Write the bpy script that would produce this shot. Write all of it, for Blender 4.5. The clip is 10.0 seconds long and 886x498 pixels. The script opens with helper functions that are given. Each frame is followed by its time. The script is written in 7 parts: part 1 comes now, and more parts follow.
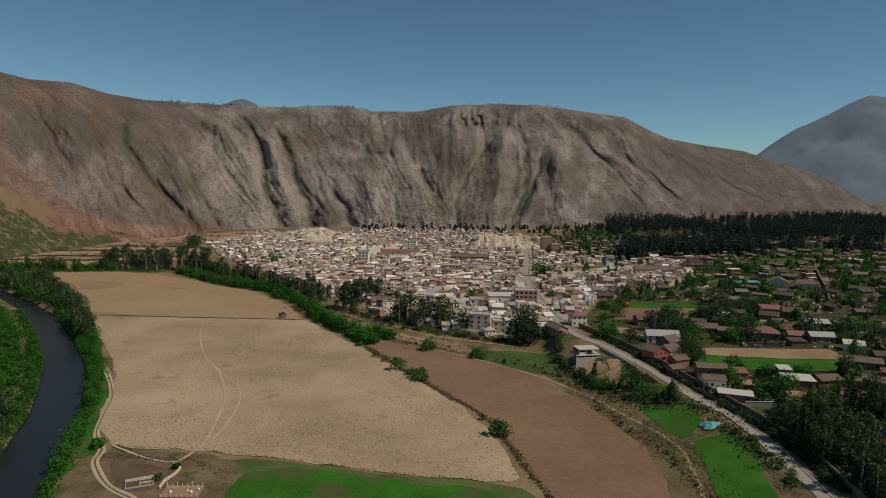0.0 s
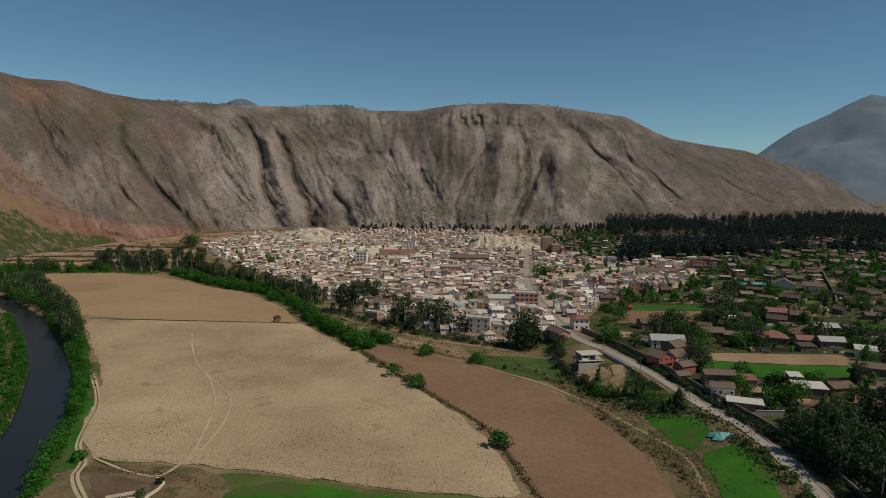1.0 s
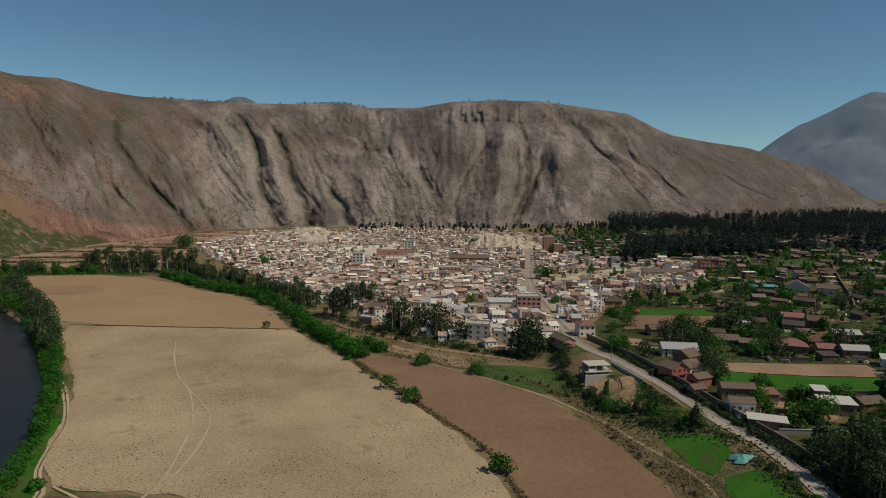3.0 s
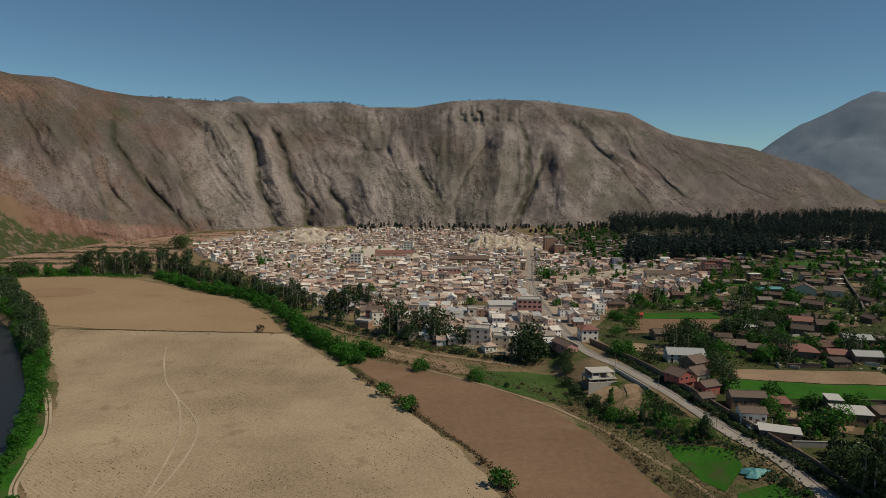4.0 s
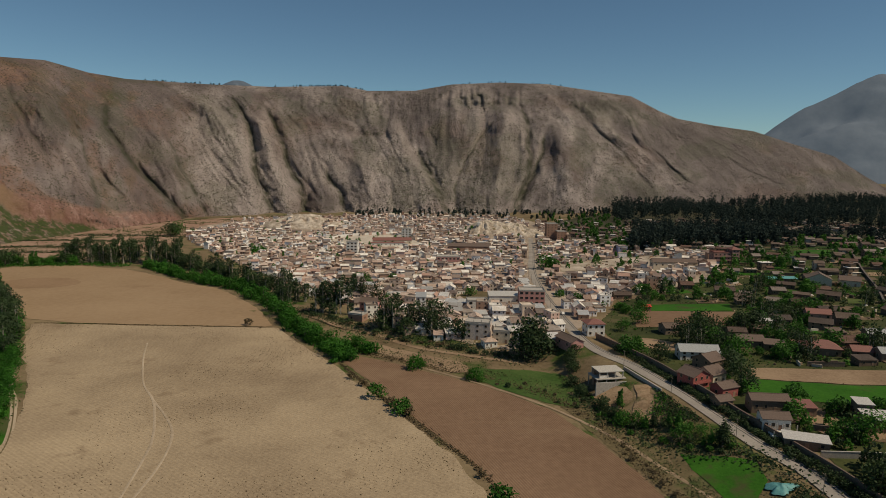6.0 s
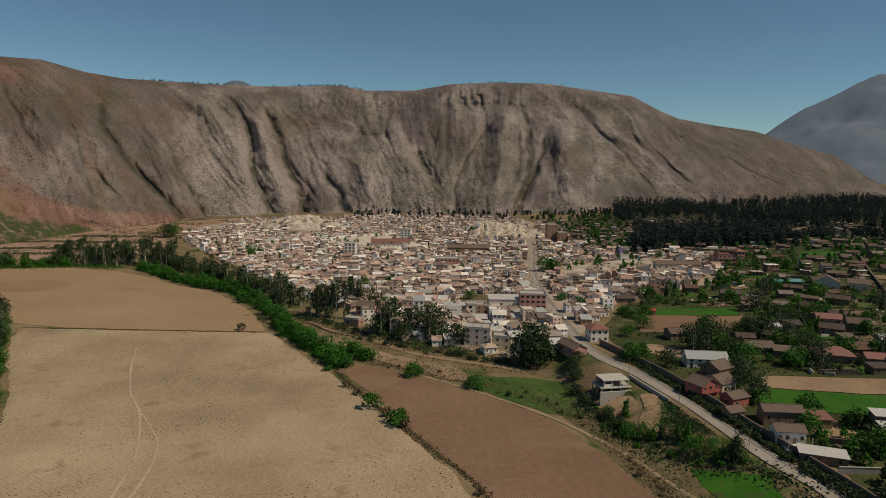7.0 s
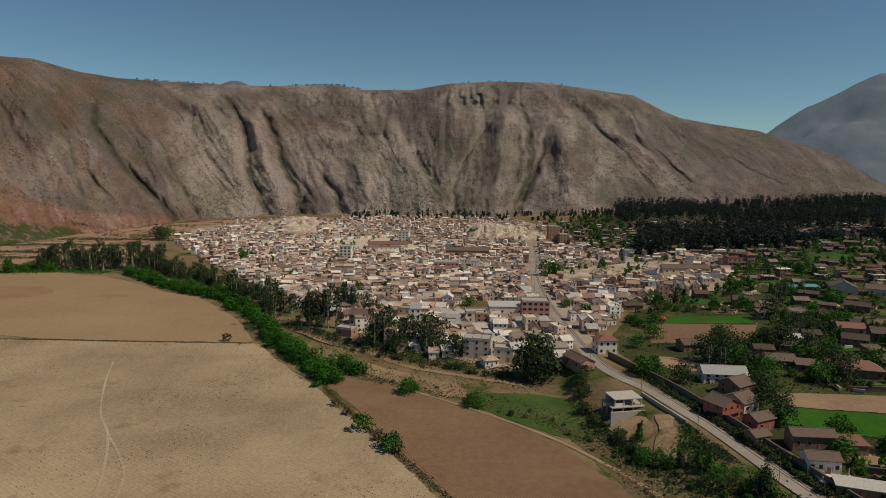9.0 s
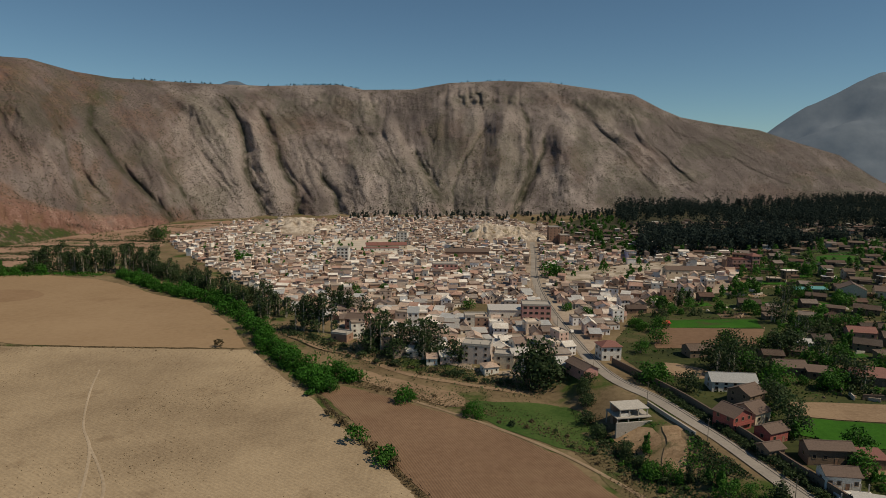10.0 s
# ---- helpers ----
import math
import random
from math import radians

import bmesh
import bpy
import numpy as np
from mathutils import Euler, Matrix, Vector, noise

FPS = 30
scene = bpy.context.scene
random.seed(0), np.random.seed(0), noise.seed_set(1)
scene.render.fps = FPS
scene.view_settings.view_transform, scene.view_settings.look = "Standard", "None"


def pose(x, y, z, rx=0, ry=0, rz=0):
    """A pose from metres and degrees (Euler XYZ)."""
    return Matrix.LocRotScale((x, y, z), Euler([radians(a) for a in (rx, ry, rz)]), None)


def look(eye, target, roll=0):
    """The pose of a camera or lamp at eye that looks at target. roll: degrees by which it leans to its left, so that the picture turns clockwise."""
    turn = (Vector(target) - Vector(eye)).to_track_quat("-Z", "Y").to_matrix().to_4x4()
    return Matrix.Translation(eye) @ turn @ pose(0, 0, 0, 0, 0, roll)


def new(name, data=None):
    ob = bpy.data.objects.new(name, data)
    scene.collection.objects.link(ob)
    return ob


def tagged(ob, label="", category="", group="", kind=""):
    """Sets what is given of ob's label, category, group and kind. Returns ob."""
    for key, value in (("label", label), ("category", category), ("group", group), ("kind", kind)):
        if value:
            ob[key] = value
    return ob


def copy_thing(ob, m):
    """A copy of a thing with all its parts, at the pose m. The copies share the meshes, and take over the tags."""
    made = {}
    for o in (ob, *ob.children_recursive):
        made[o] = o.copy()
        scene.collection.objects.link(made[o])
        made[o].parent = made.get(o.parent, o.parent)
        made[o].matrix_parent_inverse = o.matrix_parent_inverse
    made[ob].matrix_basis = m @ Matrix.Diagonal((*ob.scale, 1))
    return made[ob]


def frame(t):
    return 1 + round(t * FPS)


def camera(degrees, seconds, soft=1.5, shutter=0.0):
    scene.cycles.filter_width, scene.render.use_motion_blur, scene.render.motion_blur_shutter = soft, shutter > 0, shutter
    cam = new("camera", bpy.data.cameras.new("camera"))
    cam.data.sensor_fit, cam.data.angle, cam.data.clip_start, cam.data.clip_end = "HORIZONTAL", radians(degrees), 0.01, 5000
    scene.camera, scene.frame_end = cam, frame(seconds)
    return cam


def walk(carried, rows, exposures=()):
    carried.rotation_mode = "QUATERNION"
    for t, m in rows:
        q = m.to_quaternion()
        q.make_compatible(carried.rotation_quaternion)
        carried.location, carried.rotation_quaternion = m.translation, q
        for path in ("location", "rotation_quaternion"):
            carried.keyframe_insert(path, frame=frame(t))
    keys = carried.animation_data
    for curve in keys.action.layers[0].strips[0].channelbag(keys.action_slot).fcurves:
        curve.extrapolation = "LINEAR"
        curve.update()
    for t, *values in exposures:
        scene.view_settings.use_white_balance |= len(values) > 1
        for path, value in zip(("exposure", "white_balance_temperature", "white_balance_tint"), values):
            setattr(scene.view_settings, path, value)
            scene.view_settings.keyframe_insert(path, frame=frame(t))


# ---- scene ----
cam = camera(68.7, 10.0, soft=0.6)
PATH = [
    (0, (1.276, -1.398, 94.899), (1.26, 0.589, 94.676), 1.2),
    (0.5, (1.652, 3.713, 94.937), (1.636, 5.701, 94.714), 1.2),
    (1, (1.992, 8.814, 94.991), (1.976, 10.802, 94.767), 1.2),
    (1.5, (2.306, 13.912, 95.055), (2.29, 15.9, 94.829), 1.2),
    (2, (2.623, 19.069, 95.119), (2.606, 21.056, 94.892), 1.2),
    (2.5, (2.966, 24.276, 95.169), (2.949, 26.263, 94.94), 1.1),
    (4, (4.021, 39.916, 95.281), (4.004, 41.903, 95.05), 1.1),
    (4.5, (4.412, 45.064, 95.293), (4.395, 47.05, 95.063), 1.0),
    (5, (4.846, 50.189, 95.282), (4.828, 52.175, 95.049), 1.0),
    (5.5, (5.217, 55.337, 95.275), (5.199, 57.318, 94.998), 1.0),
    (7, (6.175, 70.868, 95.14), (6.157, 72.849, 94.864), 1.0),
    (7.5, (6.411, 75.977, 95.11), (6.393, 77.958, 94.833), 0.9),
    (8, (6.611, 81.075, 95.071), (6.593, 83.056, 94.794), 0.9),
    (8.5, (6.8, 86.186, 95.027), (6.782, 88.167, 94.751), 0.9),
    (9, (7.056, 91.273, 94.995), (7.039, 93.254, 94.72), 0.9),
    (9.5, (7.369, 96.301, 94.97), (7.352, 98.282, 94.696), 0.9),
    (10, (7.718, 101.245, 94.959), (7.702, 103.226, 94.684), 0.8),
]
walk(cam, [(t, look(eye, target, roll)) for t, eye, target, roll in PATH], exposures=[(0.0, -.03, 7300, 7.5), (4.7, -.03, 7300, 7.5), (5.5, -.05, 7750, 9.5), (10.0, -.05, 7750, 9.5)])

# ---- sky and sun ----
SUN_DIR = Vector((0.60, -0.20, 0.77)).normalized()     # from the place towards the sun
world = bpy.data.worlds.new("sky")
scene.world = world
world.use_nodes = True
wn = world.node_tree.nodes
sky = wn.new("ShaderNodeTexSky")
sky.sky_type = 'NISHITA'
sky.sun_disc = False
sky.sun_elevation = math.asin(SUN_DIR.z)
sky.sun_rotation = math.atan2(SUN_DIR.x, SUN_DIR.y)
sky.altitude = 2900
sky.air_density = 1.0
sky.dust_density = 0.6
sky.ozone_density = 3.0
wn["Background"].inputs["Strength"].default_value = 0.069
tone = wn.new("ShaderNodeMix")
tone.data_type, tone.blend_type = 'RGBA', 'MULTIPLY'
tone.inputs["Factor"].default_value, tone.inputs["B"].default_value = 1.0, (.74, .985, 1.03, 1)
world.node_tree.links.new(sky.outputs["Color"], tone.inputs["A"])
world.node_tree.links.new(tone.outputs["Result"], wn["Background"].inputs["Color"])
sun = new("sun", bpy.data.lights.new("sun", 'SUN'))
sun.data.energy = 3.05
sun.data.angle = radians(0.5)
sun.data.color = (1.0, 0.92, 0.80)
sun.matrix_basis = look((0, 0, 900), Vector((0, 0, 900)) - SUN_DIR)

# ---- numbers: noise, lie of the land ----
rng = np.random.default_rng(7)
rnd = random.Random(11)


def S(a, b, t):
    t = np.clip((np.asarray(t, float) - a) / (b - a), 0, 1)
    return t * t * (3 - 2 * t)


def vnoise(x, y, seed=0):
    """Smooth value noise in -1..1."""
    x, y = np.asarray(x, float), np.asarray(y, float)
    xi, yi = np.floor(x).astype(np.int64), np.floor(y).astype(np.int64)
    fx, fy = x - xi, y - yi
    fx, fy = fx * fx * (3 - 2 * fx), fy * fy * (3 - 2 * fy)

    def cell(a, b):
        n = (a * 374761393 + b * 668265263 + seed * 974634777) & 0xFFFFFFFF
        n = ((n ^ (n >> 13)) * 1274126177) & 0xFFFFFFFF
        return ((n ^ (n >> 16)) & 0xFFFF) / 32767.5 - 1
    top = cell(xi, yi) * (1 - fx) + cell(xi + 1, yi) * fx
    low = cell(xi, yi + 1) * (1 - fx) + cell(xi + 1, yi + 1) * fx
    return top * (1 - fy) + low * fy


def fbm(x, y, octaves=4, seed=0):
    return sum(vnoise(x * 2 ** k, y * 2 ** k, seed + k) / 2 ** k for k in range(octaves))


# main road: y, x, height along its middle
ROAD_Y = [60, 150, 232, 262, 298, 330, 366, 461, 552, 642, 760, 900, 1100]
ROAD_X = [108, 113, 116, 106, 95, 86, 73, 70, 73, 81, 96, 112, 140]
ROAD_Z = [2, 2.5, 3.0, 5.5, 8.0, 8.2, 8.0, 6.0, 3.0, 0.0, -5, -9, -11]
# river: y, x along its middle
RIVER_Y = [-700, -300, 60, 150, 185, 215, 245, 275, 310, 360, 420, 470, 540, 640]
RIVER_X = [60, -20, -86, -118, -131, -141.5, -153, -168.5, -188, -223, -270, -320, -400, -520]


def river_off(x, y):
    return np.asarray(x, float) - np.interp(y, RIVER_Y, RIVER_X)


def land(x, y):
    """Height of the valley floor."""
    x, y = np.asarray(x, float), np.asarray(y, float)
    base = -0.024 * np.clip(y - 420, 0, 580)
    w = S(-32, -6, x - np.interp(y, ROAD_Y, ROAD_X))
    z = base + (np.interp(y, ROAD_Y, ROAD_Z) - base) * w
    z = z + 0.06 * np.clip(x - 112, 0, 260) * (1 - .6 * S(600, 1000, y)) * S(120, 260, y)
    z = z + 6 * S(470, 580, y) * S(130, 230, x) * (1 - S(700, 900, y)) * (1 - S(420, 600, x))
    z = z + 2.2 * S(0, 14, y - (368 - .42 * (x - 38))) * S(-220, -80, x) * (1 - w)
    z = z + 19 * np.exp(-((x + 206) / 62) ** 2 - ((y - 1000) / 45) ** 2)
    z = z + 17 * np.exp(-((x - 52) / 34) ** 2 - ((y - 935) / 38) ** 2) + 11 * np.exp(-((x - 100) / 34) ** 2 - ((y - 935) / 34) ** 2)
    return z - 3.6 * (1 - S(7.5, 13.5, np.abs(river_off(x, y))))


def hz(x, y):
    return float(land(x, y))


# mountain front: column, distance of its foot and of its crest, height of the crest
COLS = [-450, 0, 60, 130, 200, 260, 320, 400, 500, 620, 660, 740, 800, 880, 960, 1050, 1100, 1150, 1180, 1240, 1310, 1380, 1450, 1500, 1540, 1750]
SKYL = [60, 130, 145, 150, 170, 180, 184, 189, 193, 192, 200, 200, 190, 187, 190, 203, 210, 235, 247, 258, 268, 290, 310, 340, 362, 372]
FOOT_U = [-450, 0, 150, 273, 380, 560, 800, 1000, 1200, 1400, 1525, 1750]
FOOT_Y = [430, 690, 850, 1020, 1180, 1320, 1340, 1350, 1480, 1750, 2050, 2700]
CREST_Y = [900, 1130, 1280, 1420, 1530, 1640, 1700, 1740, 1850, 2080, 2350, 3100]
# spurs on the front: reach to the west at top and bottom, reach to the east, height, roundness, then column and share of the height, from the top down
SPURS = [
    (26, 62, 18, 44, 30, 0.45, (888, 0.72), (889, 0.56), (882, 0.35), (869, 0.05)),
    (14, 20, 9, 16, 13, 0.4, (913, 0.6), (924, 0.44), (923, 0.31), (904, 0.16)),
    (24, 44, 34, 70, 24, 0.6, (978, 0.61), (988, 0.46), (995, 0.28), (995, 0.05)),
    (60, 105, 10, 22, 30, 0.45, (706, 0.7), (718, 0.53), (747, 0.36), (775, 0.21), (795, 0.04)),
    (34, 60, 40, 70, 22, 0.85, (650, 0.44), (660, 0.32), (670, 0.18), (677, 0.02)),
    (20, 34, 20, 36, 20, 0.85, (580, 0.28), (585, 0.18), (591, 0.02)),
    (40, 46, 16, 20, 20, 0.5, (364, 0.82), (413, 0.68), (444, 0.49), (459, 0.31), (473, 0.05)),
    (14, 26, 14, 22, 18, 0.6, (473, 0.67), (495, 0.46), (512, 0.29), (531, 0.06)),
    (22, 32, 18, 26, 15, 0.7, (205, 0.56), (236, 0.4), (263, 0.25)),
    (30, 36, 24, 30, 14, 0.6, (109, 0.65), (161, 0.43), (197, 0.29)),
    (22, 40, 18, 34, 13, 0.7, (311, 0.66), (325, 0.42), (354, 0.14)),
    (14, 20, 10, 18, 9, 0.5, (809, 0.42), (797, 0.33), (787, 0.23)),
    (16, 30, 14, 30, 10, 0.6, (665, 1.0), (660, 0.86), (665, 0.7)),
    (30, 40, 14, 22, 10, 0.5, (995, 0.91), (1079, 0.61), (1136, 0.48), (1187, 0.33)),
    (26, 40, 14, 24, 9, 0.5, (1053, 0.9), (1129, 0.61), (1215, 0.36)),
    (30, 50, 18, 30, 8, 0.6, (1168, 0.8), (1273, 0.56), (1369, 0.37)),
    (18, 30, 18, 30, 10, 0.6, (957, 0.9), (981, 0.77), (1005, 0.67)),
    (20, 30, 16, 24, 10, 0.5, (124, 0.87), (120, 0.74), (133, 0.61)),
]
# gullies: half width, depth, then the same
GULLIES = [
    (15, 17, (227, 0.79), (227, 0.58), (254, 0.45), (285, 0.32), (342, 0.12), (359, 0.03)),
    (15, 18, (425, 0.87), (445, 0.72), (466, 0.56), (474, 0.31), (496, 0.15), (510, 0.0)),
    (13, 14, (488, 0.76), (501, 0.63), (516, 0.5), (537, 0.33), (557, 0.15), (555, 0.0)),
    (9, 10, (325, 0.59), (342, 0.44), (359, 0.28), (391, 0.06)),
    (9, 9, (172, 0.57), (188, 0.47), (200, 0.34), (214, 0.25)),
    (11, 12, (588, 0.38), (595, 0.29), (618, 0.19), (629, 0.01)),
    (9, 9, (569, 0.25), (560, 0.17), (556, 0.01)),
    (13, 15, (741, 0.55), (763, 0.36), (784, 0.21), (801, 0.01)),
    (8, 8, (880, 0.65), (863, 0.58), (844, 0.5), (820, 0.36), (814, 0.22), (815, 0.02)),
    (13, 12, (917, 0.75), (931, 0.53), (931, 0.29), (913, 0.13), (902, 0.0)),
    (11, 12, (959, 0.56), (954, 0.45), (938, 0.31), (923, 0.18), (911, 0.03)),
    (9, 7, (1005, 0.79), (1053, 0.6), (1101, 0.42), (1139, 0.23)),
    (8, 7, (1079, 0.87), (1120, 0.65), (1168, 0.46), (1215, 0.31)),
    (8, 6, (1139, 0.83), (1187, 0.65), (1244, 0.43)),
    (8, 6, (1019, 0.32), (1029, 0.21), (1033, 0.05)),
    (7, 6, (670, 0.98), (677, 0.8), (681, 0.65)),
    (7, 6, (698, 0.89), (695, 0.75), (691, 0.58)),
    (7, 5, (650, 0.24), (673, 0.14), (677, 0.02)),
    (6, 5, (864, 0.24), (865, 0.03)),
    (8, 8, (66, 0.8), (76, 0.66), (105, 0.51), (133, 0.41)),
    (7, 6, (277, 0.45), (289, 0.32), (311, 0.21)),
    (8, 6, (1225, 0.77), (1282, 0.59), (1349, 0.42)),
    (8, 6, (1254, 0.61), (1302, 0.45), (1359, 0.33)),
]


# the talus apron at the west end: column, top of the red scree, top of the tan fan, top of the green slope
APRON_U = [-150, 0, 50, 110, 150, 200, 270, 300]
APRON_TOP = [.67, .564, .451, .305, .225, .14, .01, -.1]
FAN_TOP = [.45, .33, .305, .225, .17, .11, .009, -.1]
SLOPE_TOP = [.325, .259, .212, .13, .105, .07, -.02, -.1]

RILLS = []
_r = random.Random(19)
for _ in range(120):
    _u, _v = _r.uniform(-40, 1480), _r.uniform(.35, .96)
    _len = _r.uniform(.15, .5)
    _run = float(np.interp(_u, [0, 200, 430, 550, 650, 750, 820, 900, 960, 1030, 1150, 1500], [300, 230, 200, 150, 115, 85, 5, -15, 30, 140, 190, 220])) * _len
    RILLS.append((_r.uniform(5, 9), _r.uniform(1, 3.6), (_u, _v), (_u + .4 * _run + _r.uniform(-8, 8), _v - .5 * _len), (_u + _run + _r.uniform(-10, 10), max(0, _v - _len))))


def front(u, v, streaks=False):
    """A point of the mountain front: column u, share v of the way from foot to crest (beyond 1: the plateau behind)."""
    u, v = np.asarray(u, float), np.asarray(v, float)
    a = (u - 797) / 1149
    y0, y1 = np.interp(u, FOOT_U, FOOT_Y), np.interp(u, FOOT_U, CREST_Y)
    level = 312.4 + 0.0194 * (u - 797)
    z1 = 95 + (level - np.interp(u, COLS, SKYL)) / 1149 * y1
    z0 = land(a * y0, y0) - 8
    z1 = np.maximum(z1, z0 + 3)
    y = y0 + (y1 - y0) * v
    k = np.clip(v, 0, 1)
    z = z0 + (z1 - z0) * (0.55 * k + 0.45 * k * k * (3 - 2 * k) + .05 * np.sin(k * 9 + u / 60) * k * (1 - k) * 2)
    tall = np.clip((z1 - z0) / 220, 0.1, 1.2)
    win = (.85 + .15 * S(0, .12, v)) * (1 - .86 * S(.82, 1.0, v))
    lean = np.interp(u, [-200, 0, 200, 330, 430, 550, 650, 750, 820, 900, 960, 1030, 1150, 1300, 1500], [320, 290, 230, 215, 195, 150, 115, 85, 10, -15, 30, 130, 190, 220, 220])
    uw = u - lean * np.clip(1 - v, 0, 1) ** .8 + 14 * vnoise(u / 70, v * 2.5, 5) + 5 * vnoise(u / 24, v * 7, 6)
    rough = 1 - .9 * S(.03, -.05, v - np.interp(u, APRON_U, APRON_TOP))
    g = 4.0 * (np.abs(vnoise(uw / 46, v * 1.6, 21)) - .3) + 2.2 * (np.abs(vnoise(uw / 20, v * 3.2, 22)) - .3)
    g = g + 2.2 * (np.abs(vnoise(uw / 8.5, v * 6, 23)) - .3) + 1.0 * (np.abs(vnoise(uw / 4.2, v * 8, 24)) - .3)
    g = g + 5 * vnoise(u / 60, v * 3.2, 36) + 3 * vnoise(u / 26, v * 8, 37) + 1.9 * fbm(u / 9, v * 22, 4, 31)
    wander = 4 * vnoise(u / 160, v * 8, 3) + 2.4 * vnoise(u / 60, v * 19, 4)
    crown = u * 0
    for w0, w1, e0, e1, hgt, soft, *line in SPURS:
        vs, us = [q[1] for q in line][::-1], [q[0] for q in line][::-1]
        top, low = vs[-1], vs[0]
        s = np.clip((top - v) / (top - low), 0, 1)
        off = u + wander - np.interp(v, vs, us)
        d = np.clip(1 - np.where(off < 0, -off / (w0 + (w1 - w0) * s), off / (e0 + (e1 - e0) * s)), 0, 1)
        ends = S(top + .05, top - .08, v) * S(low - .12, low + .03, v)
        crown = np.maximum(crown, S(8, 1, np.abs(off) + 3 * vnoise(u / 6, v * 40, 47)) * ends * (.2 if hgt > 22 else 1))
        g = g + 1.0 * hgt * (d * (1 - soft) + soft * d * d * (3 - 2 * d)) * ends / win.clip(.3)
    bed = u * 0
    for w, deep, *line in GULLIES + RILLS:
        vs, us = [q[1] for q in line][::-1], [q[0] for q in line][::-1]
        d = np.clip(1 - np.abs(u + wander - np.interp(v, vs, us)) / (w * (1.25 - .4 * v)), 0, 1)
        ends = S(vs[-1] + .03, vs[-1] - .1, v) * S(vs[0] - .06, vs[0] + .03, v)
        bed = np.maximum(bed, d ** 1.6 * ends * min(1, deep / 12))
        g = g - .8 * deep * (.55 * d + .45 * d * d) * ends / win.clip(.3)
    # crags under the crest
    g = g + 7 * np.abs(vnoise(u / 9, v * 9, 41)) * S(.70, .78, v) * (1 - S(.93, .97, v)) * S(740, 800, u) * (1 - S(880, 960, u)) * 2.4
    g = g + 6 * np.abs(vnoise(u / 7, v * 12, 45)) * S(.74, .82, v) * (1 - S(.93, .97, v)) * S(480, 560, u) * (1 - S(1000, 1100, u))
    vc = .02 + .26 * (1 - u / 340)
    cliff = S(375, 345, u) * S(60, 110, u)
    g = g * rough
    g = g + cliff * (11 * S(vc - .045, vc + .02, v) * (1 - S(vc + .03, vc + .3, v)) + 4.5 * np.abs(vnoise(u / 4.5, v * 3, 43)) * S(.07, .03, np.abs(v - vc))) / win.clip(.3)
    near = 1 - 1.05 * tall * win * g / y          # relief stands out towards the valley
    y, z = y * near, 95 + (z - 95) * near
    z = z - np.clip(v - 1, 0, 9) * (y1 - y0) * .05
    if streaks:
        return np.stack([a * y, y, z], -1), .5 + .5 * fbm(uw / 9, v * 2.4, 4, 35), bed, fbm(uw / 34, v * 2.6, 3, 38), cliff * S(.075, .045, np.abs(v - vc)), crown
    return np.stack([a * y, y, z], -1)


# ---- materials ----
def nodes_of(name):
    m = bpy.data.materials.new(name)
    m.use_nodes = True
    n, l = m.node_tree.nodes, m.node_tree.links
    return m, n, l, n["Principled BSDF"]


def noise_tex(n, l, vec, scale, detail=4.0, rough=0.6):
    t = n.new("ShaderNodeTexNoise")
    t.inputs["Scale"].default_value, t.inputs["Detail"].default_value, t.inputs["Roughness"].default_value = scale, detail, rough
    l.new(vec, t.inputs["Vector"])
    return t.outputs["Fac"]


def ramp(n, l, fac, stops, mode='LINEAR'):
    r = n.new("ShaderNodeValToRGB")
    r.color_ramp.interpolation = mode
    e = r.color_ramp.elements
    while len(e) < len(stops):
        e.new(0.5)
    for el, (p, c) in zip(e, stops):
        el.position, el.color = p, (*c, 1)
    l.new(fac, r.inputs["Fac"])
    return r.outputs["Color"]


def mix(n, l, a, b, fac, kind='MIX'):
    m = n.new("ShaderNodeMix")
    m.data_type, m.blend_type = 'RGBA', kind
    for sock, val in ((m.inputs["Factor"], fac), (m.inputs["A"], a), (m.inputs["B"], b)):
        if isinstance(val, (int, float)):
            sock.default_value = val
        elif isinstance(val, tuple):
            sock.default_value = (*val, 1)
        else:
            l.new(val, sock)
    return m.outputs["Result"]


def maths(n, l, op, a, b=0.0):
    m = n.new("ShaderNodeMath")
    m.operation = op
    for sock, val in zip(m.inputs, (a, b)):
        if isinstance(val, (int, float)):
            sock.default_value = val
        else:
            l.new(val, sock)
    return m.outputs[0]


def bump(n, l, bsdf, height, strength, dist):
    b = n.new("ShaderNodeBump")
    b.inputs["Strength"].default_value, b.inputs["Distance"].default_value = strength, dist
    l.new(height, b.inputs["Height"])
    l.new(b.outputs["Normal"], bsdf.inputs["Normal"])


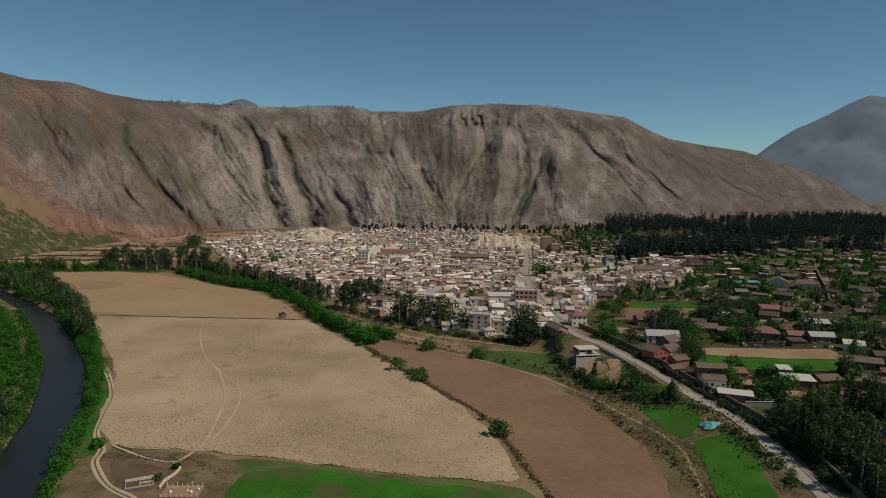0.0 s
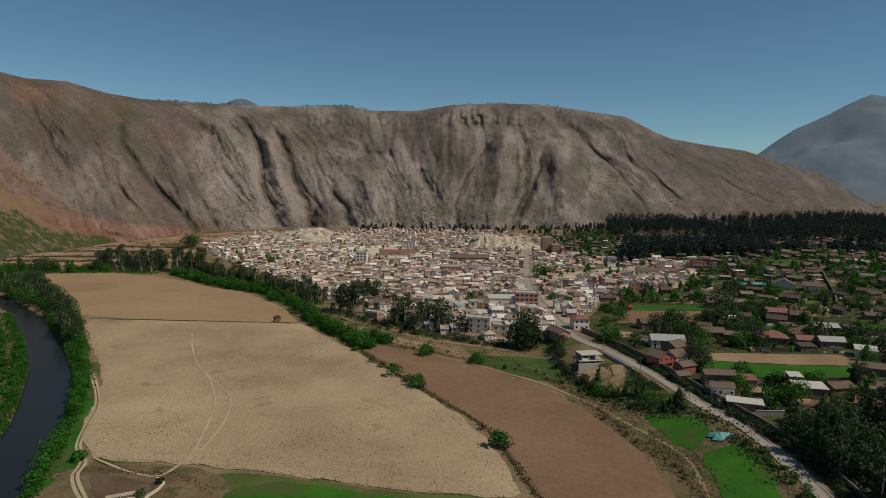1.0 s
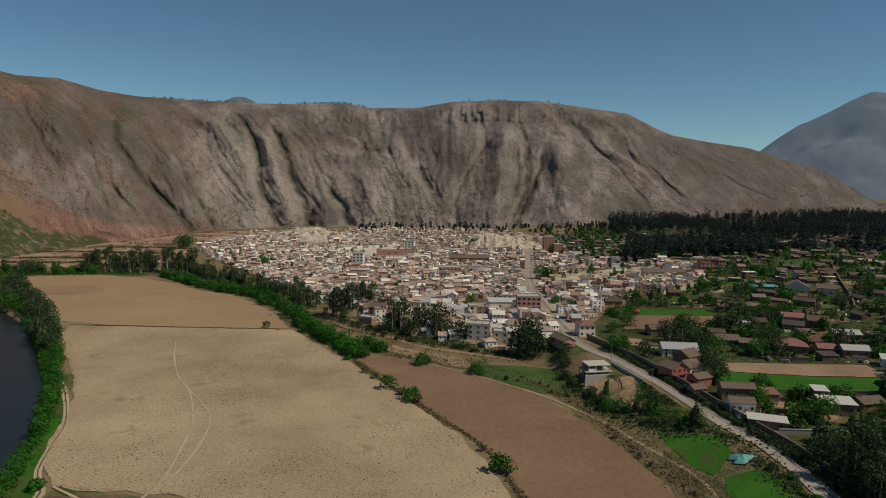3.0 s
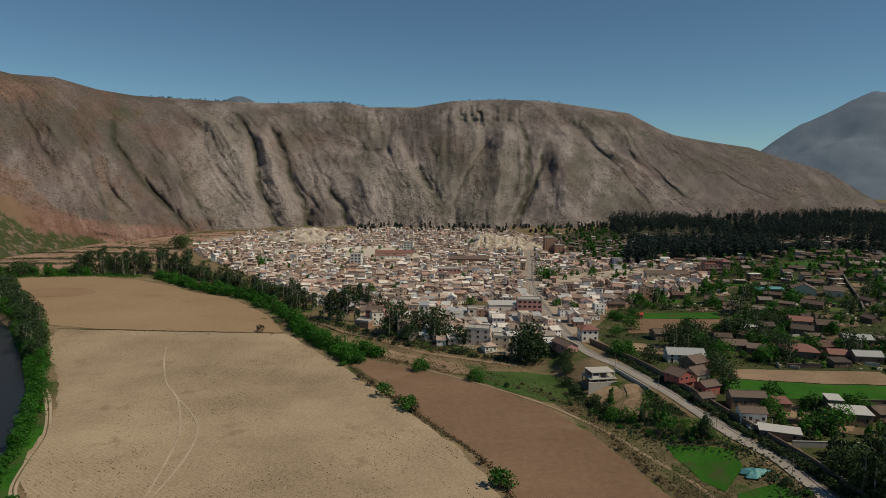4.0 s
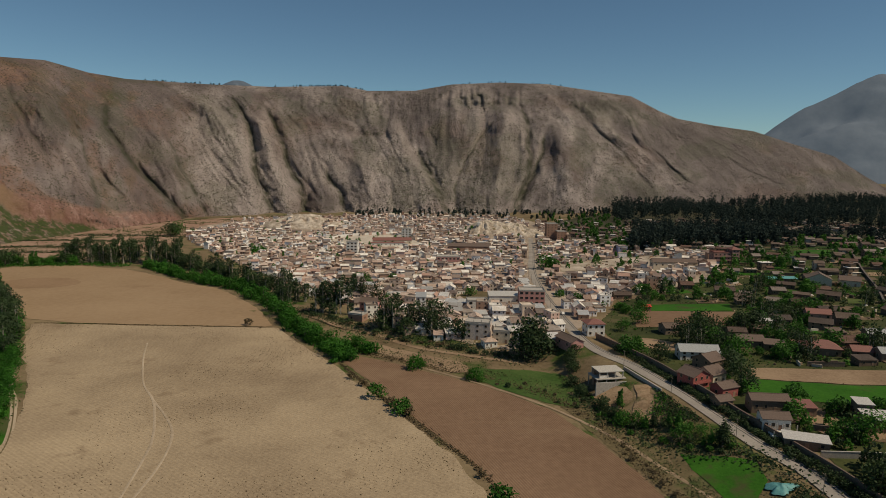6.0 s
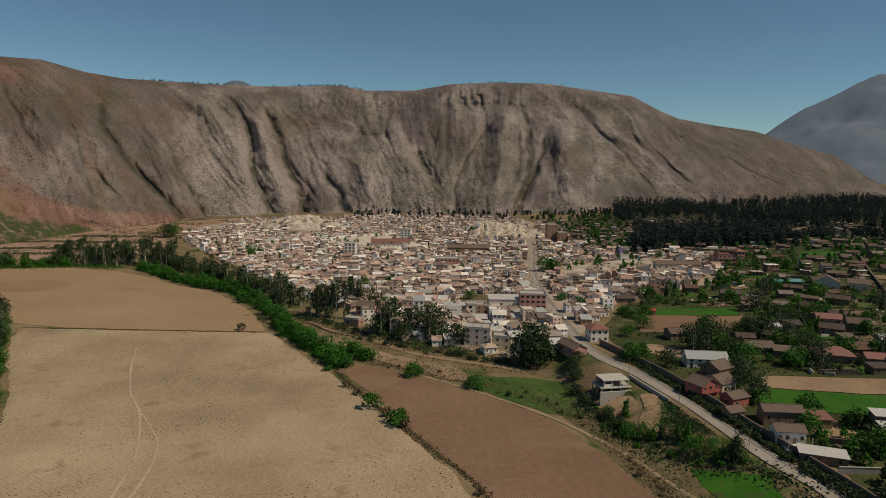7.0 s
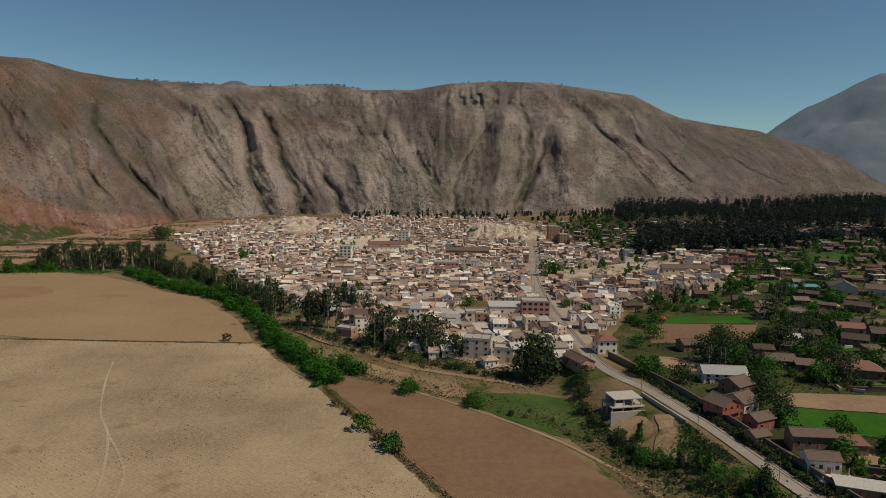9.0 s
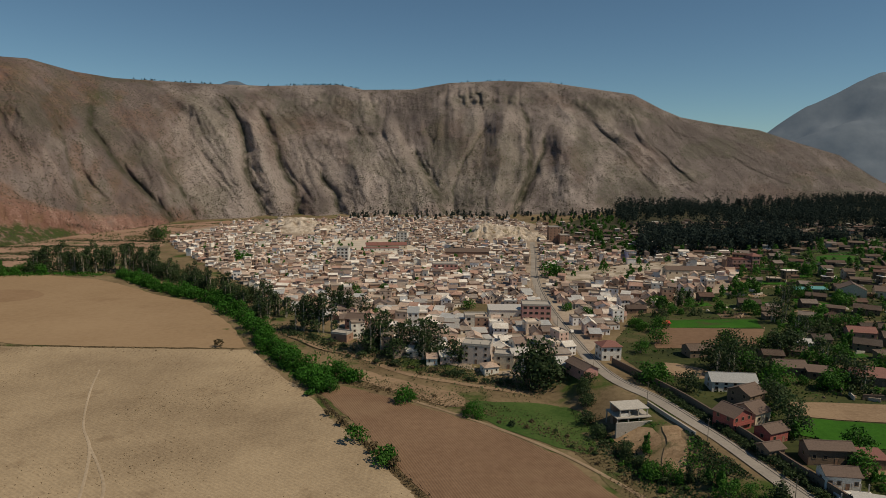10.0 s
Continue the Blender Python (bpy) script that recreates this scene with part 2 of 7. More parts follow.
def soil(name, dark, light, big=0.02, fine=0.6, rough=0.95, extra=None, relief=0.25):
    """Earth, grass or plaster: two colours mixed by coarse and fine noise; extra = (colour, noise scale, share)."""
    m, n, l, p = nodes_of(name)
    pos = n.new("ShaderNodeNewGeometry").outputs["Position"]
    a, b = noise_tex(n, l, pos, big, 6), noise_tex(n, l, pos, fine, 5, .7)
    f = maths(n, l, 'ADD', maths(n, l, 'MULTIPLY', a, .6), maths(n, l, 'MULTIPLY', b, .4))
    col = ramp(n, l, f, [(.36, dark), (.62, light)])
    if extra:
        e = noise_tex(n, l, pos, extra[1], 5, .65)
        k = ramp(n, l, e, [(1 - extra[2] - .06, (0, 0, 0)), (1 - extra[2] + .06, (1, 1, 1))])
        col = mix(n, l, col, extra[0], k)
    l.new(col, p.inputs["Base Color"])
    p.inputs["Roughness"].default_value = rough
    p.inputs["Specular IOR Level"].default_value = 0.15
    bump(n, l, p, b, relief, .3)
    return m


def varied(name, colours, source, rough=.85, grain=1.2, dirt=.35, wave=0.0, metal=0.0):
    """Paint, tile or sheet that differs from house to house: source 'object' or 'island'."""
    m, n, l, p = nodes_of(name)
    if source == 'object':
        r = n.new("ShaderNodeObjectInfo").outputs["Random"]
    else:
        r = n.new("ShaderNodeNewGeometry").outputs["Random Per Island"]
    k = len(colours)
    col = ramp(n, l, r, [(i / k, c) for i, c in enumerate(colours)], 'CONSTANT')
    pos = n.new("ShaderNodeNewGeometry").outputs["Position"]
    a, b = noise_tex(n, l, pos, .25, 5), noise_tex(n, l, pos, grain, 5, .7)
    f = maths(n, l, 'MULTIPLY', a, b)
    col = mix(n, l, col, (.5, .42, .34), ramp(n, l, f, [(.2, (dirt, dirt, dirt)), (.36, (0, 0, 0))]), 'MULTIPLY')
    l.new(col, p.inputs["Base Color"])
    p.inputs["Roughness"].default_value, p.inputs["Metallic"].default_value = rough, metal
    p.inputs["Specular IOR Level"].default_value = 0.25
    hgt = b
    if wave:
        tc = n.new("ShaderNodeTexCoord")
        w = n.new("ShaderNodeTexWave")
        w.inputs["Scale"].default_value = wave
        w.inputs["Distortion"].default_value = .6
        l.new(tc.outputs["Object"], w.inputs["Vector"])
        hgt = maths(n, l, 'ADD', b, w.outputs["Fac"])
    bump(n, l, p, hgt, .35, .12)
    return m


def leafage(name, dark, light, source='island'):
    m, n, l, p = nodes_of(name)
    r = n.new("ShaderNodeNewGeometry").outputs["Random Per Island"]
    o = n.new("ShaderNodeObjectInfo").outputs["Random"]
    f = maths(n, l, 'ADD', maths(n, l, 'MULTIPLY', r, .6), maths(n, l, 'MULTIPLY', o, .4))
    col = ramp(n, l, f, [(.1, dark), (.9, light)])
    l.new(col, p.inputs["Base Color"])
    p.inputs["Roughness"].default_value = .7
    p.inputs["Specular IOR Level"].default_value = .25
    t, x = n.new("ShaderNodeBsdfTranslucent"), n.new("ShaderNodeMixShader")
    l.new(col, t.inputs["Color"])
    x.inputs["Fac"].default_value = .3
    l.new(p.outputs["BSDF"], x.inputs[1])
    l.new(t.outputs["BSDF"], x.inputs[2])
    l.new(x.outputs["Shader"], n["Material Output"].inputs["Surface"])
    return m


def plain(name, col, rough=.7, metal=0.0, grain=2.0):
    m, n, l, p = nodes_of(name)
    pos = n.new("ShaderNodeNewGeometry").outputs["Position"]
    f = noise_tex(n, l, pos, grain, 5, .7)
    l.new(ramp(n, l, f, [(.3, tuple(c * .7 for c in col)), (.7, tuple(min(1, c * 1.15) for c in col))]), p.inputs["Base Color"])
    p.inputs["Roughness"].default_value, p.inputs["Metallic"].default_value = rough, metal
    return m


def cell_dots(n, l, vec, scale, inner, outer, strength, keep=None):
    """Round spots, one to a cell of the given scale."""
    v = n.new("ShaderNodeTexVoronoi")
    v.inputs["Scale"].default_value, v.inputs["Randomness"].default_value = scale, 1.0
    l.new(vec, v.inputs["Vector"])
    d = v.outputs["Distance"]
    if keep is not None:
        d = maths(n, l, 'ADD', d, keep)
    return ramp(n, l, d, [(inner, (strength,) * 3), (outer, (0, 0, 0))])


def rock_mat():
    """Dry mountain side: grey scree, red earth, a tan fan and sparse green by the shares kept in the mesh, dotted with low growth."""
    m, n, l, p = nodes_of("dry_mountain")
    pos = n.new("ShaderNodeNewGeometry").outputs["Position"]

    def share(name):
        at = n.new("ShaderNodeAttribute")
        at.attribute_name = name
        return at.outputs["Fac"]
    a, b, c = noise_tex(n, l, pos, .008, 7, .62), noise_tex(n, l, pos, .05, 7, .7), noise_tex(n, l, pos, .3, 3, .75)
    f = maths(n, l, 'ADD', maths(n, l, 'MULTIPLY', a, .4), maths(n, l, 'ADD', maths(n, l, 'MULTIPLY', b, .3), maths(n, l, 'MULTIPLY', c, .3)))
    f = maths(n, l, 'ADD', f, maths(n, l, 'MULTIPLY', maths(n, l, 'SUBTRACT', share("streak"), .5), .05))
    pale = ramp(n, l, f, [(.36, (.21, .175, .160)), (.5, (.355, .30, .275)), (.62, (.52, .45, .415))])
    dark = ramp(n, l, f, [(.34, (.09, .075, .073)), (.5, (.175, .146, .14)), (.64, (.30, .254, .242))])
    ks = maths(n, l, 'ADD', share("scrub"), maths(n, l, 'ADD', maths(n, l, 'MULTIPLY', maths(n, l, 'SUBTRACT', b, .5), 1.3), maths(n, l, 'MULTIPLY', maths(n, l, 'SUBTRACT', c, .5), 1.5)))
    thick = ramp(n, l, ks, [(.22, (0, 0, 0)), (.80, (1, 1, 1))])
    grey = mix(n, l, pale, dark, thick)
    red = ramp(n, l, f, [(.36, (.12, .06, .042)), (.5, (.235, .128, .09)), (.62, (.38, .245, .18))])
    col = mix(n, l, grey, red, maths(n, l, 'MULTIPLY', share("red"), ramp(n, l, b, [(.35, (.3, .3, .3)), (.6, (1, 1, 1))])))
    fan = share("fan")
    col = mix(n, l, col, ramp(n, l, f, [(.36, (.22, .138, .085)), (.6, (.33, .218, .14))]), fan)
    # low growth: larger and smaller dots, thinner on the bare fan
    thin = maths(n, l, 'ADD', maths(n, l, 'MULTIPLY', fan, .35), maths(n, l, 'MULTIPLY', maths(n, l, 'SUBTRACT', .52, b), 1.3))
    col = mix(n, l, col, (.082, .076, .056), cell_dots(n, l, pos, .24, .25, .36, .75, thin))
    col = mix(n, l, col, (.10, .092, .07), cell_dots(n, l, pos, .5, .22, .36, .6, thin))
    chips = ramp(n, l, noise_tex(n, l, pos, .26, 2, .8), [(.56, (0, 0, 0)), (.63, (.45, .45, .45))])
    col = mix(n, l, col, (.56, .50, .455), maths(n, l, 'MULTIPLY', chips, maths(n, l, 'SUBTRACT', 1.0, ramp(n, l, maths(n, l, 'ADD', maths(n, l, 'ADD', fan, share("red")), maths(n, l, 'MULTIPLY', thick, .6)), [(.1, (0, 0, 0)), (.7, (1, 1, 1))]))))
    rose = ramp(n, l, f, [(.38, (.15, .07, .052)), (.5, (.30, .17, .135)), (.62, (.54, .38, .31))])
    col = mix(n, l, col, rose, maths(n, l, 'MULTIPLY', share("cliff"), ramp(n, l, b, [(.34, (.35, .35, .35)), (.55, (1, 1, 1))])))
    e = noise_tex(n, l, pos, .11, 5, .75)
    kg = maths(n, l, 'MULTIPLY', share("green"), ramp(n, l, e, [(.39, (0, 0, 0)), (.50, (1, 1, 1))]))
    col = mix(n, l, col, (.05, .085, .022), kg)
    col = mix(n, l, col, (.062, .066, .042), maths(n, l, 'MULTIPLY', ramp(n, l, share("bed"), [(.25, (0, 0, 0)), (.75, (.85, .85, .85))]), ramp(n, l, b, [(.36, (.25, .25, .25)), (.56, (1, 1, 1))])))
    l.new(col, p.inputs["Base Color"])
    p.inputs["Roughness"].default_value = .95
    p.inputs["Specular IOR Level"].default_value = .1
    bump(n, l, p, maths(n, l, 'ADD', b, maths(n, l, 'MULTIPLY', c, .9)), 1.0, 5.5)
    return m


GROUND = soil("dry_grass_ground", (.12, .085, .048), (.26, .195, .115), .03, .5, extra=((.055, .085, .02), .04, .42))
STUBBLE = soil("pale_stubble", (.235, .172, .112), (.455, .352, .232), .014, .9, extra=((.25, .18, .115), .05, .34), relief=.5)
HARROWED = soil("harrowed_earth", (.27, .18, .105), (.35, .245, .15), .008, .3, extra=((.23, .145, .085), .012, .35))
PLOUGHED = soil("ploughed_earth", (.165, .098, .061), (.255, .163, .105), .012, .4, extra=((.25, .165, .105), .02, .35))
MEADOW = soil("green_meadow", (.015, .07, .006), (.04, .15, .014), .05, .9, extra=((.07, .085, .03), .045, .45))
BRIGHT = soil("bright_crop", (.018, .085, .007), (.042, .15, .015), .05, 1.0, extra=((.06, .075, .025), .06, .38))
OLIVE = soil("olive_pasture", (.05, .08, .022), (.11, .14, .045), .04, .9, extra=((.17, .13, .075), .05, .35))
DUST = soil("town_dust", (.21, .165, .127), (.43, .35, .275), .03, .5)
TRACK = soil("dirt_track", (.33, .255, .175), (.48, .385, .28), .05, .8)
DIRT = soil("bare_dirt", (.21, .14, .088), (.34, .24, .155), .05, .8, extra=((.12, .11, .05), .09, .3))
YARD_EARTH = soil("farmyard_earth", (.10, .07, .045), (.22, .16, .105), .08, .7, extra=((.05, .06, .025), .07, .35))
BANKGRASS = soil("dry_bank_grass", (.085, .07, .034), (.19, .145, .08), .06, .8, extra=((.05, .08, .022), .06, .4))
GRAVEL = soil("pale_gravel", (.42, .36, .29), (.62, .55, .46), .1, 1.5)
ASPHALT = soil("worn_pale_road", (.23, .205, .18), (.36, .325, .285), .06, 1.2)
ROCK = rock_mat()
WATER, _n, _l, _p = nodes_of("dark_river_water")
_p.inputs["Base Color"].default_value = (.018, .022, .024, 1)
_p.inputs["Roughness"].default_value = .25
_p.inputs["Specular IOR Level"].default_value = .14
bump(_n, _l, _p, noise_tex(_n, _l, _n.new("ShaderNodeNewGeometry").outputs["Position"], .6, 3), .08, .2)
# distance haze put into the material: bluish base plus a blue emission
HAZED_HILL = soil("haze_tinted_hill", (.10, .125, .155), (.14, .165, .195), .004, .02, relief=.4)
_p = HAZED_HILL.node_tree.nodes["Principled BSDF"]
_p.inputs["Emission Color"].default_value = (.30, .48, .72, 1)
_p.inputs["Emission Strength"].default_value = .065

WALL_TONES = [(0.638, 0.506, 0.418), (0.93, 0.93, 0.924), (0.462, 0.297, 0.22), (0.814, 0.682, 0.572), (0.93, 0.93, 0.93), (0.44, 0.33, 0.248), (0.77, 0.55, 0.473), (0.93, 0.902, 0.814), (0.616, 0.517, 0.44), (0.506, 0.369, 0.286)]
ROOF_TONES = [(0.192, 0.15, 0.135), (0.715, 0.613, 0.536), (0.344, 0.243, 0.198), (0.562, 0.434, 0.358), (0.307, 0.236, 0.202), (0.638, 0.511, 0.434), (0.486, 0.312, 0.255), (0.383, 0.307, 0.268), (0.9, 0.855, 0.779), (0.396, 0.287, 0.236), (0.511, 0.383, 0.319), (0.217, 0.172, 0.153), (0.82, 0.78, 0.72)]
FLAT_TONES = [(.92, .90, .86), (.90, .87, .82), (.50, .42, .35), (.40, .32, .26), (.72, .63, .54), (.40, .34, .29), (.80, .77, .72), (.32, .26, .215)]
SHEET_TONES = [(.62, .62, .60), (.46, .45, .43), (.74, .73, .70), (.42, .36, .31), (.55, .57, .58)]
WALL_O = varied("house_plaster", WALL_TONES, 'object', .9)
ROOF_O = varied("clay_tile_roof", ROOF_TONES, 'object', .9, 2.0, .45, 2.6)
SHEET_O = varied("corrugated_sheet", SHEET_TONES, 'object', .55, 1.5, .4, 3.0, .15)
EAST_WALLS = [(.22, .16, .118), (.19, .14, .10), (.52, .46, .39), (.17, .122, .092), (.26, .20, .15)]
EAST_ROOFS = [(.12, .088, .074), (.155, .115, .095), (.10, .08, .07), (.24, .20, .18), (.15, .092, .074), (.17, .128, .105)]
EWALL_O = varied("farm_adobe", EAST_WALLS, 'object', .9)
EROOF_O = varied("farm_tile_roof", EAST_ROOFS, 'object', .9, 2.0, .45, 2.6)
EWALL_I = varied("far_farm_adobe", EAST_WALLS, 'island', .9)
EROOF_I = varied("far_farm_roof", EAST_ROOFS, 'island', .9, 2.0, .45)
WALL_I = varied("far_house_plaster", WALL_TONES, 'island', .9)
ROOF_I = varied("far_clay_roof", ROOF_TONES, 'island', .9, 2.0, .45)
FLAT_I = varied("far_flat_roof", FLAT_TONES, 'island', .9, 2.0, .4)
FLAT_O = varied("flat_concrete_roof", FLAT_TONES, 'object', .9, 2.0, .4)
CONCRETE = plain("raw_concrete", (.42, .39, .35), .9)
BRICK = plain("raw_brick", (.34, .205, .145), .9)
GLASS = plain("dark_window_glass", (.03, .032, .036), .15)
FRAME = plain("weathered_window_frame", (.30, .22, .15), .7)
WHITE = plain("white_paint", (.74, .72, .67), .8)
CREAM = plain("cream_plaster", (.66, .56, .43), .9)
PINK = plain("pink_plaster", (.55, .28, .25), .9)
ROSE = plain("rose_red_wall", (.36, .10, .085), .9)
ADOBE = plain("adobe_wall", (.215, .152, .108), .95)
RED_ROOF = plain("red_roof_sheet", (.235, .098, .078), .7)
CLAY = plain("clay_roof", (.15, .105, .084), .9)
PALE_ROOF = plain("pale_roof_sheet", (.52, .50, .47), .6)
GREY_ROOF = plain("grey_roof_sheet", (.36, .37, .37), .55)
TEAL = plain("teal_tarpaulin", (.10, .32, .32), .6)
BARK = plain("grey_bark", (.24, .20, .16), .95)
PALE_BARK = plain("pale_eucalyptus_bark", (.42, .37, .30), .9)
LEAF = leafage("green_leaves", (.02, .08, .010), (.066, .20, .026))
EUCA = leafage("eucalyptus_leaves", (.022, .041, .018), (.063, .108, .037))
LUSH = leafage("lush_riverside_leaves", (.016, .078, .007), (.046, .19, .018))
CHAFF = leafage("pale_straw_tufts", (.13, .092, .055), (.33, .25, .16))
WEED = leafage("dull_weed_leaves", (.05, .062, .024), (.115, .13, .052))
DRYLEAF = leafage("dry_brown_leaves", (.085, .065, .035), (.19, .145, .08))
SHRUB = leafage("dry_side_shrubs", (.05, .046, .028), (.10, .09, .052))
# bluish leaf colour: distance haze is tinted into it
WOOD = leafage("haze_tinted_wood_leaves", (.022, .034, .032), (.048, .068, .058))
WOOD.node_tree.nodes["Principled BSDF"].inputs["Specular IOR Level"].default_value = 0.0


# ---- mesh helpers ----
class Shape:
    """Collects faces for one mesh."""

    def __init__(self):
        self.v, self.f, self.m = [], [], []

    def add(self, verts, faces, mat=0):
        k = len(self.v)
        self.v += [tuple(p) for p in verts]
        self.f += [tuple(i + k for i in f) for f in faces]
        self.m += [mat] * len(faces)

    def box(self, x0, x1, y0, y1, z0, z1, mat=0, at=None):
        vs = [(x, y, z) for z in (z0, z1) for y in (y0, y1) for x in (x0, x1)]
        if at is not None:
            vs = [tuple(at @ Vector(p)) for p in vs]
        self.add(vs, [(0, 2, 3, 1), (4, 5, 7, 6), (0, 1, 5, 4), (2, 6, 7, 3), (0, 4, 6, 2), (1, 3, 7, 5)], mat)

    def loft(self, a, b, mat=0):
        """Solid between two rings of equal count."""
        n = len(a)
        self.add(list(a) + list(b), [tuple(range(n))[::-1], tuple(range(n, 2 * n))] + [(i, (i + 1) % n, n + (i + 1) % n, n + i) for i in range(n)], mat)

    def mesh(self, name, *mats):
        me = bpy.data.meshes.new(name)
        me.from_pydata(self.v, [], self.f)
        for m in mats:
            me.materials.append(m)
        if len(mats) > 1:
            me.polygons.foreach_set("material_index", self.m)
        return me


def part(name, data, parent, label="", at=None):
    ob = new(name, data)
    ob.parent = parent
    if at is not None:
        ob.matrix_basis = at
    return tagged(ob, label)


def thing(name, at, label, category, group="", data=None):
    ob = new(name, data)
    ob.matrix_basis = at
    return tagged(ob, label, category, group)


def grid_mesh(name, P, mat, smooth=True):
    """A sheet from an array of points, rows by columns."""
    r, c = P.shape[:2]
    idx = np.arange(r * c).reshape(r, c)
    q = np.stack([idx[:-1, :-1], idx[:-1, 1:], idx[1:, 1:], idx[1:, :-1]], -1).reshape(-1, 4)
    me = bpy.data.meshes.new(name)
    me.vertices.add(r * c)
    me.vertices.foreach_set("co", P.reshape(-1).astype(np.float32))
    me.loops.add(q.size)
    me.loops.foreach_set("vertex_index", q.reshape(-1).astype(np.int32))
    me.polygons.add(len(q))
    me.polygons.foreach_set("loop_start", np.arange(0, q.size, 4, dtype=np.int32))
    me.update(calc_edges=True)
    if smooth:
        me.polygons.foreach_set("use_smooth", np.ones(len(q), bool))
    me.materials.append(mat)
    return me


def tri_cloud(name, V, F, mat):
    """A mesh from arrays of vertices and triangles."""
    me = bpy.data.meshes.new(name)
    me.vertices.add(len(V))
    me.vertices.foreach_set("co", np.asarray(V, np.float32).reshape(-1))
    me.loops.add(F.size)
    me.loops.foreach_set("vertex_index", F.reshape(-1).astype(np.int32))
    me.polygons.add(len(F))
    k = F.shape[1]
    me.polygons.foreach_set("loop_start", np.arange(0, F.size, k, dtype=np.int32))
    me.update(calc_edges=True)
    me.shade_flat()
    me.materials.append(mat)
    return me


def inside(poly, x, y):
    x, y = np.asarray(x, float), np.asarray(y, float)
    c = np.zeros(x.shape, bool)
    for (x0, y0), (x1, y1) in zip(poly, poly[1:] + poly[:1]):
        hit = ((y0 > y) != (y1 > y)) & (x < (x1 - x0) * (y - y0) / (y1 - y0 + 1e-9) + x0)
        c ^= hit
    return c


def rounded(poly, times=2):
    """Corners cut off, closed outline."""
    for _ in range(times):
        poly = [q for (x0, y0), (x1, y1) in zip(poly, poly[1:] + poly[:1])
                for q in ((x0 * .8 + x1 * .2, y0 * .8 + y1 * .2), (x0 * .2 + x1 * .8, y0 * .2 + y1 * .8))]
    return poly


def ragged(poly, amount, step=3.0):
    """The outline in short pieces, wandering a little to both sides."""
    out = []
    for (x0, y0), (x1, y1) in zip(poly, poly[1:] + poly[:1]):
        n = max(1, int(math.hypot(x1 - x0, y1 - y0) / step))
        out += [(x0 + (x1 - x0) * k / n, y0 + (y1 - y0) * k / n) for k in range(n)]
    A = np.array(out)
    dx, dy = fbm(A[:, 0] / 7, A[:, 1] / 7, 3, 301), fbm(A[:, 0] / 7, A[:, 1] / 7, 3, 307)
    return [(float(x), float(y)) for x, y in zip(A[:, 0] + amount * dx, A[:, 1] + amount * dy)]


def patch(name, poly, mat, lift, label, category, step=8.0, times=1, rough=.9):
    """A sheet of ground cover that follows the land."""
    poly = ragged(rounded(poly, times), rough)
    bm = bmesh.new()
    bm.faces.new([bm.verts.new((x, y, 0)) for x, y in poly])
    for axis in (0, 1):
        vals = [p[axis] for p in poly]
        k = math.ceil(min(vals) / step) * step
        while k < max(vals):
            co, no = (Vector((k, 0, 0)), Vector((1, 0, 0))) if axis == 0 else (Vector((0, k, 0)), Vector((0, 1, 0)))
            bmesh.ops.bisect_plane(bm, geom=bm.verts[:] + bm.edges[:] + bm.faces[:], plane_co=co, plane_no=no)
            k += step
    bmesh.ops.triangulate(bm, faces=bm.faces[:])
    for v in bm.verts:
        v.co.z = hz(v.co.x, v.co.y) + .5 * lift
    bmesh.ops.recalc_face_normals(bm, faces=bm.faces[:])
    if sum(f.normal.z for f in bm.faces) < 0:
        bmesh.ops.reverse_faces(bm, faces=bm.faces[:])
    me = bpy.data.meshes.new(name)
    bm.to_mesh(me)
    bm.free()
    me.materials.append(mat)
    return tagged(new(name, me), label, category, kind="structure")


def along(line, step):
    """Evenly spaced points of a smoothed line: x, y, direction."""
    pts = [Vector(p) for p in line]
    out = []
    for i in range(len(pts) - 1):
        p0, p1, p2, p3 = pts[max(i - 1, 0)], pts[i], pts[i + 1], pts[min(i + 2, len(pts) - 1)]
        n = max(2, int((p2 - p1).length / 1.0))
        for j in range(n):
            t = j / n
            out.append(.5 * ((2 * p1) + (p2 - p0) * t + (2 * p0 - 5 * p1 + 4 * p2 - p3) * t * t + (3 * p1 - p0 - 3 * p2 + p3) * t ** 3))
    out.append(pts[-1])
    res, gone = [], 0.0
    for a, b in zip(out, out[1:]):
        gone += (b - a).length
        if gone >= step or not res:
            gone = 0.0
            res.append((a.x, a.y, math.atan2(b.y - a.y, b.x - a.x)))
    return res


def strip(name, line, width, mat, lift, label, category, step=4.0, height=None):
    """A road or track laid on the land, with a slightly raised crown."""
    rows = []
    for x, y, a in along(line, step):
        nx, ny = -math.sin(a), math.cos(a)
        w = width * (.5 + .06 * math.sin(x * .7 + y * .3))
        zc = hz(x, y) if height is None else height(x, y)
        rows.append([(x + nx * s * w, y + ny * s * w, max(zc, hz(x + nx * s * w, y + ny * s * w)) + .5 * lift - .06 * abs(s)) for s in (1, .5, 0, -.5, -1)])
    return tagged(new(name, grid_mesh(name, np.array(rows), mat)), label, category, kind="structure")


# ---- the valley floor ----
def lines(stops):
    out = []
    for a, b, s in stops:
        out += list(np.arange(a, b, s))
    return np.array(out + [stops[-1][1]])


